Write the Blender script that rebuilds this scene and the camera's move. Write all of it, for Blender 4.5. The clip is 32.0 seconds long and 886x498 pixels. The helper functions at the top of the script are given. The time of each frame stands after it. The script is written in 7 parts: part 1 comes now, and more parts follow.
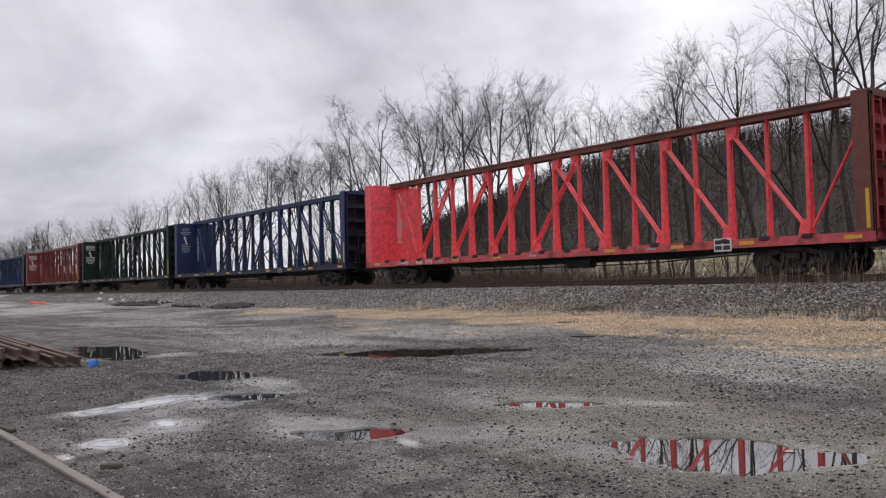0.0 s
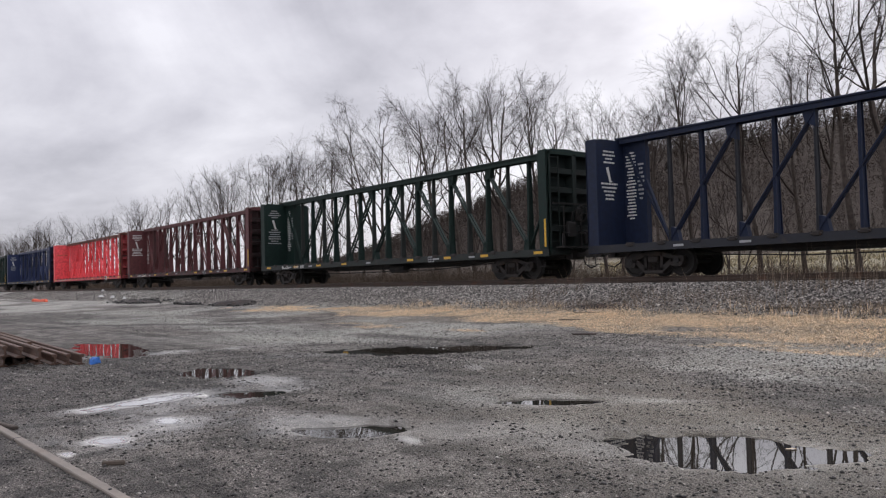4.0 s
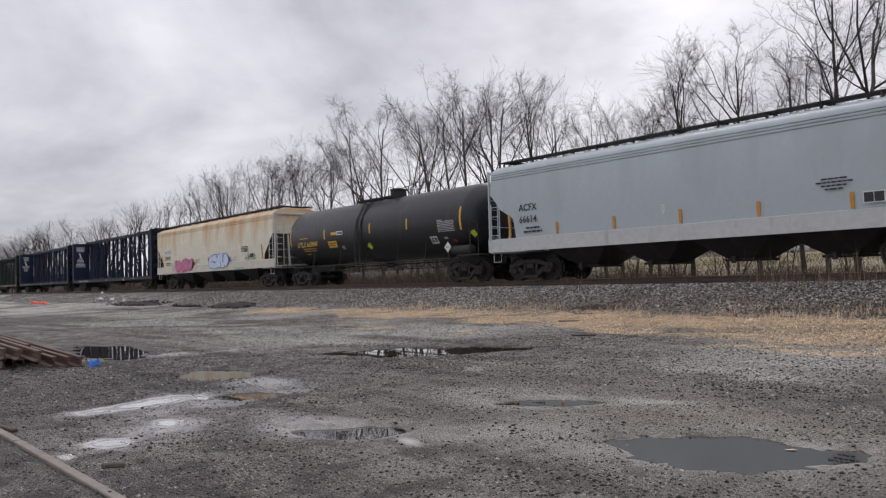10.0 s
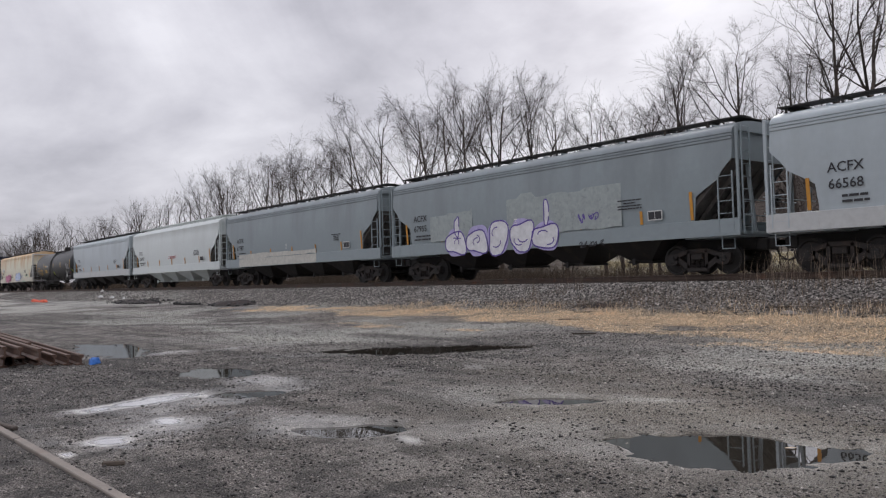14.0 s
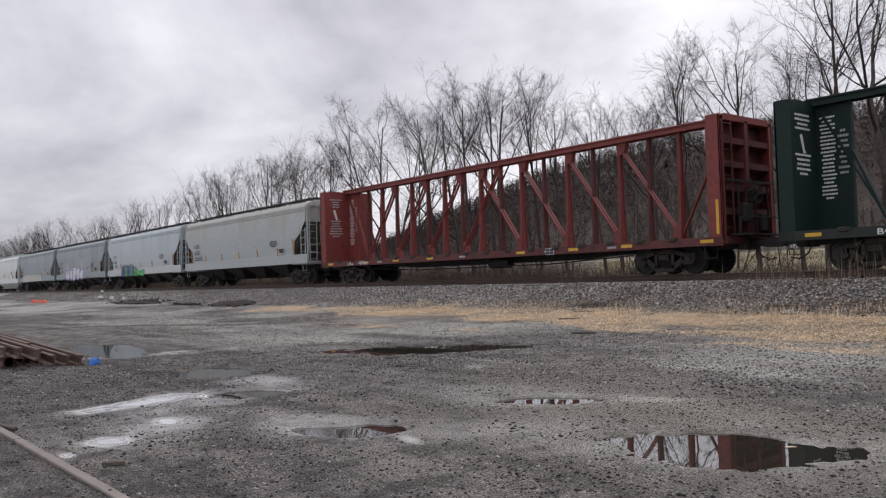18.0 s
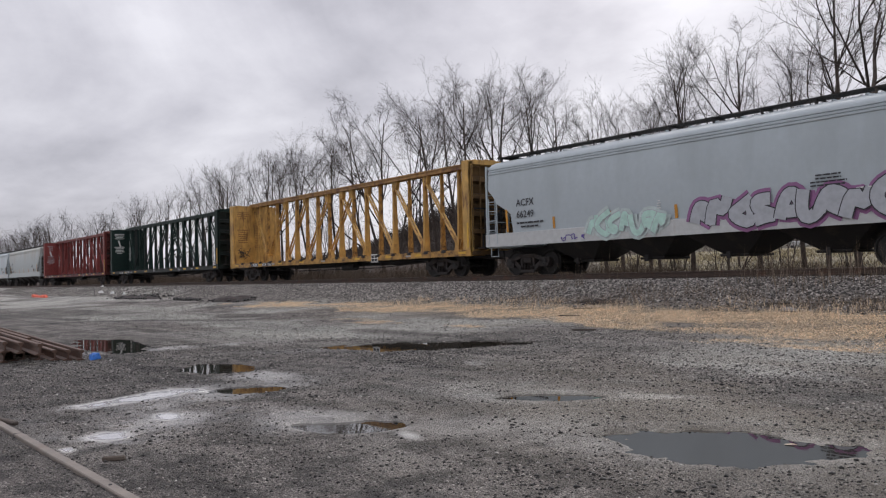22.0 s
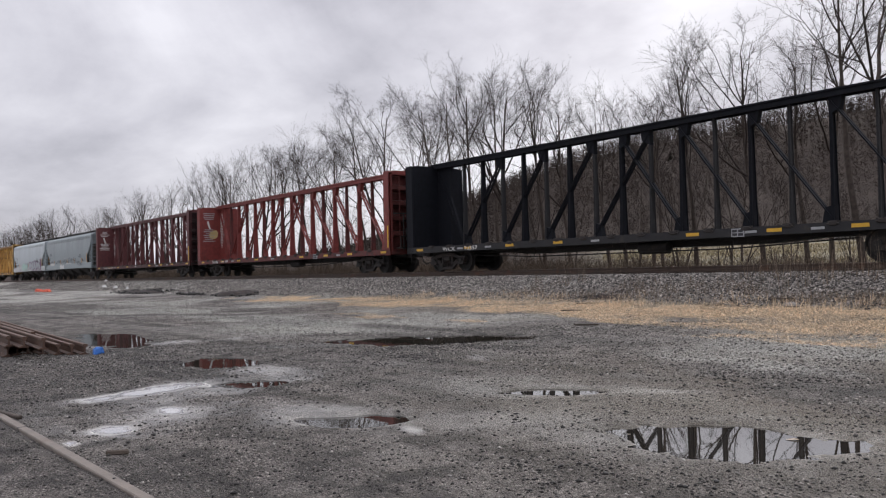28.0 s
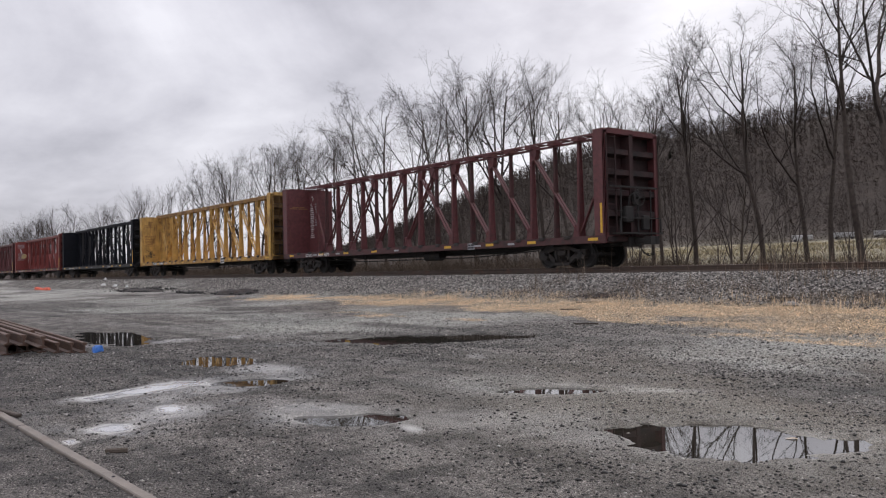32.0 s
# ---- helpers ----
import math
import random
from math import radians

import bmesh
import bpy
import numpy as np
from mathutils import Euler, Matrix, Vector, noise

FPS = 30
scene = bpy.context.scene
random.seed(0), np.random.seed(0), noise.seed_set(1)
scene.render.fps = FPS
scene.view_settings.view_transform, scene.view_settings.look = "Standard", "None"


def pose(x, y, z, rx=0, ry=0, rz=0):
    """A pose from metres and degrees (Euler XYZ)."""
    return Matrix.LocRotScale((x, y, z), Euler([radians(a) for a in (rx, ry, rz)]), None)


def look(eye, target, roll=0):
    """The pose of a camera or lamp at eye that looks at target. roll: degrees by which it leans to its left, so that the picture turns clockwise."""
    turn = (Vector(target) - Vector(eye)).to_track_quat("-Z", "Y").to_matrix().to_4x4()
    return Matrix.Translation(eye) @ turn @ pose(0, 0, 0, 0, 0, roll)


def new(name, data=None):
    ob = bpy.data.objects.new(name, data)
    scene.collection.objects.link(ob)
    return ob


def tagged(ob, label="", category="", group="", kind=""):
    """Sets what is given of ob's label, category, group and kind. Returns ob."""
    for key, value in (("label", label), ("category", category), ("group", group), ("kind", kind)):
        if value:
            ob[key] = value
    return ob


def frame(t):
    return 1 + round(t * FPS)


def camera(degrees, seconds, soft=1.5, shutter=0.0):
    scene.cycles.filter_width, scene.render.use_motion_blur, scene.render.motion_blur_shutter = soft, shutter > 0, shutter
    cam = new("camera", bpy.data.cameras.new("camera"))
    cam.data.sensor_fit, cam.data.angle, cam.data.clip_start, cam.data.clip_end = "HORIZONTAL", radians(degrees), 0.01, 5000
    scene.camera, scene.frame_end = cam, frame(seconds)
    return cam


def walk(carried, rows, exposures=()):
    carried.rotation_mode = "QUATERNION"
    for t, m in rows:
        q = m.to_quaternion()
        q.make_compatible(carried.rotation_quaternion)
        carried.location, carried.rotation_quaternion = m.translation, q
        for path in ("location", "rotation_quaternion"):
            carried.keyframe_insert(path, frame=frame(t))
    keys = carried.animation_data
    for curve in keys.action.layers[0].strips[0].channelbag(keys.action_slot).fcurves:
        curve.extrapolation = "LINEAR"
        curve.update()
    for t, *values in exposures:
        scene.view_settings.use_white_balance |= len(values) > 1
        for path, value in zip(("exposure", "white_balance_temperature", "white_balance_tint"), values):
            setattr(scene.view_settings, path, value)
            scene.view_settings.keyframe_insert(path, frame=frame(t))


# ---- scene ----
# Camera: held in the hand at one spot, turning slightly
cam = camera(57.77, 32.0, soft=1.2)
TURNS = [
    (0, 92.32, 1.45, 51.38), (0.5, 92.36, 1.36, 51.43), (1, 92.32, 1.27, 51.55), (1.5, 92.27, 1.37, 51.59),
    (2, 92.25, 1.40, 51.53), (2.5, 92.26, 1.37, 51.47), (3, 92.22, 1.36, 51.47), (3.5, 92.19, 1.39, 51.47),
    (5.5, 92.06, 1.55, 51.50), (6, 92.08, 1.50, 51.57), (6.5, 92.27, 1.51, 51.64), (7, 92.37, 1.44, 51.68),
    (7.5, 92.40, 1.44, 51.67), (8, 92.45, 1.51, 51.49), (8.5, 92.49, 1.54, 51.36), (9, 92.52, 1.54, 51.38),
    (9.5, 92.37, 1.53, 51.39), (10, 92.26, 1.56, 51.44), (10.5, 92.21, 1.60, 51.44), (11, 92.22, 1.57, 51.44),
    (11.5, 92.24, 1.53, 51.41), (12, 92.21, 1.61, 51.39), (12.5, 92.15, 1.61, 51.39), (13, 92.15, 1.61, 51.39),
    (13.5, 92.19, 1.54, 51.42), (14, 92.13, 1.55, 51.45), (14.5, 92.03, 1.59, 51.50), (16.5, 92.16, 1.46, 51.68),
    (17, 92.14, 1.54, 51.56), (17.5, 92.10, 1.66, 51.49), (18, 92.11, 1.66, 51.43), (18.5, 92.06, 1.67, 51.39),
    (19, 91.91, 1.70, 51.33), (19.5, 91.83, 1.53, 51.33), (20, 91.88, 1.42, 51.38), (20.5, 91.95, 1.45, 51.40),
    (21, 91.95, 1.43, 51.39), (21.5, 91.92, 1.42, 51.42), (22, 91.85, 1.44, 51.46), (22.5, 91.80, 1.45, 51.51),
    (23, 91.80, 1.49, 51.53), (23.5, 91.80, 1.49, 51.53), (24, 91.73, 1.47, 51.51), (24.5, 91.64, 1.42, 51.52),
    (25, 91.57, 1.43, 51.56), (25.5, 91.59, 1.45, 51.60), (27.5, 91.52, 1.39, 51.60), (28, 91.48, 1.39, 51.65),
    (28.5, 91.50, 1.39, 51.68), (29, 91.48, 1.33, 51.71), (29.5, 91.41, 1.27, 51.73), (30, 91.46, 1.28, 51.72),
    (30.5, 91.46, 1.27, 51.70), (31, 91.47, 1.28, 51.62), (31.5, 91.46, 1.28, 51.58), (32, 91.39, 1.32, 51.62)
]
EYE_Z = 1.30
# the phone darkens its picture a little while the pale cars pass
EXPOSURES = [(0, 0.09), (3, 0.12), (6, 0.17), (7, 0.12), (8, 0.0), (9, 0.04), (10, 0.05), (11, -0.05), (12, -0.07), (13, -0.02), (14, 0.03), (17, 0.08), (20, 0.11), (22, 0.03), (23, 0.05), (24, 0.14), (25, 0.14), (28, 0.10), (32, 0.12)]
walk(cam, [(t, pose(0, 0, EYE_Z, rx, ry, rz)) for t, rx, ry, rz in TURNS], EXPOSURES)

# ---- world and sun: a bright overcast day, the sun behind the clouds beyond the track ----
SUN_AZ, SUN_EL = radians(34), radians(32)      # turned left from +Y, height
world = bpy.data.worlds.new("overcast_sky")
scene.world = world
world.use_nodes = True
wn, wl = world.node_tree.nodes, world.node_tree.links
wn.clear()


def wnode(kind, **inputs):
    n = wn.new(kind)
    for k, v in inputs.items():
        n.inputs[k.replace("_", " ")].default_value = v
    return n


def build_sky():
    out = wn.new("ShaderNodeOutputWorld")
    bg = wnode("ShaderNodeBackground", Strength=1.0)
    sky = wn.new("ShaderNodeTexSky")
    sky.sky_type, sky.sun_disc = "NISHITA", False
    sky.sun_elevation, sky.sun_rotation = SUN_EL, -SUN_AZ
    tc = wn.new("ShaderNodeTexCoord")
    sep = wn.new("ShaderNodeSeparateXYZ")
    wl.new(tc.outputs["Generated"], sep.inputs[0])

    def math(op, a, b=None):
        n = wn.new("ShaderNodeMath")
        n.operation = op
        for i, v in enumerate((a, b)):
            if v is None:
                continue
            if isinstance(v, (int, float)):
                n.inputs[i].default_value = v
            else:
                wl.new(v, n.inputs[i])
        return n.outputs[0]

    # the cloud deck seen in perspective: direction over height
    up = math("ADD", math("MAXIMUM", sep.outputs[2], 0.0), 0.34)
    comb = wn.new("ShaderNodeCombineXYZ")
    wl.new(math("DIVIDE", sep.outputs[0], up), comb.inputs[0])
    wl.new(math("DIVIDE", sep.outputs[1], up), comb.inputs[1])
    comb.inputs[2].default_value = 3.2
    big = wnode("ShaderNodeTexNoise", Scale=0.95, Detail=9.0, Roughness=0.54, Distortion=0.5)
    fine = wnode("ShaderNodeTexNoise", Scale=4.2, Detail=6.0, Roughness=0.55)
    wl.new(comb.outputs[0], big.inputs["Vector"])
    wl.new(comb.outputs[0], fine.inputs["Vector"])
    mixed = math("ADD", math("MULTIPLY", big.outputs[0], 0.78), math("MULTIPLY", fine.outputs[0], 0.22))
    # one heavier bank of cloud and two thin places
    for way, tight, amount in (((-0.80, 0.51, 0.32), 50.0, -0.13), ((-0.95, 0.20, 0.24), 60.0, 0.08), ((-0.90, 0.32, 0.29), 400.0, 0.06), ((-0.52, 0.80, 0.30), 70.0, 0.025), ((-0.87, 0.45, 0.19), 160.0, 0.06), ((-0.74, 0.65, 0.15), 60.0, 0.07), ((-0.55, 0.78, 0.29), 260.0, 0.025), ((-0.45, 0.85, 0.24), 90.0, -0.035)):
        near = wn.new("ShaderNodeVectorMath")
        near.operation = "DOT_PRODUCT"
        near.inputs[1].default_value = Vector(way).normalized()
        wl.new(tc.outputs["Generated"], near.inputs[0])
        mixed = math("ADD", mixed, math("MULTIPLY", math("POWER", math("MAXIMUM", near.outputs["Value"], 0.0), tight), amount))
    ramp = wn.new("ShaderNodeValToRGB")
    cr = ramp.color_ramp
    cr.elements[0].position, cr.elements[0].color = 0.37, (0.38, 0.375, 0.425, 1)
    cr.elements[1].position, cr.elements[1].color = 0.59, (0.80, 0.79, 0.85, 1)
    e = cr.elements.new(0.47)
    e.color = (0.575, 0.565, 0.625, 1)
    wl.new(mixed, ramp.inputs[0])
    # brighter round the hidden sun and towards the horizon
    dot = wn.new("ShaderNodeVectorMath")
    dot.operation = "DOT_PRODUCT"
    sd = Vector((-math_sin(SUN_AZ) * math_cos(SUN_EL), math_cos(SUN_AZ) * math_cos(SUN_EL), math_sin(SUN_EL)))
    dot.inputs[1].default_value = sd
    wl.new(tc.outputs["Generated"], dot.inputs[0])
    glow = math("POWER", math("MAXIMUM", dot.outputs["Value"], 0.0), 14.0)
    # an overcast sky is brightest overhead
    low = math("MULTIPLY", math("POWER", math("SUBTRACT", 1.0, math("MINIMUM", math("MAXIMUM", sep.outputs[2], 0.0), 1.0)), 7.0), 0.34)
    gain = math("ADD", math("ADD", math("ADD", 0.90, low), math("MULTIPLY", math("POWER", math("MAXIMUM", sep.outputs[2], 0.0), 1.6), 1.25)), math("MULTIPLY", glow, 0.16))
    sc = wn.new("ShaderNodeVectorMath")
    sc.operation = "SCALE"
    wl.new(ramp.outputs[0], sc.inputs[0])
    wl.new(gain, sc.inputs["Scale"])
    ns = wn.new("ShaderNodeVectorMath")
    ns.operation = "SCALE"
    ns.inputs["Scale"].default_value = 0.06
    wl.new(sky.outputs[0], ns.inputs[0])
    add = wn.new("ShaderNodeMix")
    add.data_type = "RGBA"
    add.inputs[0].default_value = 0.9
    wl.new(ns.outputs[0], add.inputs[6])
    wl.new(sc.outputs[0], add.inputs[7])
    wl.new(add.outputs[2], bg.inputs[0])
    wl.new(bg.outputs[0], out.inputs[0])


math_sin, math_cos = math.sin, math.cos
build_sky()
sun = new("sun", bpy.data.lights.new("sun", "SUN"))
sun.data.energy, sun.data.angle, sun.data.color = 0.9, radians(25), (1.0, 0.96, 0.9)
sun.matrix_world = look((0, 0, 60), (60 * math.sin(SUN_AZ), -60 * math.cos(SUN_AZ), 60 - 60 * math.tan(SUN_EL)))
# ---- materials ----
def material(name, color, rough=0.6, metal=0.0, scale=6.0, vary=0.25, second=None, second_amount=0.35, second_scale=1.5,
             bump=0.15, bump_scale=40.0, streaks=0.0, ior=1.5, island=False, island_range=(0.35, 1.65)):
    """Painted or natural surface: base colour, grain, a second colour in blotches (rust, dirt) and fine relief."""
    m = bpy.data.materials.new(name)
    m.use_nodes = True
    n, l = m.node_tree.nodes, m.node_tree.links
    b = n["Principled BSDF"]
    b.inputs["Metallic"].default_value, b.inputs["IOR"].default_value = metal, ior
    tc = n.new("ShaderNodeTexCoord")
    fine = n.new("ShaderNodeTexNoise")
    fine.inputs["Scale"].default_value, fine.inputs["Detail"].default_value = scale, 5
    l.new(tc.outputs["Object"], fine.inputs["Vector"])
    r = n.new("ShaderNodeValToRGB")
    r.color_ramp.elements[0].position, r.color_ramp.elements[1].position = 0.3, 0.72
    r.color_ramp.elements[0].color = tuple(c * (1 - vary) for c in color) + (1,)
    r.color_ramp.elements[1].color = tuple(min(1, c * (1 + vary)) for c in color) + (1,)
    l.new(fine.outputs[0], r.inputs[0])
    col = r.outputs[0]
    if island:
        g = n.new("ShaderNodeNewGeometry")
        hs = n.new("ShaderNodeHueSaturation")
        mp = n.new("ShaderNodeMapRange")
        mp.inputs["To Min"].default_value, mp.inputs["To Max"].default_value = island_range
        l.new(g.outputs["Random Per Island"], mp.inputs["Value"])
        l.new(mp.outputs[0], hs.inputs["Value"])
        l.new(col, hs.inputs["Color"])
        col = hs.outputs[0]
    if second:
        blotch = n.new("ShaderNodeTexNoise")
        blotch.inputs["Scale"].default_value, blotch.inputs["Detail"].default_value = second_scale, 8
        blotch.inputs["Roughness"].default_value = 0.65
        mapping = n.new("ShaderNodeMapping")
        if streaks:
            mapping.inputs["Scale"].default_value = (streaks, streaks, 0.35)
        l.new(tc.outputs["Object"], mapping.inputs[0])
        l.new(mapping.outputs[0], blotch.inputs["Vector"])
        br = n.new("ShaderNodeValToRGB")
        br.color_ramp.elements[0].position = 0.72 - 0.42 * second_amount
        br.color_ramp.elements[1].position = 0.86 - 0.36 * second_amount
        l.new(blotch.outputs[0], br.inputs[0])
        mx = n.new("ShaderNodeMix")
        mx.data_type = "RGBA"
        l.new(br.outputs[0], mx.inputs[0])
        l.new(col, mx.inputs[6])
        mx.inputs[7].default_value = (*second, 1)
        col = mx.outputs[2]
    l.new(col, b.inputs["Base Color"])
    rr = n.new("ShaderNodeMapRange")
    rr.inputs["To Min"].default_value, rr.inputs["To Max"].default_value = max(0.05, rough - 0.12), min(1, rough + 0.12)
    l.new(fine.outputs[0], rr.inputs["Value"])
    l.new(rr.outputs[0], b.inputs["Roughness"])
    if bump:
        bn = n.new("ShaderNodeTexNoise")
        bn.inputs["Scale"].default_value, bn.inputs["Detail"].default_value = bump_scale, 4
        l.new(tc.outputs["Object"], bn.inputs["Vector"])
        bu = n.new("ShaderNodeBump")
        bu.inputs["Strength"].default_value, bu.inputs["Distance"].default_value = bump, 0.02
        l.new(bn.outputs[0], bu.inputs["Height"])
        l.new(bu.outputs[0], b.inputs["Normal"])
    return m


RUST = (0.13, 0.055, 0.03)
DIRT = (0.05, 0.044, 0.038)
PAINT = {
    "coral": material("coral_red_paint", (0.80, 0.10, 0.115), 0.6, second=(0.22, 0.05, 0.04), second_amount=0.28, streaks=3),
    "maroon": material("maroon_paint", (0.108, 0.031, 0.033), 0.6, second=RUST, second_amount=0.35, streaks=3),
    "red": material("boxcar_red_paint", (0.19, 0.035, 0.03), 0.6, second=(0.1, 0.03, 0.025), second_amount=0.4, streaks=3),
    "green": material("dark_green_paint", (0.008, 0.022, 0.018), 0.6, ior=1.35, second=DIRT, second_amount=0.22, streaks=3),
    "blue": material("dark_blue_paint", (0.010, 0.017, 0.042), 0.6, ior=1.35, second=DIRT, second_amount=0.2, streaks=3),
    "navy": material("bright_navy_paint", (0.012, 0.024, 0.085), 0.55, second=DIRT, second_amount=0.2, streaks=3),
    "black": material("black_blue_paint", (0.009, 0.010, 0.014), 0.7, ior=1.25, second=(0.025, 0.023, 0.023), second_amount=0.25, streaks=3),
    "yellow": material("yellow_paint", (0.50, 0.30, 0.085), 0.65, second=(0.13, 0.06, 0.03), second_amount=0.52, second_scale=2.4, streaks=2.2, vary=0.28, scale=2.2),
    "yellow_cap": material("rust_stained_yellow_chord", (0.34, 0.19, 0.06), 0.65, second=(0.13, 0.06, 0.032), second_amount=0.55, second_scale=2.0),
    "rust_cap": material("rusted_steel_paint", (0.15, 0.05, 0.035), 0.7, second=(0.07, 0.03, 0.02), second_amount=0.5),
    "grey": material("blue_grey_paint", (0.42, 0.475, 0.50), 0.4, second=(0.395, 0.44, 0.455), second_amount=0.3, second_scale=0.8, streaks=2, vary=0.03),
    "pale": material("pale_grey_paint", (0.60, 0.645, 0.635), 0.4, second=(0.56, 0.60, 0.58), second_amount=0.25, second_scale=0.8, streaks=2, vary=0.03),
    "slate": material("slate_grey_paint", (0.25, 0.295, 0.31), 0.45, second=(0.225, 0.262, 0.275), second_amount=0.35, second_scale=0.8, streaks=2, vary=0.04),
    "dusty": material("dusty_grey_paint", (0.40, 0.435, 0.43), 0.5, second=(0.38, 0.36, 0.30), second_amount=0.25, streaks=3, vary=0.1),
    "cream": material("aged_cream_paint", (0.70, 0.67, 0.53), 0.6, second=(0.60, 0.55, 0.41), second_amount=0.35, second_scale=0.7, streaks=2, vary=0.08),
    "tank": material("black_tank_paint", (0.010, 0.011, 0.013), 0.43, second=(0.035, 0.035, 0.034), second_amount=0.35, streaks=2, bump=0.05),
}


def weep_rust(m, top, reach, color, amount):
    """Rust weeping down a painted side from the eave at height top, in uneven soft runs."""
    n, l = m.node_tree.nodes, m.node_tree.links
    b = n["Principled BSDF"]
    old = b.inputs["Base Color"].links[0].from_socket
    tc = n.new("ShaderNodeTexCoord")
    sep = n.new("ShaderNodeSeparateXYZ")
    l.new(tc.outputs["Object"], sep.inputs[0])
    mp = n.new("ShaderNodeMapping")
    mp.inputs["Scale"].default_value = (0.9, 0.2, 0.16)
    l.new(tc.outputs["Object"], mp.inputs[0])
    runs = n.new("ShaderNodeTexNoise")
    runs.inputs["Scale"].default_value, runs.inputs["Detail"].default_value, runs.inputs["Roughness"].default_value = 1.0, 7, 0.6
    l.new(mp.outputs[0], runs.inputs["Vector"])
    down = n.new("ShaderNodeMapRange")
    down.inputs["From Min"].default_value, down.inputs["From Max"].default_value = top - reach, top
    down.inputs["To Min"].default_value, down.inputs["To Max"].default_value = 0.0, 0.42
    l.new(sep.outputs[2], down.inputs["Value"])
    add = n.new("ShaderNodeMath")
    add.operation = "ADD"
    l.new(runs.outputs[0], add.inputs[0])
    l.new(down.outputs[0], add.inputs[1])
    r = n.new("ShaderNodeValToRGB")
    r.color_ramp.elements[0].position, r.color_ramp.elements[1].position = 0.64, 0.98
    r.color_ramp.elements[1].color = (amount, amount, amount, 1)
    l.new(add.outputs[0], r.inputs[0])
    mx = n.new("ShaderNodeMix")
    mx.data_type = "RGBA"
    l.new(r.outputs[0], mx.inputs[0])
    l.new(old, mx.inputs[6])
    mx.inputs[7].default_value = (*color, 1)
    l.new(mx.outputs[2], b.inputs["Base Color"])


weep_rust(PAINT["cream"], 4.35, 2.4, (0.52, 0.27, 0.085), 0.8)
weep_rust(PAINT["grey"], 4.2, 2.4, (0.30, 0.335, 0.345), 0.55)
weep_rust(PAINT["slate"], 4.2, 2.4, (0.165, 0.185, 0.195), 0.6)
weep_rust(PAINT["pale"], 4.2, 2.2, (0.46, 0.48, 0.46), 0.4)
weep_rust(PAINT["dusty"], 4.25, 2.0, (0.32, 0.24, 0.15), 0.4)
# a darker, blotched version of each paint, for the trailing end wall
END_DARK = {
    "coral": material("dark_coral_end", (0.42, 0.065, 0.07), 0.7, second=(0.03, 0.022, 0.02), second_amount=0.5),
    "maroon": material("dark_maroon_end", (0.042, 0.017, 0.017), 0.75, second=(0.014, 0.011, 0.011), second_amount=0.62),
    "red": material("dark_red_end", (0.11, 0.025, 0.022), 0.75, second=(0.025, 0.018, 0.016), second_amount=0.5),
    "green": material("dark_green_end", (0.010, 0.018, 0.016), 0.75, second=(0.016, 0.015, 0.014), second_amount=0.5),
    "blue": material("dark_blue_end", (0.009, 0.012, 0.022), 0.75, second=(0.016, 0.015, 0.014), second_amount=0.5),
    "navy": material("dark_navy_end", (0.009, 0.014, 0.035), 0.75, second=(0.016, 0.015, 0.014), second_amount=0.5),
    "black": material("dark_black_end", (0.006, 0.006, 0.008), 0.75, second=(0.012, 0.011, 0.011), second_amount=0.5),
    "yellow": material("dark_yellow_end", (0.15, 0.085, 0.03), 0.75, second=(0.03, 0.022, 0.016), second_amount=0.55),
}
# scuffed sill paint; on the slim uprights its darkness also paints in shade
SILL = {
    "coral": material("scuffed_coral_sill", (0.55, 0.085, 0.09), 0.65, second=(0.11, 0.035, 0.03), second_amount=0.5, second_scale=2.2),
    "maroon": material("maroon_sill_scuff_post_shade", (0.07, 0.024, 0.024), 0.65, second=(0.03, 0.02, 0.018), second_amount=0.5, second_scale=2.2),
    "red": material("red_sill_scuff_post_shade", (0.11, 0.026, 0.024), 0.65, second=(0.035, 0.022, 0.02), second_amount=0.5, second_scale=2.2),
    "green": material("green_sill_scuff_post_shade", (0.013, 0.018, 0.016), 0.65, second=(0.04, 0.032, 0.027), second_amount=0.35, second_scale=2.2),
    "blue": material("blue_sill_scuff_post_shade", (0.013, 0.015, 0.022), 0.65, second=(0.045, 0.033, 0.027), second_amount=0.35, second_scale=2.2),
    "navy": material("navy_sill_scuff_post_shade", (0.012, 0.018, 0.04), 0.65, second=(0.04, 0.03, 0.026), second_amount=0.35, second_scale=2.2),
    "black": material("black_sill_scuff_post_shade", (0.013, 0.013, 0.015), 0.65, second=(0.045, 0.035, 0.03), second_amount=0.35, second_scale=2.2),
    "yellow": material("yellow_sill_scuff_post_shade", (0.45, 0.25, 0.06), 0.65, second=(0.09, 0.045, 0.025), second_amount=0.62, second_scale=2.6),
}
UNDER = material("grimy_black_steel", (0.022, 0.020, 0.019), 0.75, second=(0.06, 0.045, 0.035), second_amount=0.35, bump=0.3)
TRUCK = material("greasy_brown_cast_steel", (0.022, 0.017, 0.015), 0.7, second=(0.05, 0.033, 0.025), second_amount=0.35, bump=0.3)
YELLOW = material("yellow_reflective_tape", (0.62, 0.36, 0.03), 0.45, vary=0.12, second=(0.3, 0.2, 0.06), second_amount=0.25, bump=0)
ORANGE = material("faded_orange_tape", (0.55, 0.25, 0.03), 0.5, vary=0.1, bump=0)
WHITE = material("white_stencil_paint", (0.66, 0.66, 0.64), 0.6, vary=0.1, second=(0.3, 0.3, 0.3), second_amount=0.2, second_scale=9, bump=0)
INK = material("black_stencil_paint", (0.03, 0.03, 0.035), 0.6, vary=0.1, bump=0)
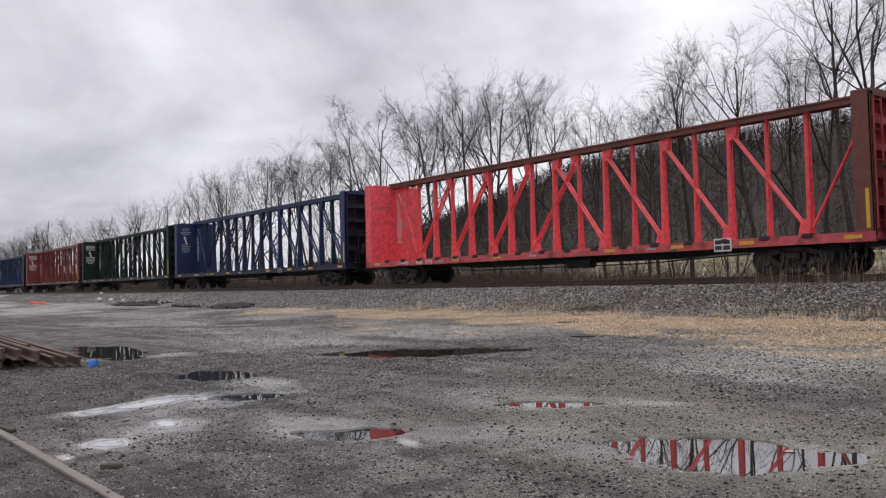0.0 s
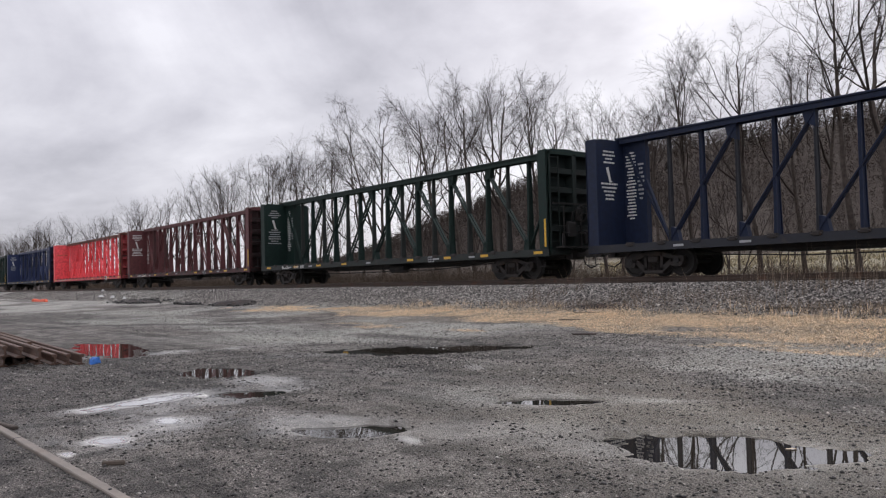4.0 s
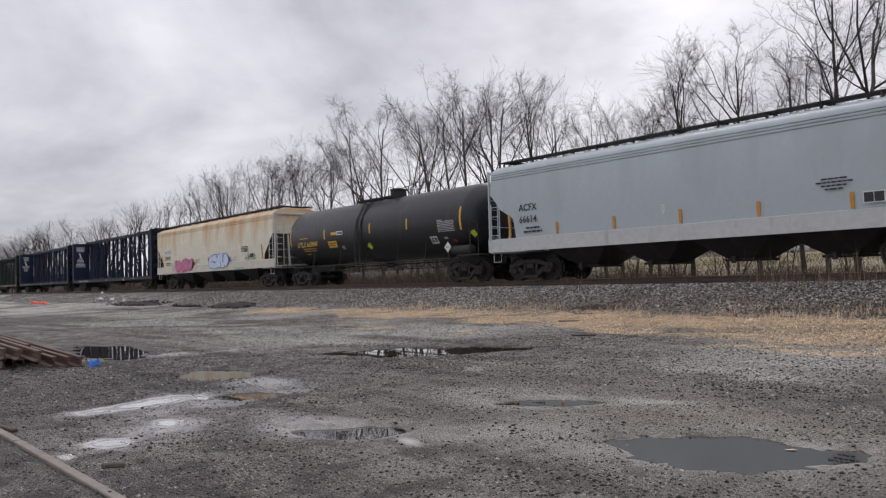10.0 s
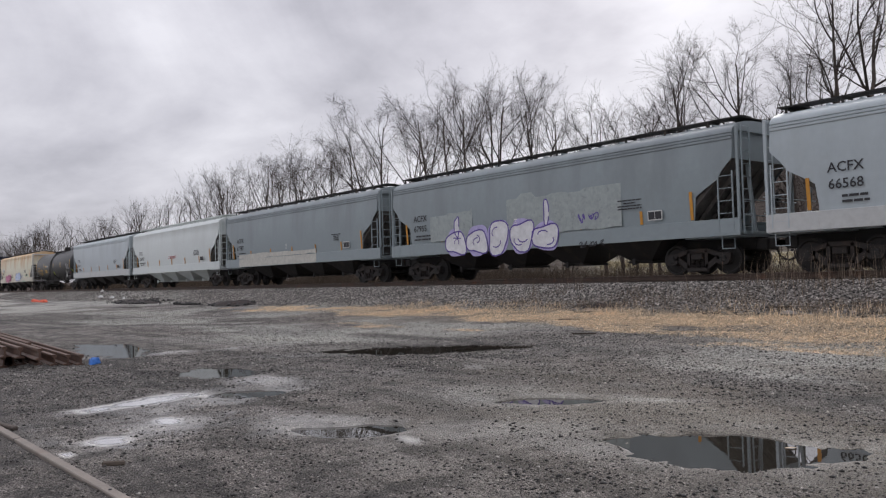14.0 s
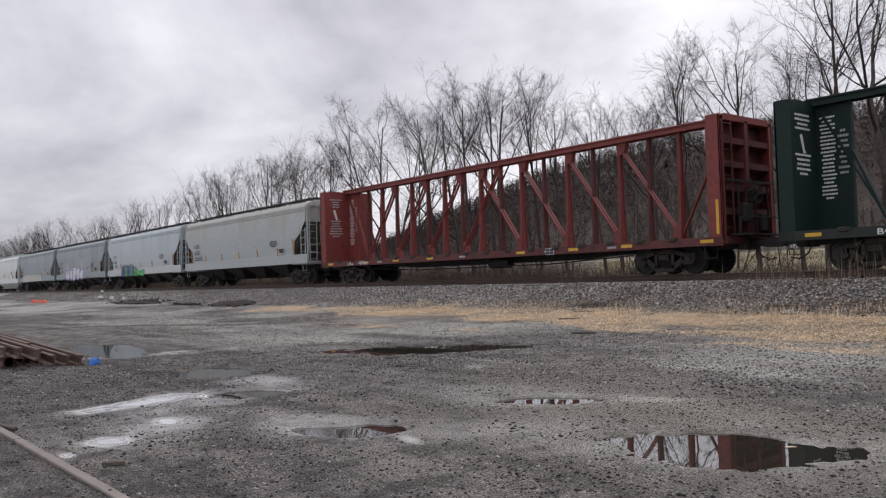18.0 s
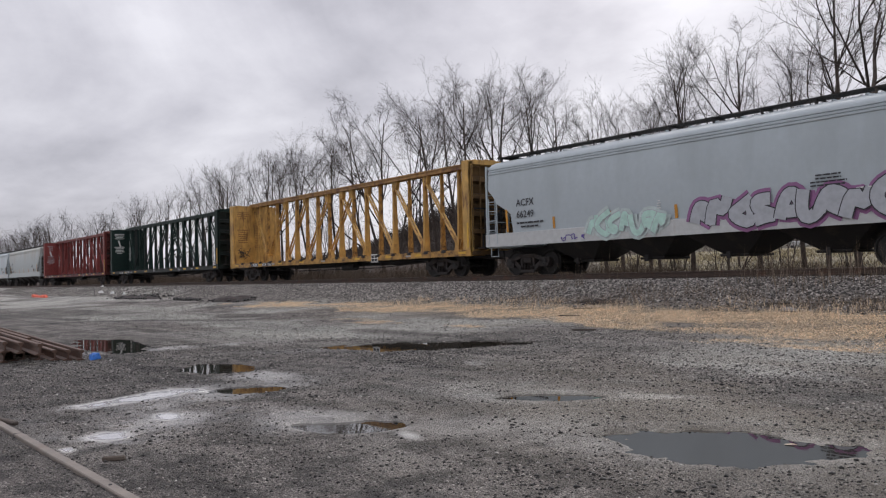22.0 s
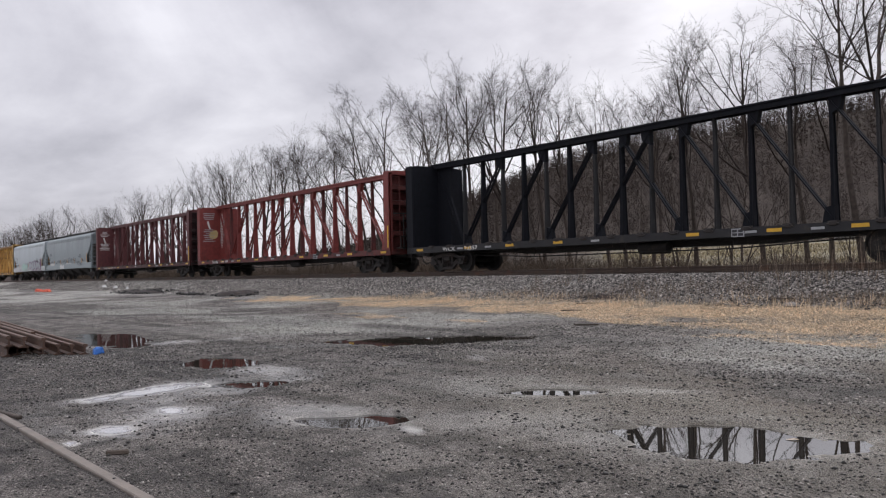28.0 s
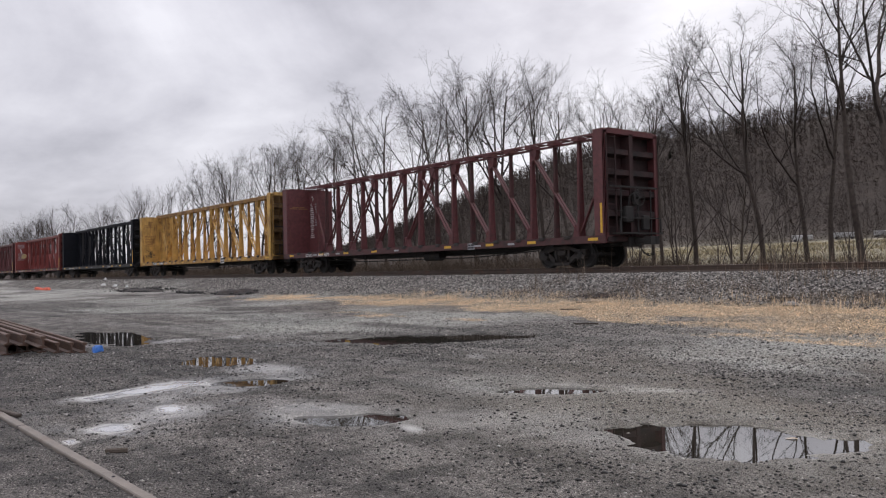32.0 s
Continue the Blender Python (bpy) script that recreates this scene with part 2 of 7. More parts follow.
GREYBAR = material("worn_stencil_lettering", (0.34, 0.35, 0.36), 0.6, vary=0.15, second=(0.12, 0.12, 0.13), second_amount=0.3, second_scale=14, bump=0)
GALV = material("galvanised_grating", (0.28, 0.29, 0.30), 0.5, metal=0.3, bump=0.1)
FADED = material("faded_dark_stencil", (0.25, 0.13, 0.045), 0.65, vary=0.15, bump=0)
CREAMSILL = material("worn_cream_sill", (0.60, 0.56, 0.47), 0.6, second=(0.40, 0.30, 0.20), second_amount=0.3, streaks=2, vary=0.1)
FRAMEGREY = material("pale_grey_end_paint", (0.52, 0.52, 0.50), 0.55, second=(0.32, 0.27, 0.22), second_amount=0.3, streaks=2, vary=0.1)
SKIRT = material("white_sill_paint", (0.50, 0.515, 0.51), 0.5, second=(0.38, 0.36, 0.33), second_amount=0.3, streaks=2, vary=0.08)
# dusty grey sheet, darkened in colour for the shade of the cut-away
ENDSHEET = material("dusty_shaded_end_sheet", (0.115, 0.105, 0.095), 0.75, second=(0.04, 0.035, 0.03), second_amount=0.45, streaks=2, vary=0.2)
REDPAINT = material("red_lettering_paint", (0.45, 0.03, 0.03), 0.6, vary=0.1, bump=0)


def gravel_material():
    m = bpy.data.materials.new("wet_gravel_yard")
    m.use_nodes = True
    n, l = m.node_tree.nodes, m.node_tree.links
    b = n["Principled BSDF"]
    b.inputs["IOR"].default_value = 1.42
    tc = n.new("ShaderNodeTexCoord")
    wet = n.new("ShaderNodeAttribute")
    wet.attribute_name = "wet"
    grassy = n.new("ShaderNodeAttribute")
    grassy.attribute_name = "soil"
    wooded = n.new("ShaderNodeAttribute")
    wooded.attribute_name = "woods"
    film = n.new("ShaderNodeAttribute")
    film.attribute_name = "film"
    meadow = n.new("ShaderNodeAttribute")
    meadow.attribute_name = "meadow"

    def noise(scale, detail=5, rough=0.6):
        t = n.new("ShaderNodeTexNoise")
        t.inputs["Scale"].default_value, t.inputs["Detail"].default_value, t.inputs["Roughness"].default_value = scale, detail, rough
        l.new(tc.outputs["Object"], t.inputs["Vector"])
        return t.outputs[0]

    def ramp(fac, stops):
        r = n.new("ShaderNodeValToRGB")
        while len(r.color_ramp.elements) < len(stops):
            r.color_ramp.elements.new(0.5)
        for e, (p, c) in zip(r.color_ramp.elements, stops):
            e.position, e.color = p, (*c, 1)
        l.new(fac, r.inputs[0])
        return r.outputs[0]

    def mix(fac, a, c):
        x = n.new("ShaderNodeMix")
        x.data_type = "RGBA"
        for i, v in ((0, fac), (6, a), (7, c)):
            if isinstance(v, tuple):
                x.inputs[i].default_value = (*v, 1)
            elif isinstance(v, float):
                x.inputs[i].default_value = v
            else:
                l.new(v, x.inputs[i])
        return x.outputs[2]

    grain = noise(90, 6, 0.75)
    stones = n.new("ShaderNodeTexVoronoi")
    stones.inputs["Scale"].default_value = 75
    l.new(tc.outputs["Object"], stones.inputs["Vector"])
    coarse = n.new("ShaderNodeTexVoronoi")
    coarse.inputs["Scale"].default_value = 30
    l.new(tc.outputs["Object"], coarse.inputs["Vector"])
    patch = noise(0.5, 7, 0.62)
    pale = n.new("ShaderNodeAttribute")
    pale.attribute_name = "pale"
    tint = noise(0.9, 5, 0.6)
    base = ramp(grain, [(0.40, (0.028, 0.025, 0.024)), (0.5, (0.16, 0.145, 0.135)), (0.61, (0.46, 0.42, 0.38))])
    speck = ramp(stones.outputs["Color"], [(0.2, (0.02, 0.018, 0.017)), (0.5, (0.13, 0.116, 0.107)), (0.78, (0.33, 0.297, 0.268)), (0.95, (0.78, 0.72, 0.65))])
    dry = mix(0.62, base, speck)
    # paler, finer crushed stone in broad patches
    light = ramp(tint, [(0.35, (0.32, 0.285, 0.245)), (0.65, (0.37, 0.36, 0.335))])
    dry = mix(ramp(patch, [(0.42, (0, 0, 0)), (0.62, (0.7, 0.7, 0.7))]), dry, mix(0.5, dry, light))
    lumps = noise(2.6, 6, 0.65)
    dry = mix(ramp(lumps, [(0.40, (1, 1, 1)), (0.53, (0, 0, 0))]), dry, mix(0.68, dry, (0.022, 0.020, 0.019)))
    # old wheel tracks along the yard: darker where the gravel is ground into mud
    lay = n.new("ShaderNodeMapping")
    lay.inputs["Scale"].default_value, lay.inputs["Rotation"].default_value = (0.16, 1.1, 1.0), (0, 0, radians(-7))
    l.new(tc.outputs["Object"], lay.inputs[0])
    ruts = n.new("ShaderNodeTexNoise")
    ruts.inputs["Scale"].default_value, ruts.inputs["Detail"].default_value, ruts.inputs["Roughness"].default_value = 1.0, 6, 0.6
    l.new(lay.outputs[0], ruts.inputs["Vector"])
    dry = mix(ramp(ruts.outputs[0], [(0.38, (0.9, 0.9, 0.9)), (0.52, (0, 0, 0))]), dry, mix(0.72, dry, (0.032, 0.029, 0.027)))
    chalk = mix(0.55, ramp(grain, [(0.41, (0.10, 0.098, 0.09)), (0.5, (0.36, 0.352, 0.325)), (0.61, (0.76, 0.75, 0.69))]), ramp(coarse.outputs["Color"], [(0.2, (0.085, 0.083, 0.074)), (0.5, (0.33, 0.325, 0.29)), (0.75, (0.60, 0.59, 0.53)), (0.92, (0.92, 0.90, 0.82))]))
    dry = mix(pale.outputs["Fac"], dry, mix(0.92, dry, chalk))
    damp = mix(0.42, dry, (0.019, 0.0195, 0.0205))
    col = mix(wet.outputs["Fac"], dry, damp)
    lift = n.new("ShaderNodeVectorMath")
    lift.operation = "MULTIPLY"
    lift.inputs[1].default_value = (1.36, 1.355, 1.35)
    l.new(col, lift.inputs[0])
    col = lift.outputs[0]
    soil = ramp(grain, [(0.41, (0.05, 0.04, 0.029)), (0.5, (0.20, 0.162, 0.118)), (0.61, (0.46, 0.385, 0.29))])
    col = mix(grassy.outputs["Fac"], col, soil)
    far = noise(0.12, 6, 0.65)
    col = mix(meadow.outputs["Fac"], col, ramp(far, [(0.35, (0.155, 0.132, 0.076)), (0.65, (0.29, 0.25, 0.145))]))
    col = mix(wooded.outputs["Fac"], col, ramp(far, [(0.3, (0.048, 0.039, 0.034)), (0.7, (0.080, 0.064, 0.056))]))
    l.new(col, b.inputs["Base Color"])
    sl = n.new("ShaderNodeMapRange")
    sl.inputs["To Min"].default_value, sl.inputs["To Max"].default_value = 0.5, 1.0
    l.new(film.outputs["Fac"], sl.inputs["Value"])
    l.new(sl.outputs[0], b.inputs["Specular IOR Level"])
    wi = n.new("ShaderNodeMapRange")
    wi.inputs["To Min"].default_value, wi.inputs["To Max"].default_value = 1.42, 4.2
    l.new(film.outputs["Fac"], wi.inputs["Value"])
    # leaf litter under the woods has no gloss
    dull = n.new("ShaderNodeMath")
    dull.operation = "MULTIPLY_ADD"
    dull.inputs[1].default_value = -0.32
    l.new(wooded.outputs["Fac"], dull.inputs[0])
    l.new(wi.outputs[0], dull.inputs[2])
    l.new(dull.outputs[0], b.inputs["IOR"])
    l.new(ramp(film.outputs["Fac"], [(0.0, (0.72, 0.72, 0.72)), (0.4, (0.48, 0.48, 0.48)), (0.8, (0.2, 0.2, 0.2)), (1.0, (0.04, 0.04, 0.04))]), b.inputs["Roughness"])
    bu = n.new("ShaderNodeBump")
    bu.inputs["Distance"].default_value = 0.035
    flat = n.new("ShaderNodeMapRange")
    flat.inputs["To Min"].default_value, flat.inputs["To Max"].default_value = 1.0, 0.0
    l.new(film.outputs["Fac"], flat.inputs["Value"])
    l.new(flat.outputs[0], bu.inputs["Strength"])
    l.new(stones.outputs["Distance"], bu.inputs["Height"])
    bu2 = n.new("ShaderNodeBump")
    bu2.inputs["Distance"].default_value = 0.02
    l.new(flat.outputs[0], bu2.inputs["Strength"])
    l.new(grain, bu2.inputs["Height"])
    l.new(bu.outputs[0], bu2.inputs["Normal"])
    l.new(bu2.outputs[0], b.inputs["Normal"])
    return m


GRAVEL = gravel_material()


def chip_material(name, stops, rough, gain):
    """Broken stone: each piece takes its own shade."""
    m = material(name, (0.5, 0.5, 0.5), rough, vary=0.25, scale=60, bump=0.25)
    n, l = m.node_tree.nodes, m.node_tree.links
    g = n.new("ShaderNodeNewGeometry")
    r = n.new("ShaderNodeValToRGB")
    r.color_ramp.interpolation = "LINEAR"
    while len(r.color_ramp.elements) < len(stops):
        r.color_ramp.elements.new(0.5)
    for e, (p, c) in zip(r.color_ramp.elements, stops):
        e.position, e.color = p, (*c, 1)
    l.new(g.outputs["Random Per Island"], r.inputs[0])
    b = n["Principled BSDF"]
    old = b.inputs["Base Color"].links[0].from_socket
    mx = n.new("ShaderNodeMix")
    mx.data_type, mx.blend_type = "RGBA", "MULTIPLY"
    mx.inputs[0].default_value = 1.0
    l.new(old, mx.inputs[6])
    sc = n.new("ShaderNodeVectorMath")
    sc.operation = "SCALE"
    sc.inputs["Scale"].default_value = gain
    l.new(r.outputs[0], sc.inputs[0])
    l.new(sc.outputs[0], mx.inputs[7])
    l.new(mx.outputs[2], b.inputs["Base Color"])
    return m


STONE = chip_material("grey_crushed_stone", [(0.0, (0.012, 0.011, 0.010)), (0.35, (0.06, 0.055, 0.050)), (0.65, (0.18, 0.166, 0.150)), (0.88, (0.29, 0.265, 0.24)), (1.0, (0.46, 0.425, 0.38))], 0.85, 2.75)
CHIPS = chip_material("mixed_yard_chippings", [(0.0, (0.014, 0.013, 0.0125)), (0.35, (0.05, 0.046, 0.043)), (0.6, (0.135, 0.128, 0.117)), (0.82, (0.24, 0.215, 0.19)), (0.95, (0.37, 0.34, 0.31)), (1.0, (0.55, 0.52, 0.48))], 0.7, 2.0)
BOULDER = material("grey_boulder", (0.24, 0.22, 0.20), 0.85, vary=0.3, scale=9, bump=0.4)
CLOD = material("dark_wet_clod", (0.026, 0.024, 0.023), 0.6, island=True, vary=0.3, scale=40, bump=0.3)
STRAW = material("dry_straw_grass", (0.84, 0.645, 0.43), 0.85, island=True, island_range=(0.6, 1.4), vary=0.2, scale=3, bump=0)
WEED = material("dead_weed_stalk", (0.19, 0.145, 0.105), 0.85, island=True, vary=0.2, scale=3, bump=0)
BRUSH = material("dark_bare_brush", (0.105, 0.08, 0.06), 0.9, ior=1.25, island=True, vary=0.3, scale=0.7, bump=0)
HAY = material("pale_meadow_hay", (0.30, 0.25, 0.145), 0.9, island=True, vary=0.3, scale=0.5, bump=0)
BARK = material("grey_brown_bark", (0.072, 0.058, 0.050), 0.9, ior=1.3, vary=0.35, scale=9, bump=0.5, bump_scale=18)
TWIG = material("dark_bare_twigs", (0.042, 0.034, 0.030), 0.9, ior=1.25, vary=0.3, scale=4, bump=0)
WOODS = material("bare_hillside_woods", (0.076, 0.061, 0.053), 0.95, ior=1.12, island=True, island_range=(0.82, 1.18), vary=0.35, scale=0.06, bump=0)
PINE = material("dark_evergreen_foliage", (0.045, 0.048, 0.041), 0.9, ior=1.12, island=True, vary=0.3, scale=2, bump=0)
RAILM = material("brown_rail_steel", (0.075, 0.05, 0.038), 0.6, metal=0.2, second=RUST, second_amount=0.4, bump=0.2)
RAILTOP = material("worn_rail_head", (0.30, 0.28, 0.26), 0.35, metal=0.8, bump=0.05)
TIE = material("weathered_timber_tie", (0.07, 0.055, 0.045), 0.9, vary=0.4, scale=8, bump=0.5, bump_scale=25)
OLDRAIL = material("rusted_rail_steel", (0.095, 0.052, 0.035), 0.65, second=(0.17, 0.11, 0.08), second_amount=0.4, vary=0.3, bump=0.35)
STRIP = material("weathered_steel_strip", (0.20, 0.17, 0.145), 0.6, second=(0.12, 0.08, 0.06), second_amount=0.35, vary=0.2, bump=0.25)


def water_material():
    m = bpy.data.materials.new("puddle_water")
    m.use_nodes = True
    n, l = m.node_tree.nodes, m.node_tree.links
    b = n["Principled BSDF"]
    b.inputs["Base Color"].default_value = (0.030, 0.026, 0.021, 1)
    b.inputs["Roughness"].default_value = 0.015
    b.inputs["IOR"].default_value = 2.8
    b.inputs["Specular IOR Level"].default_value = 0.85
    tc = n.new("ShaderNodeTexCoord")
    t = n.new("ShaderNodeTexNoise")
    t.inputs["Scale"].default_value, t.inputs["Detail"].default_value = 9, 2
    l.new(tc.outputs["Object"], t.inputs["Vector"])
    bu = n.new("ShaderNodeBump")
    bu.inputs["Strength"].default_value, bu.inputs["Distance"].default_value = 0.012, 0.01
    l.new(t.outputs[0], bu.inputs["Height"])
    l.new(bu.outputs[0], b.inputs["Normal"])
    return m


WATER = water_material()
# ---- mesh tools ----
class Shape:
    """Collects faces for one mesh."""

    def __init__(self):
        self.v, self.f = [], []

    def add(self, verts, faces):
        o = len(self.v)
        self.v.extend(tuple(p) for p in verts)
        self.f.extend(tuple(i + o for i in f) for f in faces)
        return self

    def box(self, x0, x1, y0, y1, z0, z1, c=0.0):
        """A box; c chamfers its long edges."""
        if not c:
            v = [(x, y, z) for x in (x0, x1) for y in (y0, y1) for z in (z0, z1)]
            return self.add(v, [(0, 1, 3, 2), (4, 6, 7, 5), (0, 4, 5, 1), (2, 3, 7, 6), (0, 2, 6, 4), (1, 5, 7, 3)])
        v = []
        for x in (x0, x1):
            s = c if x == x0 else -c
            v += [(x, y0 + c, z0 + c), (x, y1 - c, z0 + c), (x, y1 - c, z1 - c), (x, y0 + c, z1 - c)]
            v += [(x + s, y0, z0 + c), (x + s, y0 + c, z0), (x + s, y1 - c, z0), (x + s, y1, z0 + c),
                  (x + s, y1, z1 - c), (x + s, y1 - c, z1), (x + s, y0 + c, z1), (x + s, y0, z1 - c)]
        f = [(3, 2, 1, 0), (12, 13, 14, 15)]
        for o, flip in ((0, False), (12, True)):
            ring = [(0, 4, 5), (0, 5, 6, 1), (1, 6, 7), (1, 7, 8, 2), (2, 8, 9), (2, 9, 10, 3), (3, 10, 11), (3, 11, 4, 0)]
            f += [tuple(i + o for i in (r[::-1] if flip else r)) for r in ring]
        f += [(4 + i, 4 + (i + 1) % 8, 16 + (i + 1) % 8, 16 + i)[::-1] for i in range(8)]
        return self.add(v, f)

    def prism(self, pts, a, b, axis):
        """A polygon in the plane across the axis, drawn out from a to b. pts: pairs, for x: (y, z), y: (x, z), z: (x, y)."""
        def put(p, d):
            return {"x": (d, p[0], p[1]), "y": (p[0], d, p[1]), "z": (p[0], p[1], d)}[axis]
        n = len(pts)
        v = [put(p, a) for p in pts] + [put(p, b) for p in pts]
        return self.add(v, [tuple(range(n))[::-1], tuple(range(n, 2 * n))] + [(i, (i + 1) % n, n + (i + 1) % n, n + i) for i in range(n)])

    def bar(self, a, b, w, h=None, up=(0, 0, 1)):
        """A square bar from a to b."""
        a, b, h = Vector(a), Vector(b), h or w
        d = (b - a).normalized()
        s = d.cross(Vector(up))
        s = s.normalized() if s.length > 1e-4 else Vector((1, 0, 0))
        u = s.cross(d)
        v = [p + s * i * w / 2 + u * j * h / 2 for p in (a, b) for i, j in ((-1, -1), (1, -1), (1, 1), (-1, 1))]
        return self.add(v, [(3, 2, 1, 0), (4, 5, 6, 7)] + [(i, (i + 1) % 4, 4 + (i + 1) % 4, 4 + i) for i in range(4)])

    def tube(self, pts, radii, n=6, cap=True):
        """A round tube through points."""
        rings = []
        for i, p in enumerate(pts):
            p = Vector(p)
            d = (Vector(pts[min(i + 1, len(pts) - 1)]) - Vector(pts[max(i - 1, 0)])).normalized()
            s = d.cross(Vector((0.31, 0.17, 0.93)))
            s = s.normalized() if s.length > 1e-3 else Vector((1, 0, 0))
            u = d.cross(s)
            r = radii[i] if isinstance(radii, (list, tuple)) else radii
            rings.append([p + (s * math.cos(2 * math.pi * k / n) + u * math.sin(2 * math.pi * k / n)) * r for k in range(n)])
        v = [q for ring in rings for q in ring]
        f = [(a * n + k, a * n + (k + 1) % n, (a + 1) * n + (k + 1) % n, (a + 1) * n + k) for a in range(len(pts) - 1) for k in range(n)]
        if cap:
            f += [tuple(range(n))[::-1], tuple(range((len(pts) - 1) * n, len(pts) * n))]
        return self.add(v, f)

    def lathe(self, profile, axis="y", n=24, centre=(0, 0, 0)):
        """Turns (along, radius) pairs round an axis through centre."""
        v = []
        for a, r in profile:
            for k in range(n):
                c, s = r * math.cos(2 * math.pi * k / n), r * math.sin(2 * math.pi * k / n)
                p = {"x": (a, c, s), "y": (c, a, s), "z": (c, s, a)}[axis]
                v.append(tuple(p[i] + centre[i] for i in range(3)))
        m = len(profile)
        f = [(a * n + k, a * n + (k + 1) % n, (a + 1) * n + (k + 1) % n, (a + 1) * n + k) for a in range(m - 1) for k in range(n)]
        f += [tuple(range(n))[::-1], tuple(range((m - 1) * n, m * n))]
        return self.add(v, f)

    def mesh(self, name, smooth=False):
        me = bpy.data.meshes.new(name)
        me.from_pydata(self.v, [], self.f)
        me.update()
        bm = bmesh.new()
        bm.from_mesh(me)
        bmesh.ops.recalc_face_normals(bm, faces=bm.faces)
        bm.to_mesh(me)
        bm.free()
        if smooth:
            me.shade_smooth()
            if smooth != "all":
                me.set_sharp_from_angle(angle=radians(38))
        me.materials.append(None)
        return me


def dress(ob, mat):
    ob.material_slots[0].link = "OBJECT"
    ob.material_slots[0].material = mat
    return ob


def part(name, me, mat, parent, label="", at=None):
    """One mesh object under a thing or a part."""
    ob = new(name, me)
    dress(ob, mat)
    ob.parent = parent
    if at is not None:
        ob.matrix_basis = at
    return tagged(ob, label)


def thing(name, label, category, group="", kind="", at=None):
    ob = new(name)
    ob.empty_display_size = 0.3
    if at is not None:
        ob.matrix_basis = at
    return tagged(ob, label, category, group, kind)


def solid(name, me, mat, label="", category="", group="", kind="", at=None):
    ob = new(name, me)
    dress(ob, mat)
    if at is not None:
        ob.matrix_basis = at
    return tagged(ob, label, category, group, kind)


CACHE = {}


def cached(key, make):
    if key not in CACHE:
        CACHE[key] = make()
    return CACHE[key]


def grid_mesh(name, xs, ys, z, smooth=True):
    """A height sheet over a grid; z has the shape (len(ys), len(xs))."""
    nx, ny = len(xs), len(ys)
    X, Y = np.meshgrid(xs, ys)
    co = np.stack([X, Y, z], -1).reshape(-1, 3).astype(np.float32)
    i = (np.arange(ny - 1)[:, None] * nx + np.arange(nx - 1)[None, :]).ravel()
    quads = np.stack([i, i + 1, i + nx + 1, i + nx], 1).astype(np.int32)
    return raw_mesh(name, co, quads, smooth)


def raw_mesh(name, co, faces, smooth=False):
    me = bpy.data.meshes.new(name)
    n, k = faces.shape
    me.vertices.add(len(co))
    me.vertices.foreach_set("co", np.ascontiguousarray(co, np.float32).ravel())
    me.loops.add(n * k)
    me.loops.foreach_set("vertex_index", np.ascontiguousarray(faces, np.int32).ravel())
    me.polygons.add(n)
    me.polygons.foreach_set("loop_start", np.arange(0, n * k, k, dtype=np.int32))
    me.update(calc_edges=True)
    if smooth:
        me.shade_smooth()
    me.materials.append(None)
    return me


RNG = np.random.default_rng(7)
LATTICE = RNG.random((256, 256))


def value_noise(x, y):
    xi, yi = np.floor(x).astype(int), np.floor(y).astype(int)
    fx, fy = x - xi, y - yi
    fx, fy = fx * fx * (3 - 2 * fx), fy * fy * (3 - 2 * fy)
    g = lambda a, b: LATTICE[a % 256, b % 256]
    return (g(xi, yi) * (1 - fx) + g(xi + 1, yi) * fx) * (1 - fy) + (g(xi, yi + 1) * (1 - fx) + g(xi + 1, yi + 1) * fx) * fy


def fbm(x, y, octaves=4):
    s, a = 0, 0.5
    for o in range(octaves):
        s = s + a * (value_noise(x * 2 ** o + 17 * o, y * 2 ** o + 31 * o) - 0.5)
        a *= 0.5
    return s


def sstep(a, b, x):
    t = np.clip((x - a) / (b - a), 0, 1)
    return t * t * (3 - 2 * t)
# ---- ground, track bed, hill ----
TRACK_Y, RAIL_Z = 22.24, 1.22
# puddles: centre x, y, half length, half width, turn in degrees, depth, water level
PUDDLES = [
    (-3.32, 5.33, 0.80, 0.53, 24, 0.085, -0.012),
    (-11.80, 9.14, 1.95, 0.88, 57, 0.10, 0.000),
    (-6.05, 3.80, 0.50, 0.33, 49, 0.065, -0.012),
    (-11.6, 4.78, 0.92, 0.55, 174, 0.055, -0.012),
    (-8.95, 4.12, 0.50, 0.34, 62, 0.06, -0.010),
    (-17.7, 5.1, 2.35, 0.68, 170, 0.07, -0.004),
    (-5.87, 6.06, 0.54, 0.26, 43, 0.10, -0.004),
]


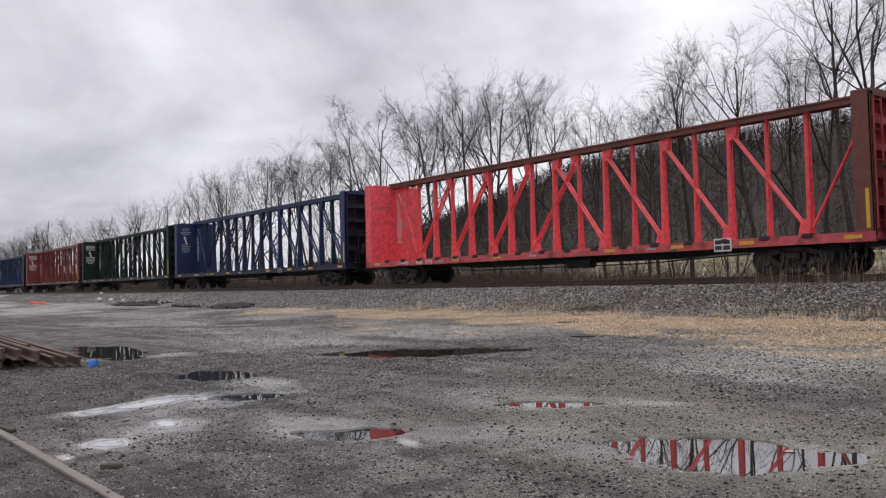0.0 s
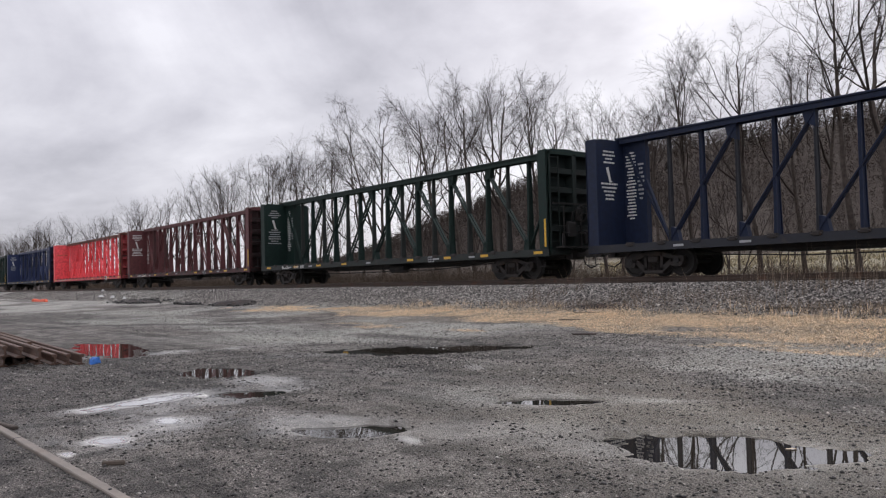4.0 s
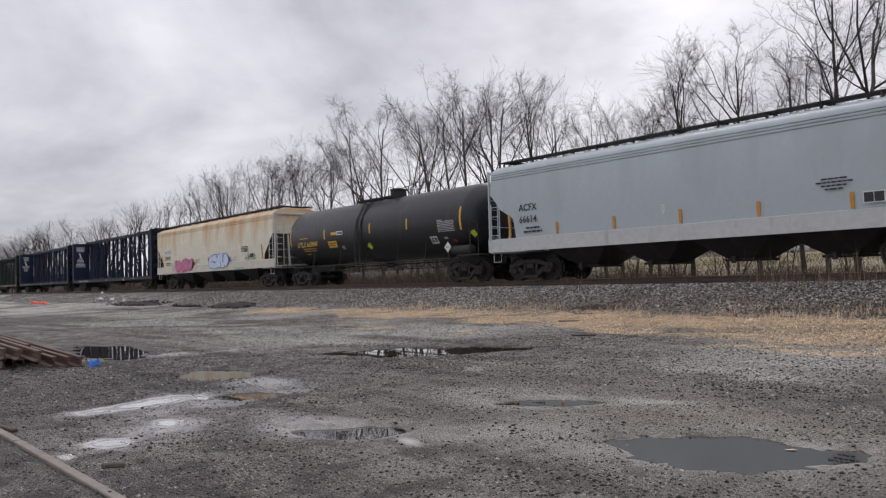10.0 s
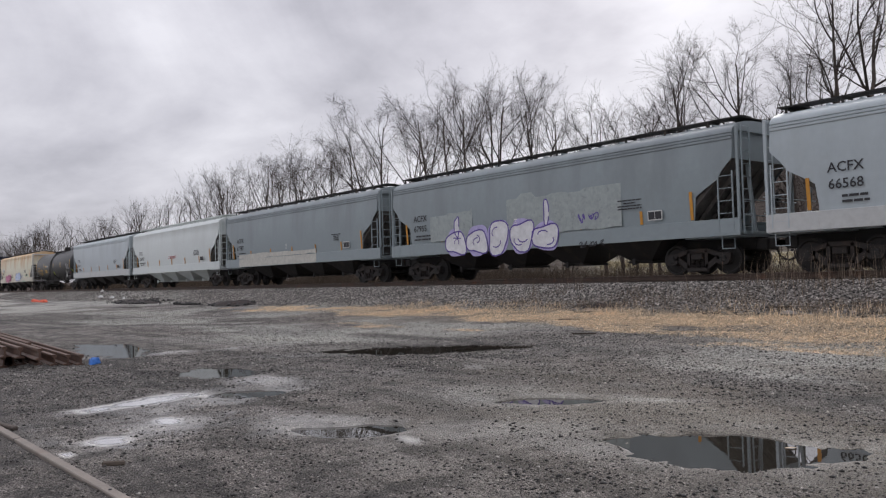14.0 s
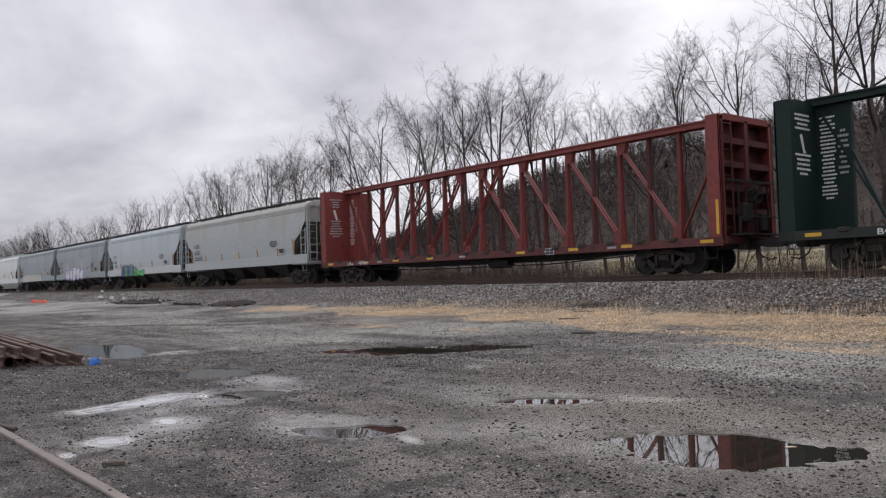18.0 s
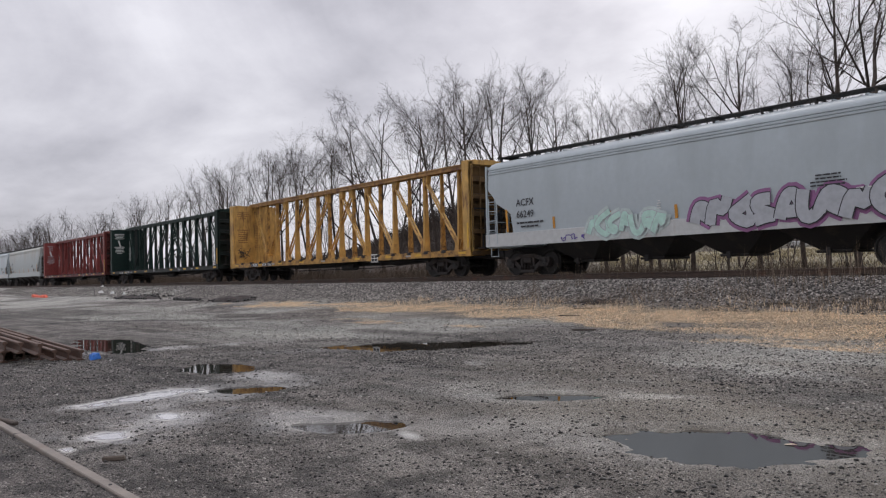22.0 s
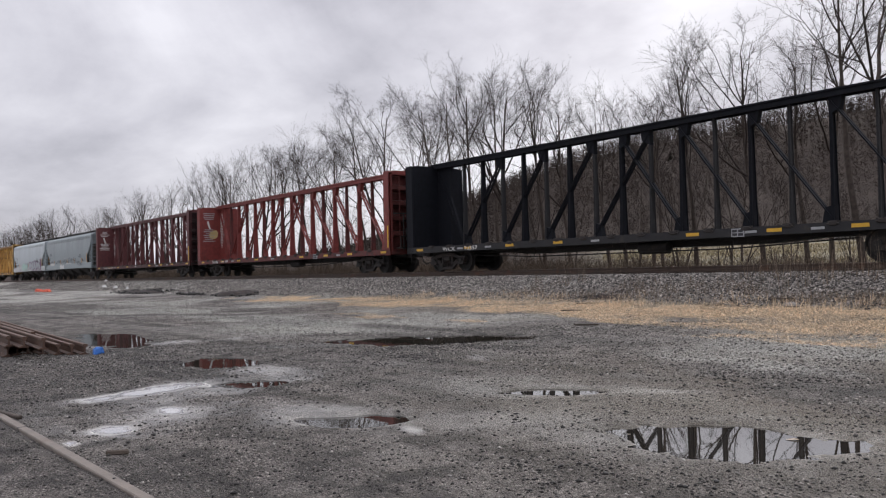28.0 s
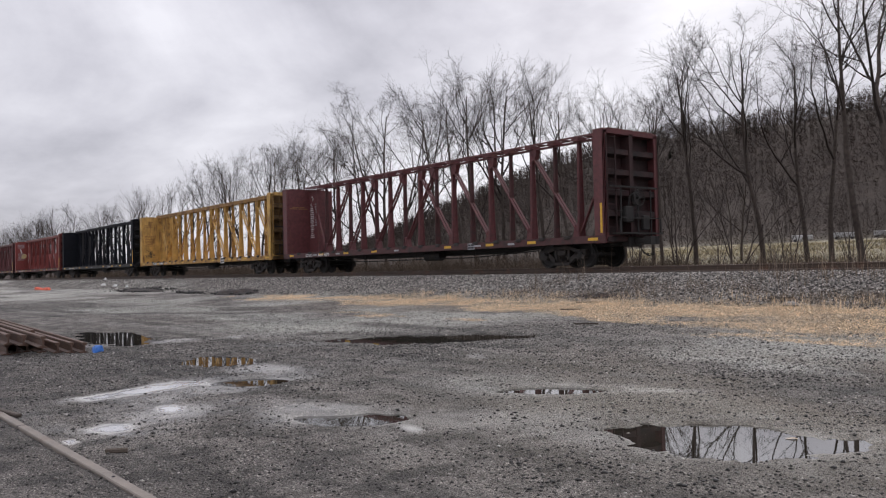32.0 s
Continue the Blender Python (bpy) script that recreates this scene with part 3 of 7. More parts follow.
# thin water films on trodden mud: centre x, y, half length, half width, turn, strength
FILMS = [(-9.12, 3.0, 0.82, 0.36, 105, 1.0), (-7.65, 2.73, 0.26, 0.13, 169, 1.0), (-7.03, 2.01, 0.32, 0.20, 0, 1.0), (-6.74, 1.6, 0.12, 0.05, 173, 1.0), (-5.24, 3.79, 0.22, 0.09, 164, 0.5), (-8.8, 7.57, 0.46, 0.20, 142, 0.2),
         (-8.8, 3.5, 1.5, 0.75, 113, 0.34), (-7.4, 2.66, 1.2, 0.55, 125, 0.36), (-6.17, 3.53, 0.27, 0.16, 158, 0.9), (-6.5, 3.6, 1.0, 0.6, 22, 0.3), (-9.64, 4.73, 1.1, 0.5, 169, 0.36), (-5.25, 6.6, 0.7, 0.2, 45, 0.17),
         (-3.3, 5.35, 1.25, 0.85, 25, 0.24), (-5.0, 4.6, 1.3, 0.5, 40, 0.14), (-12.7, 7.2, 1.4, 0.5, 60, 0.15), (-15.5, 5.3, 1.9, 0.4, 84, 0.3), (-5.9, 6.1, 0.9, 0.4, 43, 0.2)]


# old wheel ruts where the gravel stays dark: from, to
RUTS = [(-28.7, 4.9, -29.0, 7.0), (-29.0, 7.0, -27.4, 8.9), (-27.4, 8.9, -23.5, 10.6), (-38.7, 6.6, -30.6, 7.6), (-34.6, 9.9, -33.8, 11.2), (-16.1, 10.4, -13.4, 10.2), (-13.4, 10.2, -10.4, 12.1), (-13.8, 7.3, -12.0, 7.4), (-9.1, 10.0, -8.4, 10.1),
        (-15.8, 14.1, -14.6, 14.8), (-14.5, 8.2, -10.2, 10.6), (-12.5, 7.0, -9.0, 9.4)]


def rut_field(x, y):
    best = np.zeros_like(x)
    rag = 0.5 * fbm(x * 1.3, y * 1.3, 4)
    for x0, y0, x1, y1 in RUTS:
        k = np.clip(((x - x0) * (x1 - x0) + (y - y0) * (y1 - y0)) / ((x1 - x0) ** 2 + (y1 - y0) ** 2), 0, 1)
        d = np.hypot(x - x0 - k * (x1 - x0), y - y0 - k * (y1 - y0))
        best = np.maximum(best, 1 - sstep(0.1, 0.75, d + rag))
    return best


def film_field(x, y):
    """Where a film of water lies on the mud, with torn edges."""
    best = np.zeros_like(x)
    rag = fbm(x * 1.9 + 4, y * 1.9, 4) * 1.5 + fbm(x * 9, y * 9, 3) * 0.7
    for cx, cy, rx, ry, turn, strength in FILMS:
        c, s = math.cos(radians(turn)), math.sin(radians(turn))
        u, v = (x - cx) * c + (y - cy) * s, -(x - cx) * s + (y - cy) * c
        best = np.maximum(best, strength * (1 - (sstep(0.45, 1.25, np.sqrt((u / rx) ** 2 + (v / ry) ** 2) + 0.75 * rag) if strength == 1.0 else sstep(0.1, 1.45, np.sqrt((u / rx) ** 2 + (v / ry) ** 2) + rag))))
    return best


def profile(y):
    return np.interp(y, [-60, 9, 13, 17, 18.3, 19.9, 20.3, 24.3, 24.8, 27, 30, 42, 160, 200], [0, 0, 0.07, 0.27, 0.52, 0.96, 1.0, 1.0, 0.95, 0.55, 0.75, 1.3, 5.2, 7.5])


def puddle_field(x, y):
    """How far inside a puddle a place lies (1 at its middle), and the same, wider, for the damp round it."""
    best, damp = np.zeros_like(x), np.zeros_like(x)
    drop = np.zeros_like(x)
    rag = fbm(x * 2.6, y * 2.6, 4) * 1.05 + fbm(x * 11, y * 11, 2) * 0.30
    for cx, cy, rx, ry, turn, depth, level in PUDDLES:
        c, s = math.cos(radians(turn)), math.sin(radians(turn))
        u, v = (x - cx) * c + (y - cy) * s, -(x - cx) * s + (y - cy) * c
        d = np.sqrt((u / rx) ** 2 + (v / ry) ** 2) + rag
        inside = 1 - sstep(0.55, 1.35, d)
        drop = np.maximum(drop, inside * depth)
        d2 = np.sqrt((u / (rx * 1.5 + 0.5)) ** 2 + (v / (ry * 1.5 + 0.4)) ** 2) + rag * 0.6
        damp = np.maximum(damp, 1 - sstep(0.4, 1.25, d2))
    return drop, damp


def hill(x, y):
    """A wooded ridge along the valley, falling away where the valley bends."""
    top = np.interp(x - 1.3 * np.maximum(345 - y, 0), [-1500, -640, -576, -493, -450, -407, -365, -320, -278, -243, -183, 0, 1500], [0, 0, 2, 16, 26, 36, 45, 51, 54.5, 55, 53, 51, 50])
    t = sstep(150, 345, y)
    back = 1 - 0.5 * sstep(360, 800, y)
    return top * t * back + fbm(x / 60, y / 60, 4) * 8 * t


def ground_z(x, y):
    near = 1 - sstep(9, 17, y)
    film = film_field(x, y)
    calm = 1 - np.maximum(0.8 * puddle_field(x, y)[1], np.minimum(1.0, 1.05 * film))
    z = profile(y) + (0.02 + fbm(x * 0.22, y * 0.22, 3) * 0.05 * calm + fbm(x * 1.7, y * 1.7, 4) * 0.034 * calm + fbm(x * 7, y * 7, 3) * 0.018 * (0.25 * (film < 0.9) + 0.75 * calm)) * near
    z = z + fbm(x * 0.9, y * 0.9, 3) * 0.10 * sstep(15.5, 17.5, y) * (1 - sstep(19.3, 20, y))
    z = z + fbm(x * 0.05, y * 0.05, 3) * 0.8 * sstep(28, 60, y)
    return z + hill(x, y)


def spaced(*spans):
    out = [np.arange(a, b, d) for a, b, d in spans]
    return np.concatenate(out + [[spans[-1][1]]])


def build_ground():
    xs = spaced((-2500, -400, 60), (-400, -120, 8), (-120, -40, 1.0), (-40, -17, 0.2), (-17, 0.5, 0.045), (0.5, 12, 0.3), (12, 120, 6), (120, 800, 40))
    ys = spaced((-60, -2, 3), (-2, 1, 0.2), (1, 10, 0.045), (10, 21, 0.16), (21, 32, 0.5), (32, 160, 5), (160, 420, 8), (420, 2400, 90))
    X, Y = np.meshgrid(xs, ys)
    drop, damp = puddle_field(X, Y)
    z = ground_z(X, Y) - drop
    me = grid_mesh("ground", xs, ys, z)
    broad = fbm(X * 0.16 + 5, Y * 0.3 + 2, 4)
    wet = np.clip(damp * 0.6 + 1.6 * sstep(0.0, 0.30, broad) * (1 - sstep(8, 12.5, Y)) + 0.15, 0, 1) * (1 - 0.8 * sstep(11, 15, Y))
    wet = np.maximum(wet, rut_field(X, Y))
    a = me.attributes.new("wet", "FLOAT", "POINT")
    a.data.foreach_set("value", wet.ravel().astype(np.float32))
    film = np.clip(film_field(X, Y), 0, 1)
    a = me.attributes.new("film", "FLOAT", "POINT")
    a.data.foreach_set("value", film.ravel().astype(np.float32))
    pale = (1 - 0.8 * rut_field(X, Y)) * sstep(-0.2, 0.06, fbm(X * 0.33 + 9, Y * 0.5, 4)) * np.maximum(sstep(-11, -5, X) * sstep(3.6, 7.0, Y) * (1 - sstep(12, 15, Y)), sstep(6.0, 9, Y) * (1 - sstep(-15, -11.5, X)))
    a = me.attributes.new("pale", "FLOAT", "POINT")
    a.data.foreach_set("value", pale.ravel().astype(np.float32))
    soil = sstep(12.6, 15, Y + fbm(X * 0.5, Y * 0.5, 3) * 4) * (1 - sstep(16.6, 17.3, Y + fbm(X * 0.7, Y * 0.7, 3))) * sstep(-34, -16, X) * 0.85
    soil = np.maximum(soil, 0.62 * sstep(-11, -4, X) * sstep(2.4, 6.5, Y) * (1 - sstep(13, 15, Y)) * sstep(-0.2, 0.1, fbm(X * 0.4, Y * 0.8, 4)))
    soil = np.maximum(soil, 0.6 * sstep(16.4, 17, Y) * (1 - sstep(18.0, 18.9, Y + fbm(X * 0.8, Y * 0.8, 3) * 1.5)) * sstep(-40, -20, X))
    soil = np.maximum(soil, sstep(25.5, 28, Y))
    for field, value in (("meadow", sstep(30, 38, Y)), ("woods", np.maximum(sstep(140, 170, Y + 30 * fbm(X / 25, Y / 25, 3)), sstep(27, 31, Y) * sstep(0.72, 0.95, -X / np.maximum(Y, 1) + 0.3 * fbm(X / 9, Y / 9, 3))))):
        a = me.attributes.new(field, "FLOAT", "POINT")
        a.data.foreach_set("value", value.ravel().astype(np.float32))
    s = me.attributes.new("soil", "FLOAT", "POINT")
    s.data.foreach_set("value", soil.ravel().astype(np.float32))
    return solid("ground", me, GRAVEL, "wet grey gravel yard with ruts and puddle hollows", "ground", kind="structure")


build_ground()


def build_puddles():
    for k, (cx, cy, rx, ry, turn, depth, level) in enumerate(PUDDLES):
        level -= 0.0006 * k
        c, s = math.cos(radians(turn)), math.sin(radians(turn))
        n = 40
        pts = [(0, 0, 0)] + [(1.7 * rx * math.cos(2 * math.pi * q / n) * c - 1.9 * ry * math.sin(2 * math.pi * q / n) * s,
                              1.7 * rx * math.cos(2 * math.pi * q / n) * s + 1.9 * ry * math.sin(2 * math.pi * q / n) * c, 0) for q in range(n)]
        sh = Shape().add(pts, [(0, 1 + q, 1 + (q + 1) % n) for q in range(n)])
        solid("puddle", sh.mesh("puddle"), WATER, "still shallow rainwater puddle in the gravel", "puddle", "puddles in the yard", "structure", pose(cx, cy, level))


build_puddles()


def build_track():
    """Two rails on timber ties."""
    head = [(-0.075, 0), (0.075, 0), (0.075, 0.012), (0.012, 0.035), (0.012, 0.125), (0.037, 0.14), (0.037, 0.17), (0.028, 0.178),
            (-0.028, 0.178), (-0.037, 0.17), (-0.037, 0.14), (-0.012, 0.125), (-0.012, 0.035), (-0.075, 0.012)]
    track = thing("railway_track", "single railway track of brown steel rails on timber ties", "track", kind="structure")
    for side in (-0.755, 0.755):
        y = TRACK_Y + side
        rail = Shape().prism([(p[0] + y, p[1] + RAIL_Z - 0.178) for p in head], -900, 260, "x")
        r = part("rail", rail.mesh("rail"), RAILM, track, "brown rusty rail with a worn bright head")
        top = Shape().box(-900, 260, y - 0.026, y + 0.026, RAIL_Z - 0.002, RAIL_Z + 0.001)
        part("rail_head", top.mesh("rail_head"), RAILTOP, r)
    tie = Shape().box(-0.115, 0.115, -1.3, 1.3, -0.15, 0.0, 0.012).mesh("tie")
    for k in range(150):
        part("tie", tie, TIE, track, at=pose(6 - 0.56 * k + random.uniform(-0.03, 0.03), TRACK_Y + random.uniform(-0.05, 0.05), RAIL_Z - 0.18 + random.uniform(-0.012, 0.01), 0, 0, random.uniform(-1, 1)))


build_track()


def stones(name, mat, x, y, z, size, label, category, squash=0.6):
    """Many small broken stones in one mesh: uneven octahedra."""
    n = len(x)
    d = np.array([(1, 0, 0), (0, 1, 0), (-1, 0, 0), (0, -1, 0), (0, 0, 1), (0, 0, -1)], float)
    v = d[None] * RNG.uniform(0.6, 1.3, (n, 6, 1)) + RNG.uniform(-0.25, 0.25, (n, 6, 3))
    v[..., 2] *= squash
    a = RNG.uniform(0, 6.28, n)
    c, s = np.cos(a)[:, None], np.sin(a)[:, None]
    v = np.stack([v[..., 0] * c - v[..., 1] * s, v[..., 0] * s + v[..., 1] * c, v[..., 2]], -1) * size[:, None, None]
    v += np.stack([x, y, z], -1)[:, None]
    f = np.array([(0, 1, 4), (1, 2, 4), (2, 3, 4), (3, 0, 4), (1, 0, 5), (2, 1, 5), (3, 2, 5), (0, 3, 5)])
    faces = (f[None] + (np.arange(n) * 6)[:, None, None]).reshape(-1, 3)
    return solid(name, raw_mesh(name, v.reshape(-1, 3), faces), mat, label, category, kind="stuff")


def scatter(n, x0, x1, y0, y1):
    x, y = RNG.uniform(x0, x1, n), RNG.uniform(y0, y1, n)
    return x, y


def build_stones():
    x, y = scatter(90000, -48, 4, 17.0, 20.7)
    keep = sstep(16.9, 19.1, y + 1.6 * fbm(x * 0.8, y * 0.8, 3)) > RNG.uniform(-0.15, 0.9, len(x))
    x, y = x[keep], y[keep]
    z = ground_z(x, y)
    stones("ballast", STONE, x, y, z + 0.004, RNG.uniform(0.018, 0.05, len(x)), "grey crushed stone ballast banked beside the track", "ballast")
    x, y = scatter(22000, -110, -48, 17.2, 20.7)
    stones("ballast", STONE, x, y, ground_z(x, y), RNG.uniform(0.03, 0.06, len(x)), "grey crushed stone ballast banked beside the track", "ballast")
    # yard gravel, thicker near the camera
    r = 2.2 + 15 * RNG.random(170000)
    az = radians(51.4) + RNG.uniform(radians(-34), radians(34), len(r))
    x, y = -np.sin(az) * r, np.cos(az) * r
    drop, damp = puddle_field(x, y)
    keep = (drop < 0.016) & (film_field(x, y) < RNG.uniform(0.03, 0.45, len(x))) & (fbm(x * 0.7, y * 0.7, 3) + RNG.uniform(-0.25, 0.25, len(x)) > -0.06)
    x, y = x[keep], y[keep]
    size = (0.0024 + 0.010 * RNG.random(len(x)) ** 6) * (1 + np.hypot(x, y) * 0.07)
    stones("yard_gravel", CHIPS, x, y, ground_z(x, y) - puddle_field(x, y)[0] + size * 0.2, size, "loose dark wet pebbles strewn over the yard", "gravel")
    # darker clods kicked up between the puddles
    x, y = scatter(36000, -13, -1.2, 1.8, 9)
    drop, damp = puddle_field(x, y)
    keep = (fbm(x * 1.3 + 3, y * 1.3, 4) + 0.10 * damp - 0.35 * film_field(x, y) > 0.05 + RNG.uniform(0, 0.20, len(x))) & (drop < 0.05)
    x, y = x[keep], y[keep]
    size = 0.004 + 0.022 * RNG.random(len(x)) ** 6
    stones("clods", CLOD, x, y, ground_z(x, y) - puddle_field(x, y)[0] + size * 0.3, size, "dark wet clods and stones between the puddles", "gravel", squash=0.55)
    x, y = scatter(42000, -48, 2, 7, 17)
    size = 0.008 + 0.018 * RNG.random(len(x)) ** 2
    stones("yard_gravel", STONE, x, y, ground_z(x, y) - puddle_field(x, y)[0] + size * 0.2, size * 0.9, "loose pale crushed stone at the yard's edge", "gravel")


build_stones()


def blades(name, mat, x, y, height, label, category, lean=0.35, width=0.006, simple=False):
    """Thin tapering blades, each bent once."""
    n = len(x)
    z = ground_z(x, y)
    a = RNG.uniform(0, 6.28, n)
    dx, dy = np.cos(a) * width, np.sin(a) * width
    la, ll = RNG.uniform(0, 6.28, n), RNG.uniform(0.1, 1, n) * lean * height
    p = np.stack([x, y, z - 0.01], -1)
    wdt = np.stack([dx, dy, 0 * dx], -1)
    ln = np.stack([np.cos(la) * ll, np.sin(la) * ll, 0 * ll], -1)
    up = np.stack([0 * x, 0 * x, height], -1)
    v = np.stack([p - wdt, p + wdt, p + ln * 0.35 + up * 0.55 + wdt * 0.7, p + ln * 0.35 + up * 0.55 - wdt * 0.7, p + ln + up], 1)
    if simple:
        v = v[:, (0, 1, 4)]
        return solid(name, raw_mesh(name, v.reshape(-1, 3), np.arange(3 * n).reshape(-1, 3)), mat, label, category, kind="stuff")
    k = np.arange(n)[:, None] * 5
    tri = np.concatenate([np.array([[0, 1, 2]]) + k, np.array([[0, 2, 3]]) + k, np.array([[3, 2, 4]]) + k])
    return solid(name, raw_mesh(name, v.reshape(-1, 3), tri), mat, label, category, kind="stuff")


def build_grass():
    x, y = scatter(640000, -36, 4, 11.6, 17.6)
    d = fbm(x * 0.55, y * 0.9, 4)
    edge = 14.4 - 1.8 * sstep(-22, -4, x)
    keep = (1.25 * d + 0.30 * sstep(-34, -14, x) - 0.10 - 0.35 * sstep(17.0, 17.6, y) - 0.45 * (1 - sstep(edge - 0.6, edge + 0.9, y)) > RNG.uniform(-0.12, 0.16, len(x)))
    blades("dry_grass", STRAW, x[keep], y[keep], RNG.uniform(0.008, 0.05, keep.sum()), "matted dry straw-coloured grass beside the ballast", "grass", lean=3.5, width=0.006, simple=True)
    x, y = scatter(9000, -26, 4, 16.2, 17.9)
    keep = fbm(x * 0.9 + 7, y * 0.9, 4) > RNG.uniform(-0.1, 0.25, len(x))
    blades("grass_tufts", STRAW, x[keep], y[keep], RNG.uniform(0.08, 0.26, keep.sum()), "upright tufts of dry straw-coloured grass", "grass", lean=0.7, width=0.004)
    x, y = scatter(16000, -22, 4, 17.2, 19.4)
    keep = fbm(x * 0.6 + 3, y * 0.8, 4) + 0.2 * sstep(-18, -6, x) > RNG.uniform(0.05, 0.35, len(x))
    blades("dead_stalks", WEED, x[keep], y[keep], RNG.uniform(0.06, 0.34, keep.sum()), "short brown dead stalks on the lower ballast", "weeds", lean=0.9, width=0.004)
    x, y = scatter(2600, -22, 2, 18.0, 20.6)
    keep = fbm(x * 0.7, y * 0.7, 3) + 0.22 * sstep(-15, -6, x) > 0.15
    blades("weeds", WEED, x[keep], y[keep], RNG.uniform(0.25, 1.15, keep.sum()), "tall dead weed stalks on the ballast shoulder", "weeds", lean=0.35, width=0.005)
    x, y = scatter(120000, -120, 8, 25.6, 33)
    clump = fbm(x * 0.35, y * 0.5, 5) + 0.06 + 0.2 * sstep(0.7, 1.0, -x / y)
    keep = clump > RNG.uniform(-0.12, 0.28, len(x))
    blades("brush", BRUSH, x[keep], y[keep], RNG.uniform(0.15, 0.9, keep.sum()) * (0.7 + 3.2 * np.clip(clump[keep], 0, 0.4)), "bare brown brush behind the track", "brush", lean=1.3, width=0.008)
    x, y = scatter(40000, -90, 20, 30, 120)
    keep = x > -0.85 * y
    x, y = x[keep], y[keep]
    blades("field_grass", HAY, x, y, RNG.uniform(0.1, 0.28, len(x)), "pale dry meadow grass beyond the track", "grass", lean=1.2, width=0.035)


build_grass()
# ---- trees ----
def grow(rng, p, d, length, radius, steps, wander, lift, taper):
    """Many branches at once: each wanders from p along d, drawn upwards by lift, and tapers."""
    pts, dirs = [p], [d]
    for i in range(steps):
        d = d + rng.normal(0, wander, d.shape) * np.array((1, 1, 0.6)) + np.array((0, 0, lift))
        d = d / np.linalg.norm(d, axis=1, keepdims=True)
        p = p + d * (length / steps)[:, None]
        pts.append(p)
        dirs.append(d)
    rad = radius[:, None] * (1 - taper * np.linspace(0, 1, steps + 1)[None])
    return np.stack(pts, 1), np.stack(dirs, 1), rad


def sprout(rng, pts, dirs, rad, kids, f0, f1, a0, a1, thin):
    """Places for side branches along their parents: base, direction, radius and how far along each one starts."""
    n, m = pts.shape[0], pts.shape[1] - 1
    f = f0 + (f1 - f0) * (np.arange(kids)[None] + rng.uniform(0, 1, (n, kids))) / kids
    i = np.minimum((f * m).astype(int), m - 1)
    w = (f * m - i)[..., None]
    row = np.arange(n)[:, None]
    base = pts[row, i] * (1 - w) + pts[row, i + 1] * w
    d = dirs[row, i + 1]
    side = np.cross(d, rng.normal(0, 1, d.shape))
    side = side / np.linalg.norm(side, axis=-1, keepdims=True)
    ang = rng.uniform(a0, a1, (n, kids))[..., None]
    way = d * np.cos(ang) + side * np.sin(ang)
    r = rad[row, i] * thin * rng.uniform(0.8, 1.15, (n, kids))
    return base.reshape(-1, 3), way.reshape(-1, 3), r.ravel(), f.ravel()


def tubes(pts, rad, sides):
    """Round tubes through rows of points, all in one array of corners and faces."""
    n, m = rad.shape
    d = np.gradient(pts, axis=1)
    d = d / np.maximum(np.linalg.norm(d, axis=-1, keepdims=True), 1e-6)
    s = np.cross(d, np.array((0.31, 0.17, 0.93)))
    s = s / np.maximum(np.linalg.norm(s, axis=-1, keepdims=True), 1e-6)
    u = np.cross(d, s)
    a = 2 * np.pi * np.arange(sides) / sides
    ring = pts[:, :, None] + rad[:, :, None, None] * (s[:, :, None] * np.cos(a)[:, None] + u[:, :, None] * np.sin(a)[:, None])
    k = np.arange(sides)
    q = np.stack([k, (k + 1) % sides, (k + 1) % sides + sides, k + sides], -1)
    faces = (np.arange(n)[:, None, None, None] * m + np.arange(m - 1)[None, :, None, None]) * sides + q[None, None]
    return ring.reshape(-1, 3), faces.reshape(-1, 4)


def joined(pieces):
    co, faces, o = [], [], 0
    for c, f in pieces:
        co.append(c)
        faces.append(f + o)
        o += len(c)
    return np.concatenate(co), np.concatenate(faces)


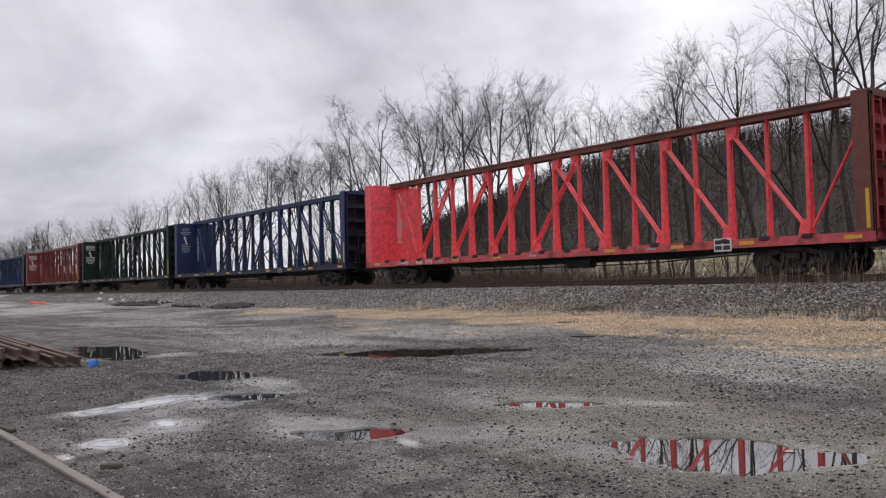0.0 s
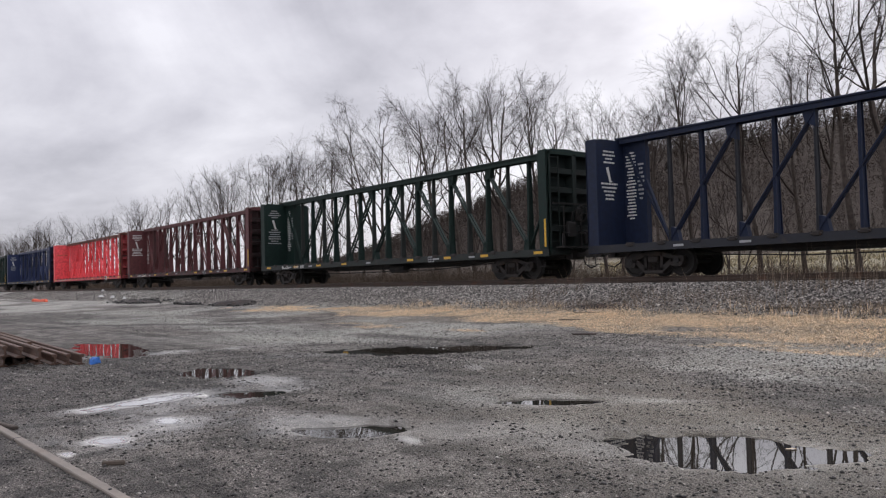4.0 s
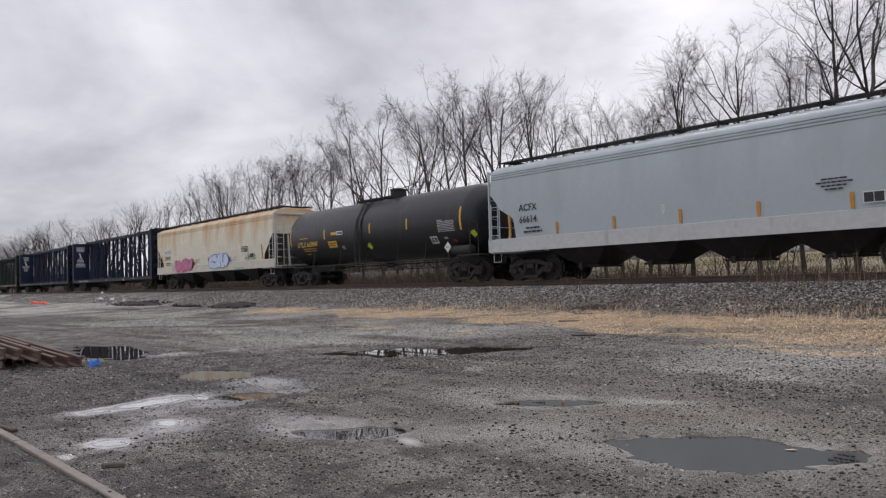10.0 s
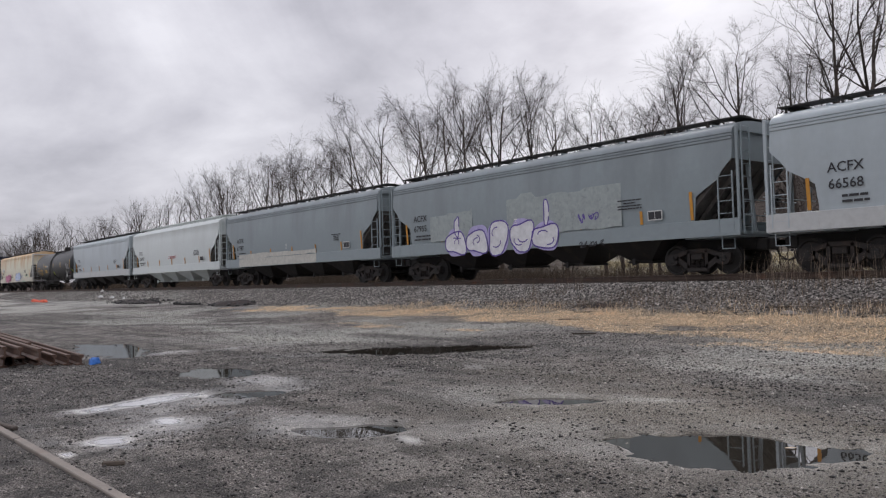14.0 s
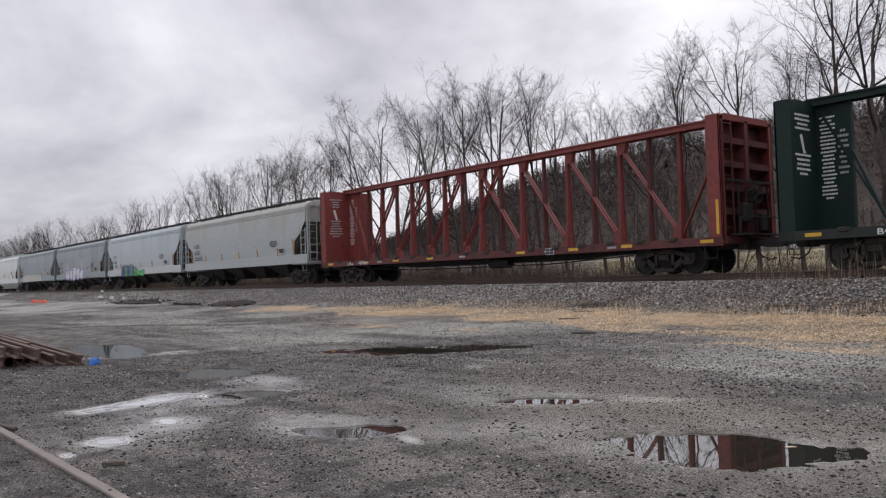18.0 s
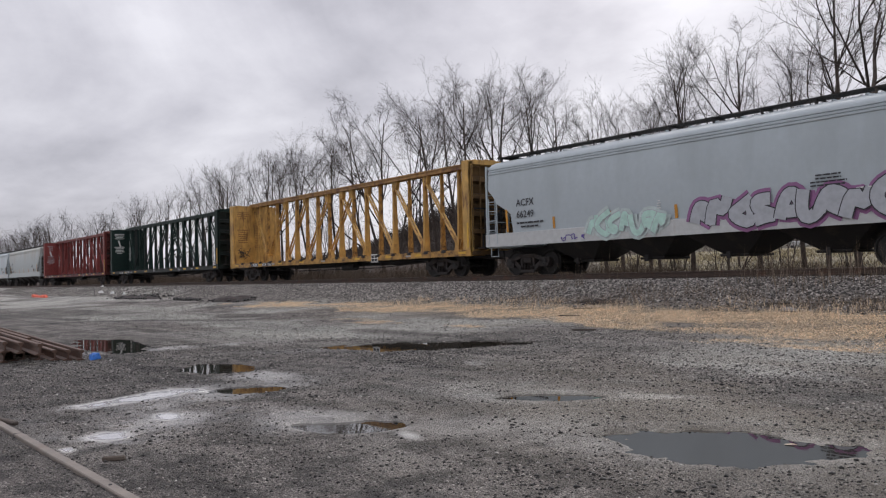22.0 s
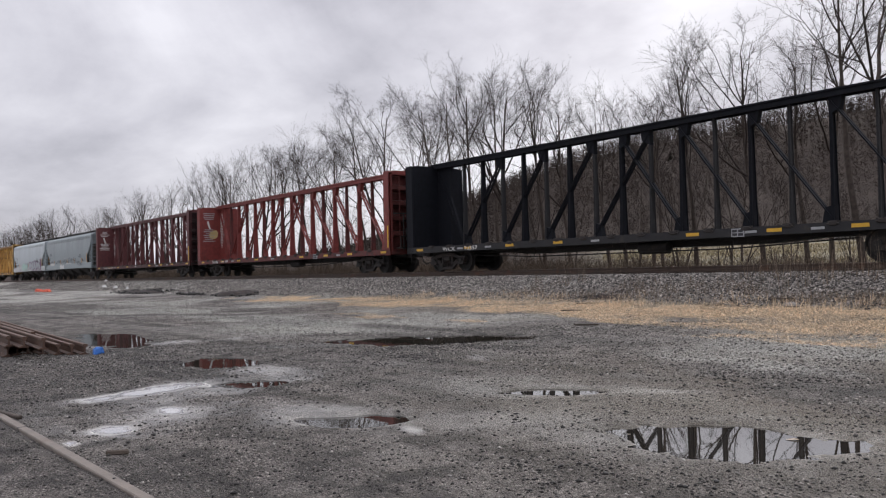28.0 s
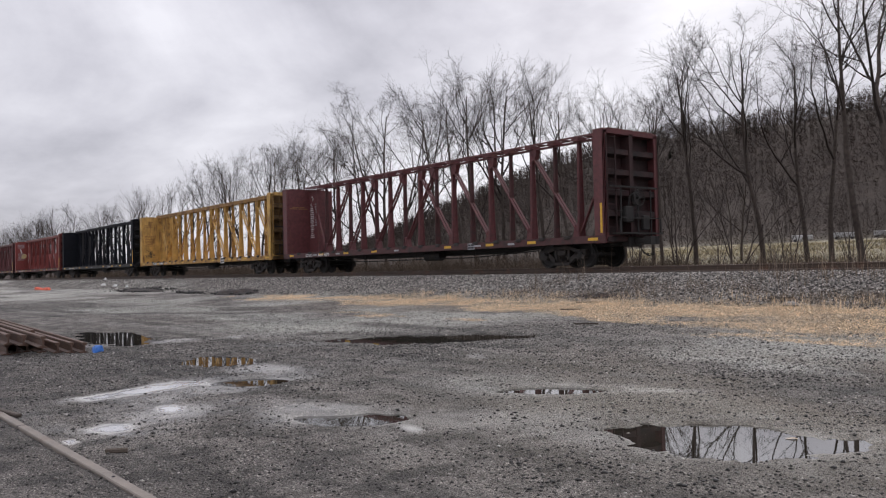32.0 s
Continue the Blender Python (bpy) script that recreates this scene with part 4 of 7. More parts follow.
def bare_tree(seed, height=10.0, fork=0.45, limbs=8, spread=1.0, wander=0.05, lean=(0, 0), stems=1, girth=1.0, fine=True):
    """A leafless tree: trunk and leader, upswept limbs, and finer and finer branches to the twigs."""
    rng = np.random.default_rng(seed)
    d = np.array([(lean[0] + rng.normal(0, 0.04) + (0.22 * math.cos(6.28 * k / stems) if stems > 1 else 0), lean[1] + rng.normal(0, 0.04) + (0.22 * math.sin(6.28 * k / stems) if stems > 1 else 0), 1.0) for k in range(stems)])
    d /= np.linalg.norm(d, axis=1, keepdims=True)
    p = np.array([(0.1 * math.cos(6.28 * k / stems), 0.1 * math.sin(6.28 * k / stems), -0.3) if stems > 1 else (0, 0, -0.3) for k in range(stems)])
    tall = 0.86 * height * (rng.uniform(0.8, 1.0, stems) if stems > 1 else np.ones(1))
    pts, dirs, rad = grow(rng, p, d, tall, np.full(stems, girth * (0.0088 * height + 0.025) / stems ** 0.4), 14, wander, 0.02, 0.8)
    rad[:, 0] *= 1.3
    trunk = tubes(pts, rad, 9)
    base, way, r, f = sprout(rng, pts, dirs, rad, limbs, fork, 0.99, 0.45 * spread, 0.95 * spread, 0.6)
    left = height * (1.02 - 0.86 * f)
    ln = np.maximum(left * rng.uniform(0.6, 0.98, len(f)), 0.14 * height)
    out = []
    p1, d1, r1 = grow(rng, base, way, ln, r, 9, 0.13, 0.065, 0.82)
    out.append(tubes(p1, r1, 6))
    base, way, r, f = sprout(rng, p1, d1, r1, 7, 0.2, 1.0, 0.45, 0.95, 0.5)
    ln = np.repeat(ln, 7) * rng.uniform(0.34, 0.6, len(f)) * (1.2 - 0.6 * f)
    p2, d2, r2 = grow(rng, base, way, ln, np.maximum(r, 0.007), 6, 0.15, 0.05, 0.7)
    out.append(tubes(p2, r2, 4))
    base, way, r, f = sprout(rng, p2, d2, r2, 6, 0.2, 1.0, 0.45, 1.0, 0.5)
    ln = np.maximum(np.repeat(ln, 6) * rng.uniform(0.32, 0.6, len(f)) * (1.15 - 0.5 * f), 0.25)
    p3, d3, r3 = grow(rng, base, way, ln, np.clip(r, 0.0042, 0.011), 3, 0.15, 0.03, 0.5)
    out.append(tubes(p3, r3, 3))
    if fine:
        base, way, r, f = sprout(rng, p3, d3, r3, 3, 0.2, 1.0, 0.35, 0.9, 0.75)
        ln = np.maximum(np.repeat(ln, 3) * rng.uniform(0.4, 0.75, len(f)), 0.18)
        p4, d4, r4 = grow(rng, base, way, ln, np.clip(r, 0.0028, 0.005), 1, 0.1, 0.05, 0.4)
        out.append(tubes(p4, r4, 3))
    crown = joined(out)
    return raw_mesh("trunk", *trunk, True), raw_mesh("crown", *crown), max(float(crown[0][:, 2].max()), 1.0)


def plant(name, kind, x, y, height, turn, label, group, tilt=0.0):
    """A tree of the given kind whose top stands at the given height above the ground's zero."""
    t, c, top = kind
    z = float(ground_z(np.array([float(x)]), np.array([float(y)]))[0])
    s = (height - z) / top
    ob = thing(name, label, "tree", group)
    ob.matrix_basis = Matrix.LocRotScale((x, y, z), Euler((0, tilt, turn)), (s, s, s))
    part("trunk", t, BARK, ob)
    part("crown", c, TWIG, ob)


def build_trees():
    rnd = random.Random(5)
    # slender upright trees, spreading ones, and dense low-forked ones
    slim = [bare_tree(60 + k, fork=(0.5, 0.42, 0.55, 0.46)[k], limbs=(7, 8, 7, 9)[k], spread=(0.8, 0.7, 0.85, 0.75)[k], wander=0.03) for k in range(4)]
    wide = [bare_tree(70 + k, fork=(0.36, 0.3, 0.4)[k], limbs=(9, 10, 8)[k], spread=(1.0, 1.05, 0.95)[k], wander=0.045) for k in range(3)]
    twin = [bare_tree(80 + k, fork=0.4, limbs=6, spread=0.8, stems=2, wander=0.03) for k in range(2)]
    low = [bare_tree(86 + k, fork=0.24, limbs=9, spread=0.9, wander=0.045, girth=0.9) for k in range(2)]
    far = [bare_tree(95 + k, fork=(0.25, 0.32, 0.2)[k], limbs=9, spread=0.95, fine=False, girth=1.1) for k in range(3)]
    distant = [bare_tree(110 + k, fork=(0.24, 0.36, 0.3)[k], limbs=9, spread=0.95, wander=0.045, fine=False) for k in range(3)]
    shrub = [bare_tree(100 + k, height=8.0, fork=0.12, limbs=4, spread=0.8, stems=3, girth=0.75, wander=0.06, fine=False) for k in range(3)]
    label, group = "bare grey-brown deciduous tree without leaves", "trees behind the track"
    # x, distance, height of the top, kind
    row = [(-21.7, 32, 12.4, slim[3]), (-24.2, 33, 10.4, slim[2]), (-18.9, 33, 12.8, wide[0]), (-17.7, 34.5, 12.2, wide[2]), (-14.2, 32, 14.6, slim[2]), (-16.6, 34.5, 12.4, slim[0]), (-10.6, 31.5, 14.2, wide[1]), (-7.5, 33, 13.0, slim[1]),
           (-30.3, 33, 12.2, wide[2]), (-29.2, 35, 12.1, slim[3]), (-27.3, 34, 11.0, slim[2]), (-27.0, 36, 11.5, slim[0]), (-34.3, 35, 14.1, slim[3]), (-35.6, 33, 14.2, wide[0]), (-38.5, 35, 14.9, slim[1]), (-37.5, 32.5, 14.6, slim[2]),
           (-40.9, 34, 14.0, low[0]), (-42.0, 33, 14.4, slim[0]), (-48.2, 36, 13.2, low[1]), (-47.3, 33, 15.3, twin[0]), (-51.3, 35, 15.2, wide[1]), (-52.4, 34, 12.8, low[0]), (-59.4, 36, 14.7, wide[2]), (-58.5, 33, 14.5, twin[1]),
           (-65.2, 35, 13.4, slim[0]), (-65.9, 33, 13.4, low[1]), (-73.8, 35.5, 14.8, low[0]), (-72.3, 33, 13.4, twin[0]), (-70.0, 36, 13.6, slim[3]), (-82.9, 36, 15.1, low[1]), (-81.0, 33.5, 14.2, twin[1]), (-78.2, 34.5, 14.2, low[0]),
           (-89.7, 35, 13.5, low[1]), (-89.1, 33, 13.0, twin[0]), (-85.5, 36.5, 14.2, wide[0]), (-95.0, 34, 13.1, low[0]), (-99.9, 35, 13.4, twin[1]), (-104.8, 33, 13.0, low[1]), (-110.5, 36, 13.9, wide[2]), (-116.0, 36, 14.5, low[0])]
    for k, (x, y, h, kind) in enumerate(row):
        plant("tree", kind if x > -76 else distant[k % 3], x, y, h, rnd.uniform(0, 6.28), label, group, rnd.uniform(-0.03, 0.03))
    x = -120.0
    while x > -330:
        plant("tree", far[rnd.randrange(3)], x, rnd.uniform(32, 38), rnd.uniform(12.2, 13.6), rnd.uniform(0, 6.28), label, group)
        x -= rnd.uniform(3.4, 5.6)
    # the old crooked tree that leans over the track
    crooked = bare_tree(131, fork=0.5, limbs=8, spread=1.15, wander=0.12, lean=(-0.13, -0.17), girth=1.12)
    plant("tree", crooked, -11.9, 30.5, 14.6, 0.0, "old crooked bare tree leaning towards the track", group)
    # thinner ones behind and between
    x = -5.0
    while x > -150:
        plant("tree", far[rnd.randrange(3)], x, rnd.uniform(38, 46), rnd.uniform(8.0, 11.0), rnd.uniform(0, 6.28), "thin bare tree behind the others", group)
        x -= rnd.uniform(7, 14)
    x = -8.0
    while x > -75:
        plant("sapling", shrub[rnd.randrange(3)], x, rnd.uniform(27.8, 35), rnd.uniform(4.0, 8.0), rnd.uniform(0, 6.28), "thin bare multi-stemmed sapling in the brush", "saplings behind the track")
        x -= rnd.uniform(1.6, 4.0) * (0.45 if x > -27 else 1.0)


build_trees()


def build_woods():
    """The wooded hillside: crowns of twig slivers, and some evergreens near the crest."""
    n = 25000
    x, y = RNG.uniform(-700, 60, n), RNG.uniform(140, 352, n)
    keep = (x < -y * 0.22) & (x > -y * 1.9)
    x, y = x[keep], y[keep]
    n = len(x)
    z = ground_z(x, y)
    h = RNG.uniform(6.0, 10.5, n) * (0.55 + 0.45 * sstep(2, 14, hill(x, y)))
    m = 18
    base = np.stack([x, y, z], -1)
    a = RNG.uniform(0, 6.28, (n, m))
    el = RNG.uniform(-0.5, 1.1, (n, m))
    st = 0.85 * RNG.random((n, m)) ** 1.3
    ln = RNG.uniform(0.14, 0.3, (n, m)) * h[:, None]
    p0 = base[:, None] + np.stack([0 * st, 0 * st, st * h[:, None]], -1)
    dirn = np.stack([np.cos(el) * np.cos(a), np.cos(el) * np.sin(a), np.sin(el)], -1)
    p1 = p0 + dirn * ln[..., None]
    far = (np.hypot(x, y) * 0.00026)[:, None, None]
    w = far * np.stack([np.cos(a + 1.57), np.sin(a + 1.57), 0.5 + 0 * a], -1)
    v = np.stack([p0 - w, p0 + w, p1], 2).reshape(-1, 3)
    f = np.arange(len(v)).reshape(-1, 3)
    solid("hillside_woods", raw_mesh("hillside_woods", v, f), WOODS, "leafless brown woods covering the hillside", "woods", kind="stuff")
    # evergreens, in loose groups below and along the crest
    n = 70
    x = RNG.uniform(-230, -40, n)
    y = 342 - 80 * RNG.random(n)
    keep = fbm(x / 30, y / 30, 3) > -0.05
    x, y = x[keep], y[keep]
    n = len(x)
    z = ground_z(x, y)
    h = RNG.uniform(4.5, 8, n)
    m = 90
    st = RNG.uniform(0.1, 1, (n, m))
    a = RNG.uniform(0, 6.28, (n, m))
    r = (1.1 - st) * h[:, None] * 0.34
    p0 = np.stack([x[:, None] + 0 * st, y[:, None] + 0 * st, z[:, None] + st * h[:, None]], -1)
    p1 = p0 + np.stack([np.cos(a) * r, np.sin(a) * r, -0.25 * r], -1)
    w = np.stack([-np.sin(a) * r * 0.35, np.cos(a) * r * 0.35, 0.1 * r], -1)
    v = np.stack([p0, p1 - w, p1 + w], 2).reshape(-1, 3)
    solid("hillside_evergreens", raw_mesh("hillside_evergreens", v, np.arange(len(v)).reshape(-1, 3)), PINE, "dark evergreens scattered along the ridge", "woods", kind="stuff")


build_woods()
# ---- freight cars: x along the car from its leading end, y = 0 on the track's middle, z = 0 on the rail ----
def text_mesh(words, size):
    cu = bpy.data.curves.new("lettering", "FONT")
    cu.body, cu.size, cu.resolution_u = words, size, 2
    cu.offset = size * 0.012
    ob = bpy.data.objects.new("lettering", cu)
    me = bpy.data.meshes.new_from_object(ob)
    bpy.data.objects.remove(ob)
    bpy.data.curves.remove(cu)
    me.materials.clear()
    me.materials.append(None)
    return me


def letter(words, size, x, y, z, mat, parent, name="lettering", squeeze=1.0):
    """Lettering on a side that faces the yard (towards -y); a negative y side reads from there."""
    me = cached(("text", words, size), lambda: text_mesh(words, size))
    ob = part(name, me, mat, parent)
    ob.matrix_basis = Matrix.LocRotScale((x, y, z), Euler((radians(90), 0, 0)), (squeeze, 1, 1))
    return ob


def bars(x, y, z, w, h, rows, mat, parent, seed=0, name="stencil_block", face="side"):
    """Unreadable lettering as short bars in rows; one mesh."""
    rnd = random.Random(seed * 31 + rows)
    sh = Shape()
    step = h / rows
    for r in range(rows):
        zz = z + h - (r + 0.8) * step
        wide = w * rnd.choice((0.5, 0.7, 0.8, 0.9, 1.0, 1.0))
        u, end = (w - wide) / 2, (w + wide) / 2
        while u < end - 0.02:
            b = min(rnd.uniform(0.07, 0.2) * w + 0.02, end - u)
            if face == "side":
                sh.box(x + u, x + u + b, y - 0.003, y + 0.001, zz, zz + step * 0.46)
            else:
                sh.box(x - 0.001, x + 0.003, y + u, y + u + b, zz, zz + step * 0.46)
            u += b + 0.018 * w + 0.006
    return tagged(part(name, sh.mesh(name), mat, parent), kind="stuff")


def wheelset_mesh():
    sh = Shape()
    r = 0.457
    for s in (-1, 1):
        prof = [(0.70, 0.08), (0.70, 0.16), (0.735, 0.20), (0.735, 0.36), (0.695, 0.40), (0.685, r + 0.027), (0.71, r + 0.027), (0.725, r), (0.83, r - 0.006), (0.835, 0.40),
                (0.79, 0.37), (0.79, 0.20), (0.85, 0.15), (0.85, 0.085), (1.08, 0.085), (1.08, 0.11), (1.13, 0.11), (1.14, 0.06)]
        sh.lathe([(s * a, q) for a, q in prof], "y", 22)
        for k in range(3):
            a = 2 * math.pi * k / 3
            sh.lathe([(s * 1.14, 0.018), (s * 1.155, 0.016)], "y", 6, (0.065 * math.cos(a), 0, 0.065 * math.sin(a)))
    sh.lathe([(-0.72, 0.08), (0.72, 0.08)], "y", 12)
    return sh.mesh("wheelset", smooth=True)


def side_frame_mesh():
    """A cast truck side: arched top, sloping arms to the two bearings, a spring window."""
    sh = Shape()
    y0, y1 = 0.93, 1.07
    for s in (-1, 1):
        sh.prism([(s * 1.12, 0.40), (s * 1.12, 0.62), (s * 0.72, 0.66), (s * 0.30, 0.78), (s * 0.30, 0.66), (s * 0.64, 0.54), (s * 0.68, 0.40)], y0, y1, "y")
        sh.prism([(s * 0.70, 0.58), (s * 0.76, 0.44), (s * 0.33, 0.12), (s * 0.24, 0.20), (s * 0.30, 0.30)], y0, y1, "y")
        sh.box(s * 0.31 - 0.05, s * 0.31 + 0.05, y0, y1, 0.15, 0.72)
        sh.prism([(s * 1.10, 0.36), (s * 1.10, 0.44), (s * 0.68, 0.44), (s * 0.68, 0.36), (s * 0.74, 0.30), (s * 1.02, 0.30)], y0 + 0.02, y1 + 0.05, "y")
    sh.box(-0.36, 0.36, y0, y1 + 0.02, 0.08, 0.20, 0.02)
    sh.box(-0.36, 0.36, y0, y1, 0.64, 0.79, 0.02)
    return sh.mesh("side_frame")


def spring_mesh():
    sh = Shape()
    for cx in (-0.17, 0.0, 0.17):
        pts = [(cx + 0.065 * math.cos(a), 1.0 + 0.065 * math.sin(a), 0.2 + 0.26 * a / 31.4) for a in [i * 31.4 / 40 for i in range(41)]]
        sh.tube(pts, 0.018, 4)
    return sh.mesh("spring_nest")


WHEELS = []        # every wheelset, with the place of its axle on its truck


def truck(parent, x, spin=True):
    bol = cached("bolster", lambda: Shape().box(-0.2, 0.2, -1.12, 1.12, 0.44, 0.64, 0.03).box(-0.3, 0.3, -0.35, 0.35, 0.6, 0.72, 0.02).box(-0.9, 0.9, -0.55, -0.47, 0.34, 0.44).box(-0.9, 0.9, 0.47, 0.55, 0.34, 0.44).mesh("truck"))
    t = part("truck", bol, TRUCK, parent, "greasy cast-steel two-axle truck", pose(x, 0, 0))
    fr = cached("side_frame", side_frame_mesh)
    part("side_frame", fr, TRUCK, t)
    part("side_frame", fr, TRUCK, t, at=pose(0, 0, 0, 0, 0, 180))
    sp = cached("spring_nest", spring_mesh)
    part("spring_nest", sp, TRUCK, t)
    part("spring_nest", sp, TRUCK, t, at=pose(0, 0, 0, 0, 0, 180))
    ws = cached("wheelset", wheelset_mesh)
    for dx in (-0.889, 0.889):
        w = part("wheelset", ws, UNDER, t, "dirty solid steel wheels on an axle", pose(dx, 0, 0.457))
        WHEELS.append((w, dx))
    return t


def coupler(parent, x, way):
    def make():
        sh = Shape().box(-0.1, 0.62, -0.09, 0.09, 0.78, 0.95, 0.02)
        sh.prism([(0.55, -0.14), (0.86, -0.17), (0.93, -0.06), (0.84, 0.0), (0.84, 0.08), (0.95, 0.16), (0.75, 0.2), (0.55, 0.14)], 0.73, 1.0, "z")
        sh.box(-0.25, 0.1, -0.35, 0.35, 0.68, 1.02, 0.03)
        return sh.mesh("coupler")
    part("coupler", cached("coupler", make), UNDER, parent, at=pose(x, 0, 0, 0, 0, 0 if way > 0 else 180))
    hose = Shape().tube([(x, 0.35, 0.72), (x + way * 0.12, 0.35, 0.5), (x + way * 0.38, 0.33, 0.36), (x + way * 0.62, 0.3, 0.42)], 0.025, 6)
    part("air_hose", hose.mesh("air_hose"), UNDER, parent)


def ladder_mesh(height, width=0.42, step=0.38, rung=0.013):
    """A ladder in the y = 0 plane, going up from z = 0."""
    sh = Shape()
    for x in (-width / 2, width / 2):
        sh.box(x - 0.018, x + 0.018, -0.018, 0.018, 0, height)
    k = step * 0.5
    while k < height:
        sh.tube([(-width / 2, 0, k), (width / 2, 0, k)], rung, 6)
        k += step
    return sh.mesh("ladder")


def brake_wheel_mesh(r=0.28):
    sh = Shape()
    ring = [(0, r * math.cos(2 * math.pi * k / 20), r * math.sin(2 * math.pi * k / 20)) for k in range(21)]
    sh.tube(ring, 0.016, 6, cap=False)
    for k in range(5):
        a = 2 * math.pi * k / 5
        sh.tube([(0, 0, 0), (0, r * math.cos(a), r * math.sin(a))], 0.012, 5)
    sh.lathe([(-0.16, 0.04), (0.03, 0.05)], "x", 10)
    sh.box(-0.22, -0.1, -0.13, 0.13, -0.25, 0.2, 0.02)
    return sh.mesh("brake_wheel")


BEAM_L = 22.99
POSTS = [BEAM_L / 2 + s * (0.61 + 1.22 * k) for s in (-1, 1) for k in range(8)]


def bulkhead(car, mat, m, outer=None):
    """An end wall: smooth plate inside, and outside its posts, ribs, stiffener and cap. Outer face at x = 0, inner at x = 0.45."""
    h, w = 4.66, 1.45
    wall = part("bulkhead", cached("bulkhead", lambda: Shape().box(0.37, 0.45, -w + 0.06, w - 0.06, 1.0, h - 0.05).mesh("bulkhead")), outer or mat, car, at=m)
    outer_mat = outer or mat
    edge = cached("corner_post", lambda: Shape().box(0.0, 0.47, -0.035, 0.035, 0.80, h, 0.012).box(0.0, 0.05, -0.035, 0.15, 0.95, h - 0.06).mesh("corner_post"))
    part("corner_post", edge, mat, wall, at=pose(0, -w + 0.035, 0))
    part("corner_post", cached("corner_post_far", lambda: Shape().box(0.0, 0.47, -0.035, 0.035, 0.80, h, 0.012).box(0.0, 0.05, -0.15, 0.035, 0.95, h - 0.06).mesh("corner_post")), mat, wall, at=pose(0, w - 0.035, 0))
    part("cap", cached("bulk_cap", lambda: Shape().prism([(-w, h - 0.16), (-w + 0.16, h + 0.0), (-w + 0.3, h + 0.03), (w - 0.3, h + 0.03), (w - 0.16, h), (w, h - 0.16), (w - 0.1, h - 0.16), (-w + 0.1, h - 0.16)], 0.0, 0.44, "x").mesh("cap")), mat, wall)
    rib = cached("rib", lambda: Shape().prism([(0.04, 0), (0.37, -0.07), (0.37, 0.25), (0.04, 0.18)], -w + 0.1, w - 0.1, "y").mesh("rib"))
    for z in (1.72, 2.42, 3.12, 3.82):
        part("rib", rib, outer_mat, wall, at=pose(0, 0, z))
    part("stiffener", cached("stiffener", lambda: Shape().box(0.0, 0.38, -0.10, 0.10, 0.95, h - 0.1, 0.01).mesh("stiffener")), outer_mat, wall)
    part("end_beam", cached("end_beam", lambda: Shape().box(-0.05, 0.4, -w + 0.1, w - 0.1, 0.86, 1.02, 0.01).mesh("end_beam")), outer_mat, wall)
    return wall


def post_mesh(a=0.185, b=0.085, flange=0.046):
    """A tapering upright standing across the car, flanged on both edges."""
    sh = Shape()
    z0, z1 = 1.08, 4.62
    sh.prism([(-a, z0), (a, z0), (a * 0.74, z0 + 1.0), (b, z1), (-b, z1), (-a * 0.74, z0 + 1.0)], -0.012, 0.012, "x")
    for s in (-1, 1):
        ring = [(s * a, z0), (s * a * 0.74, z0 + 1.0), (s * b, z1), (s * (b - 0.025), z1), (s * (a * 0.74 - 0.025), z0 + 1.0), (s * (a - 0.03), z0)]
        sh.prism(ring, -flange, flange, "x")
    return sh.mesh("post")


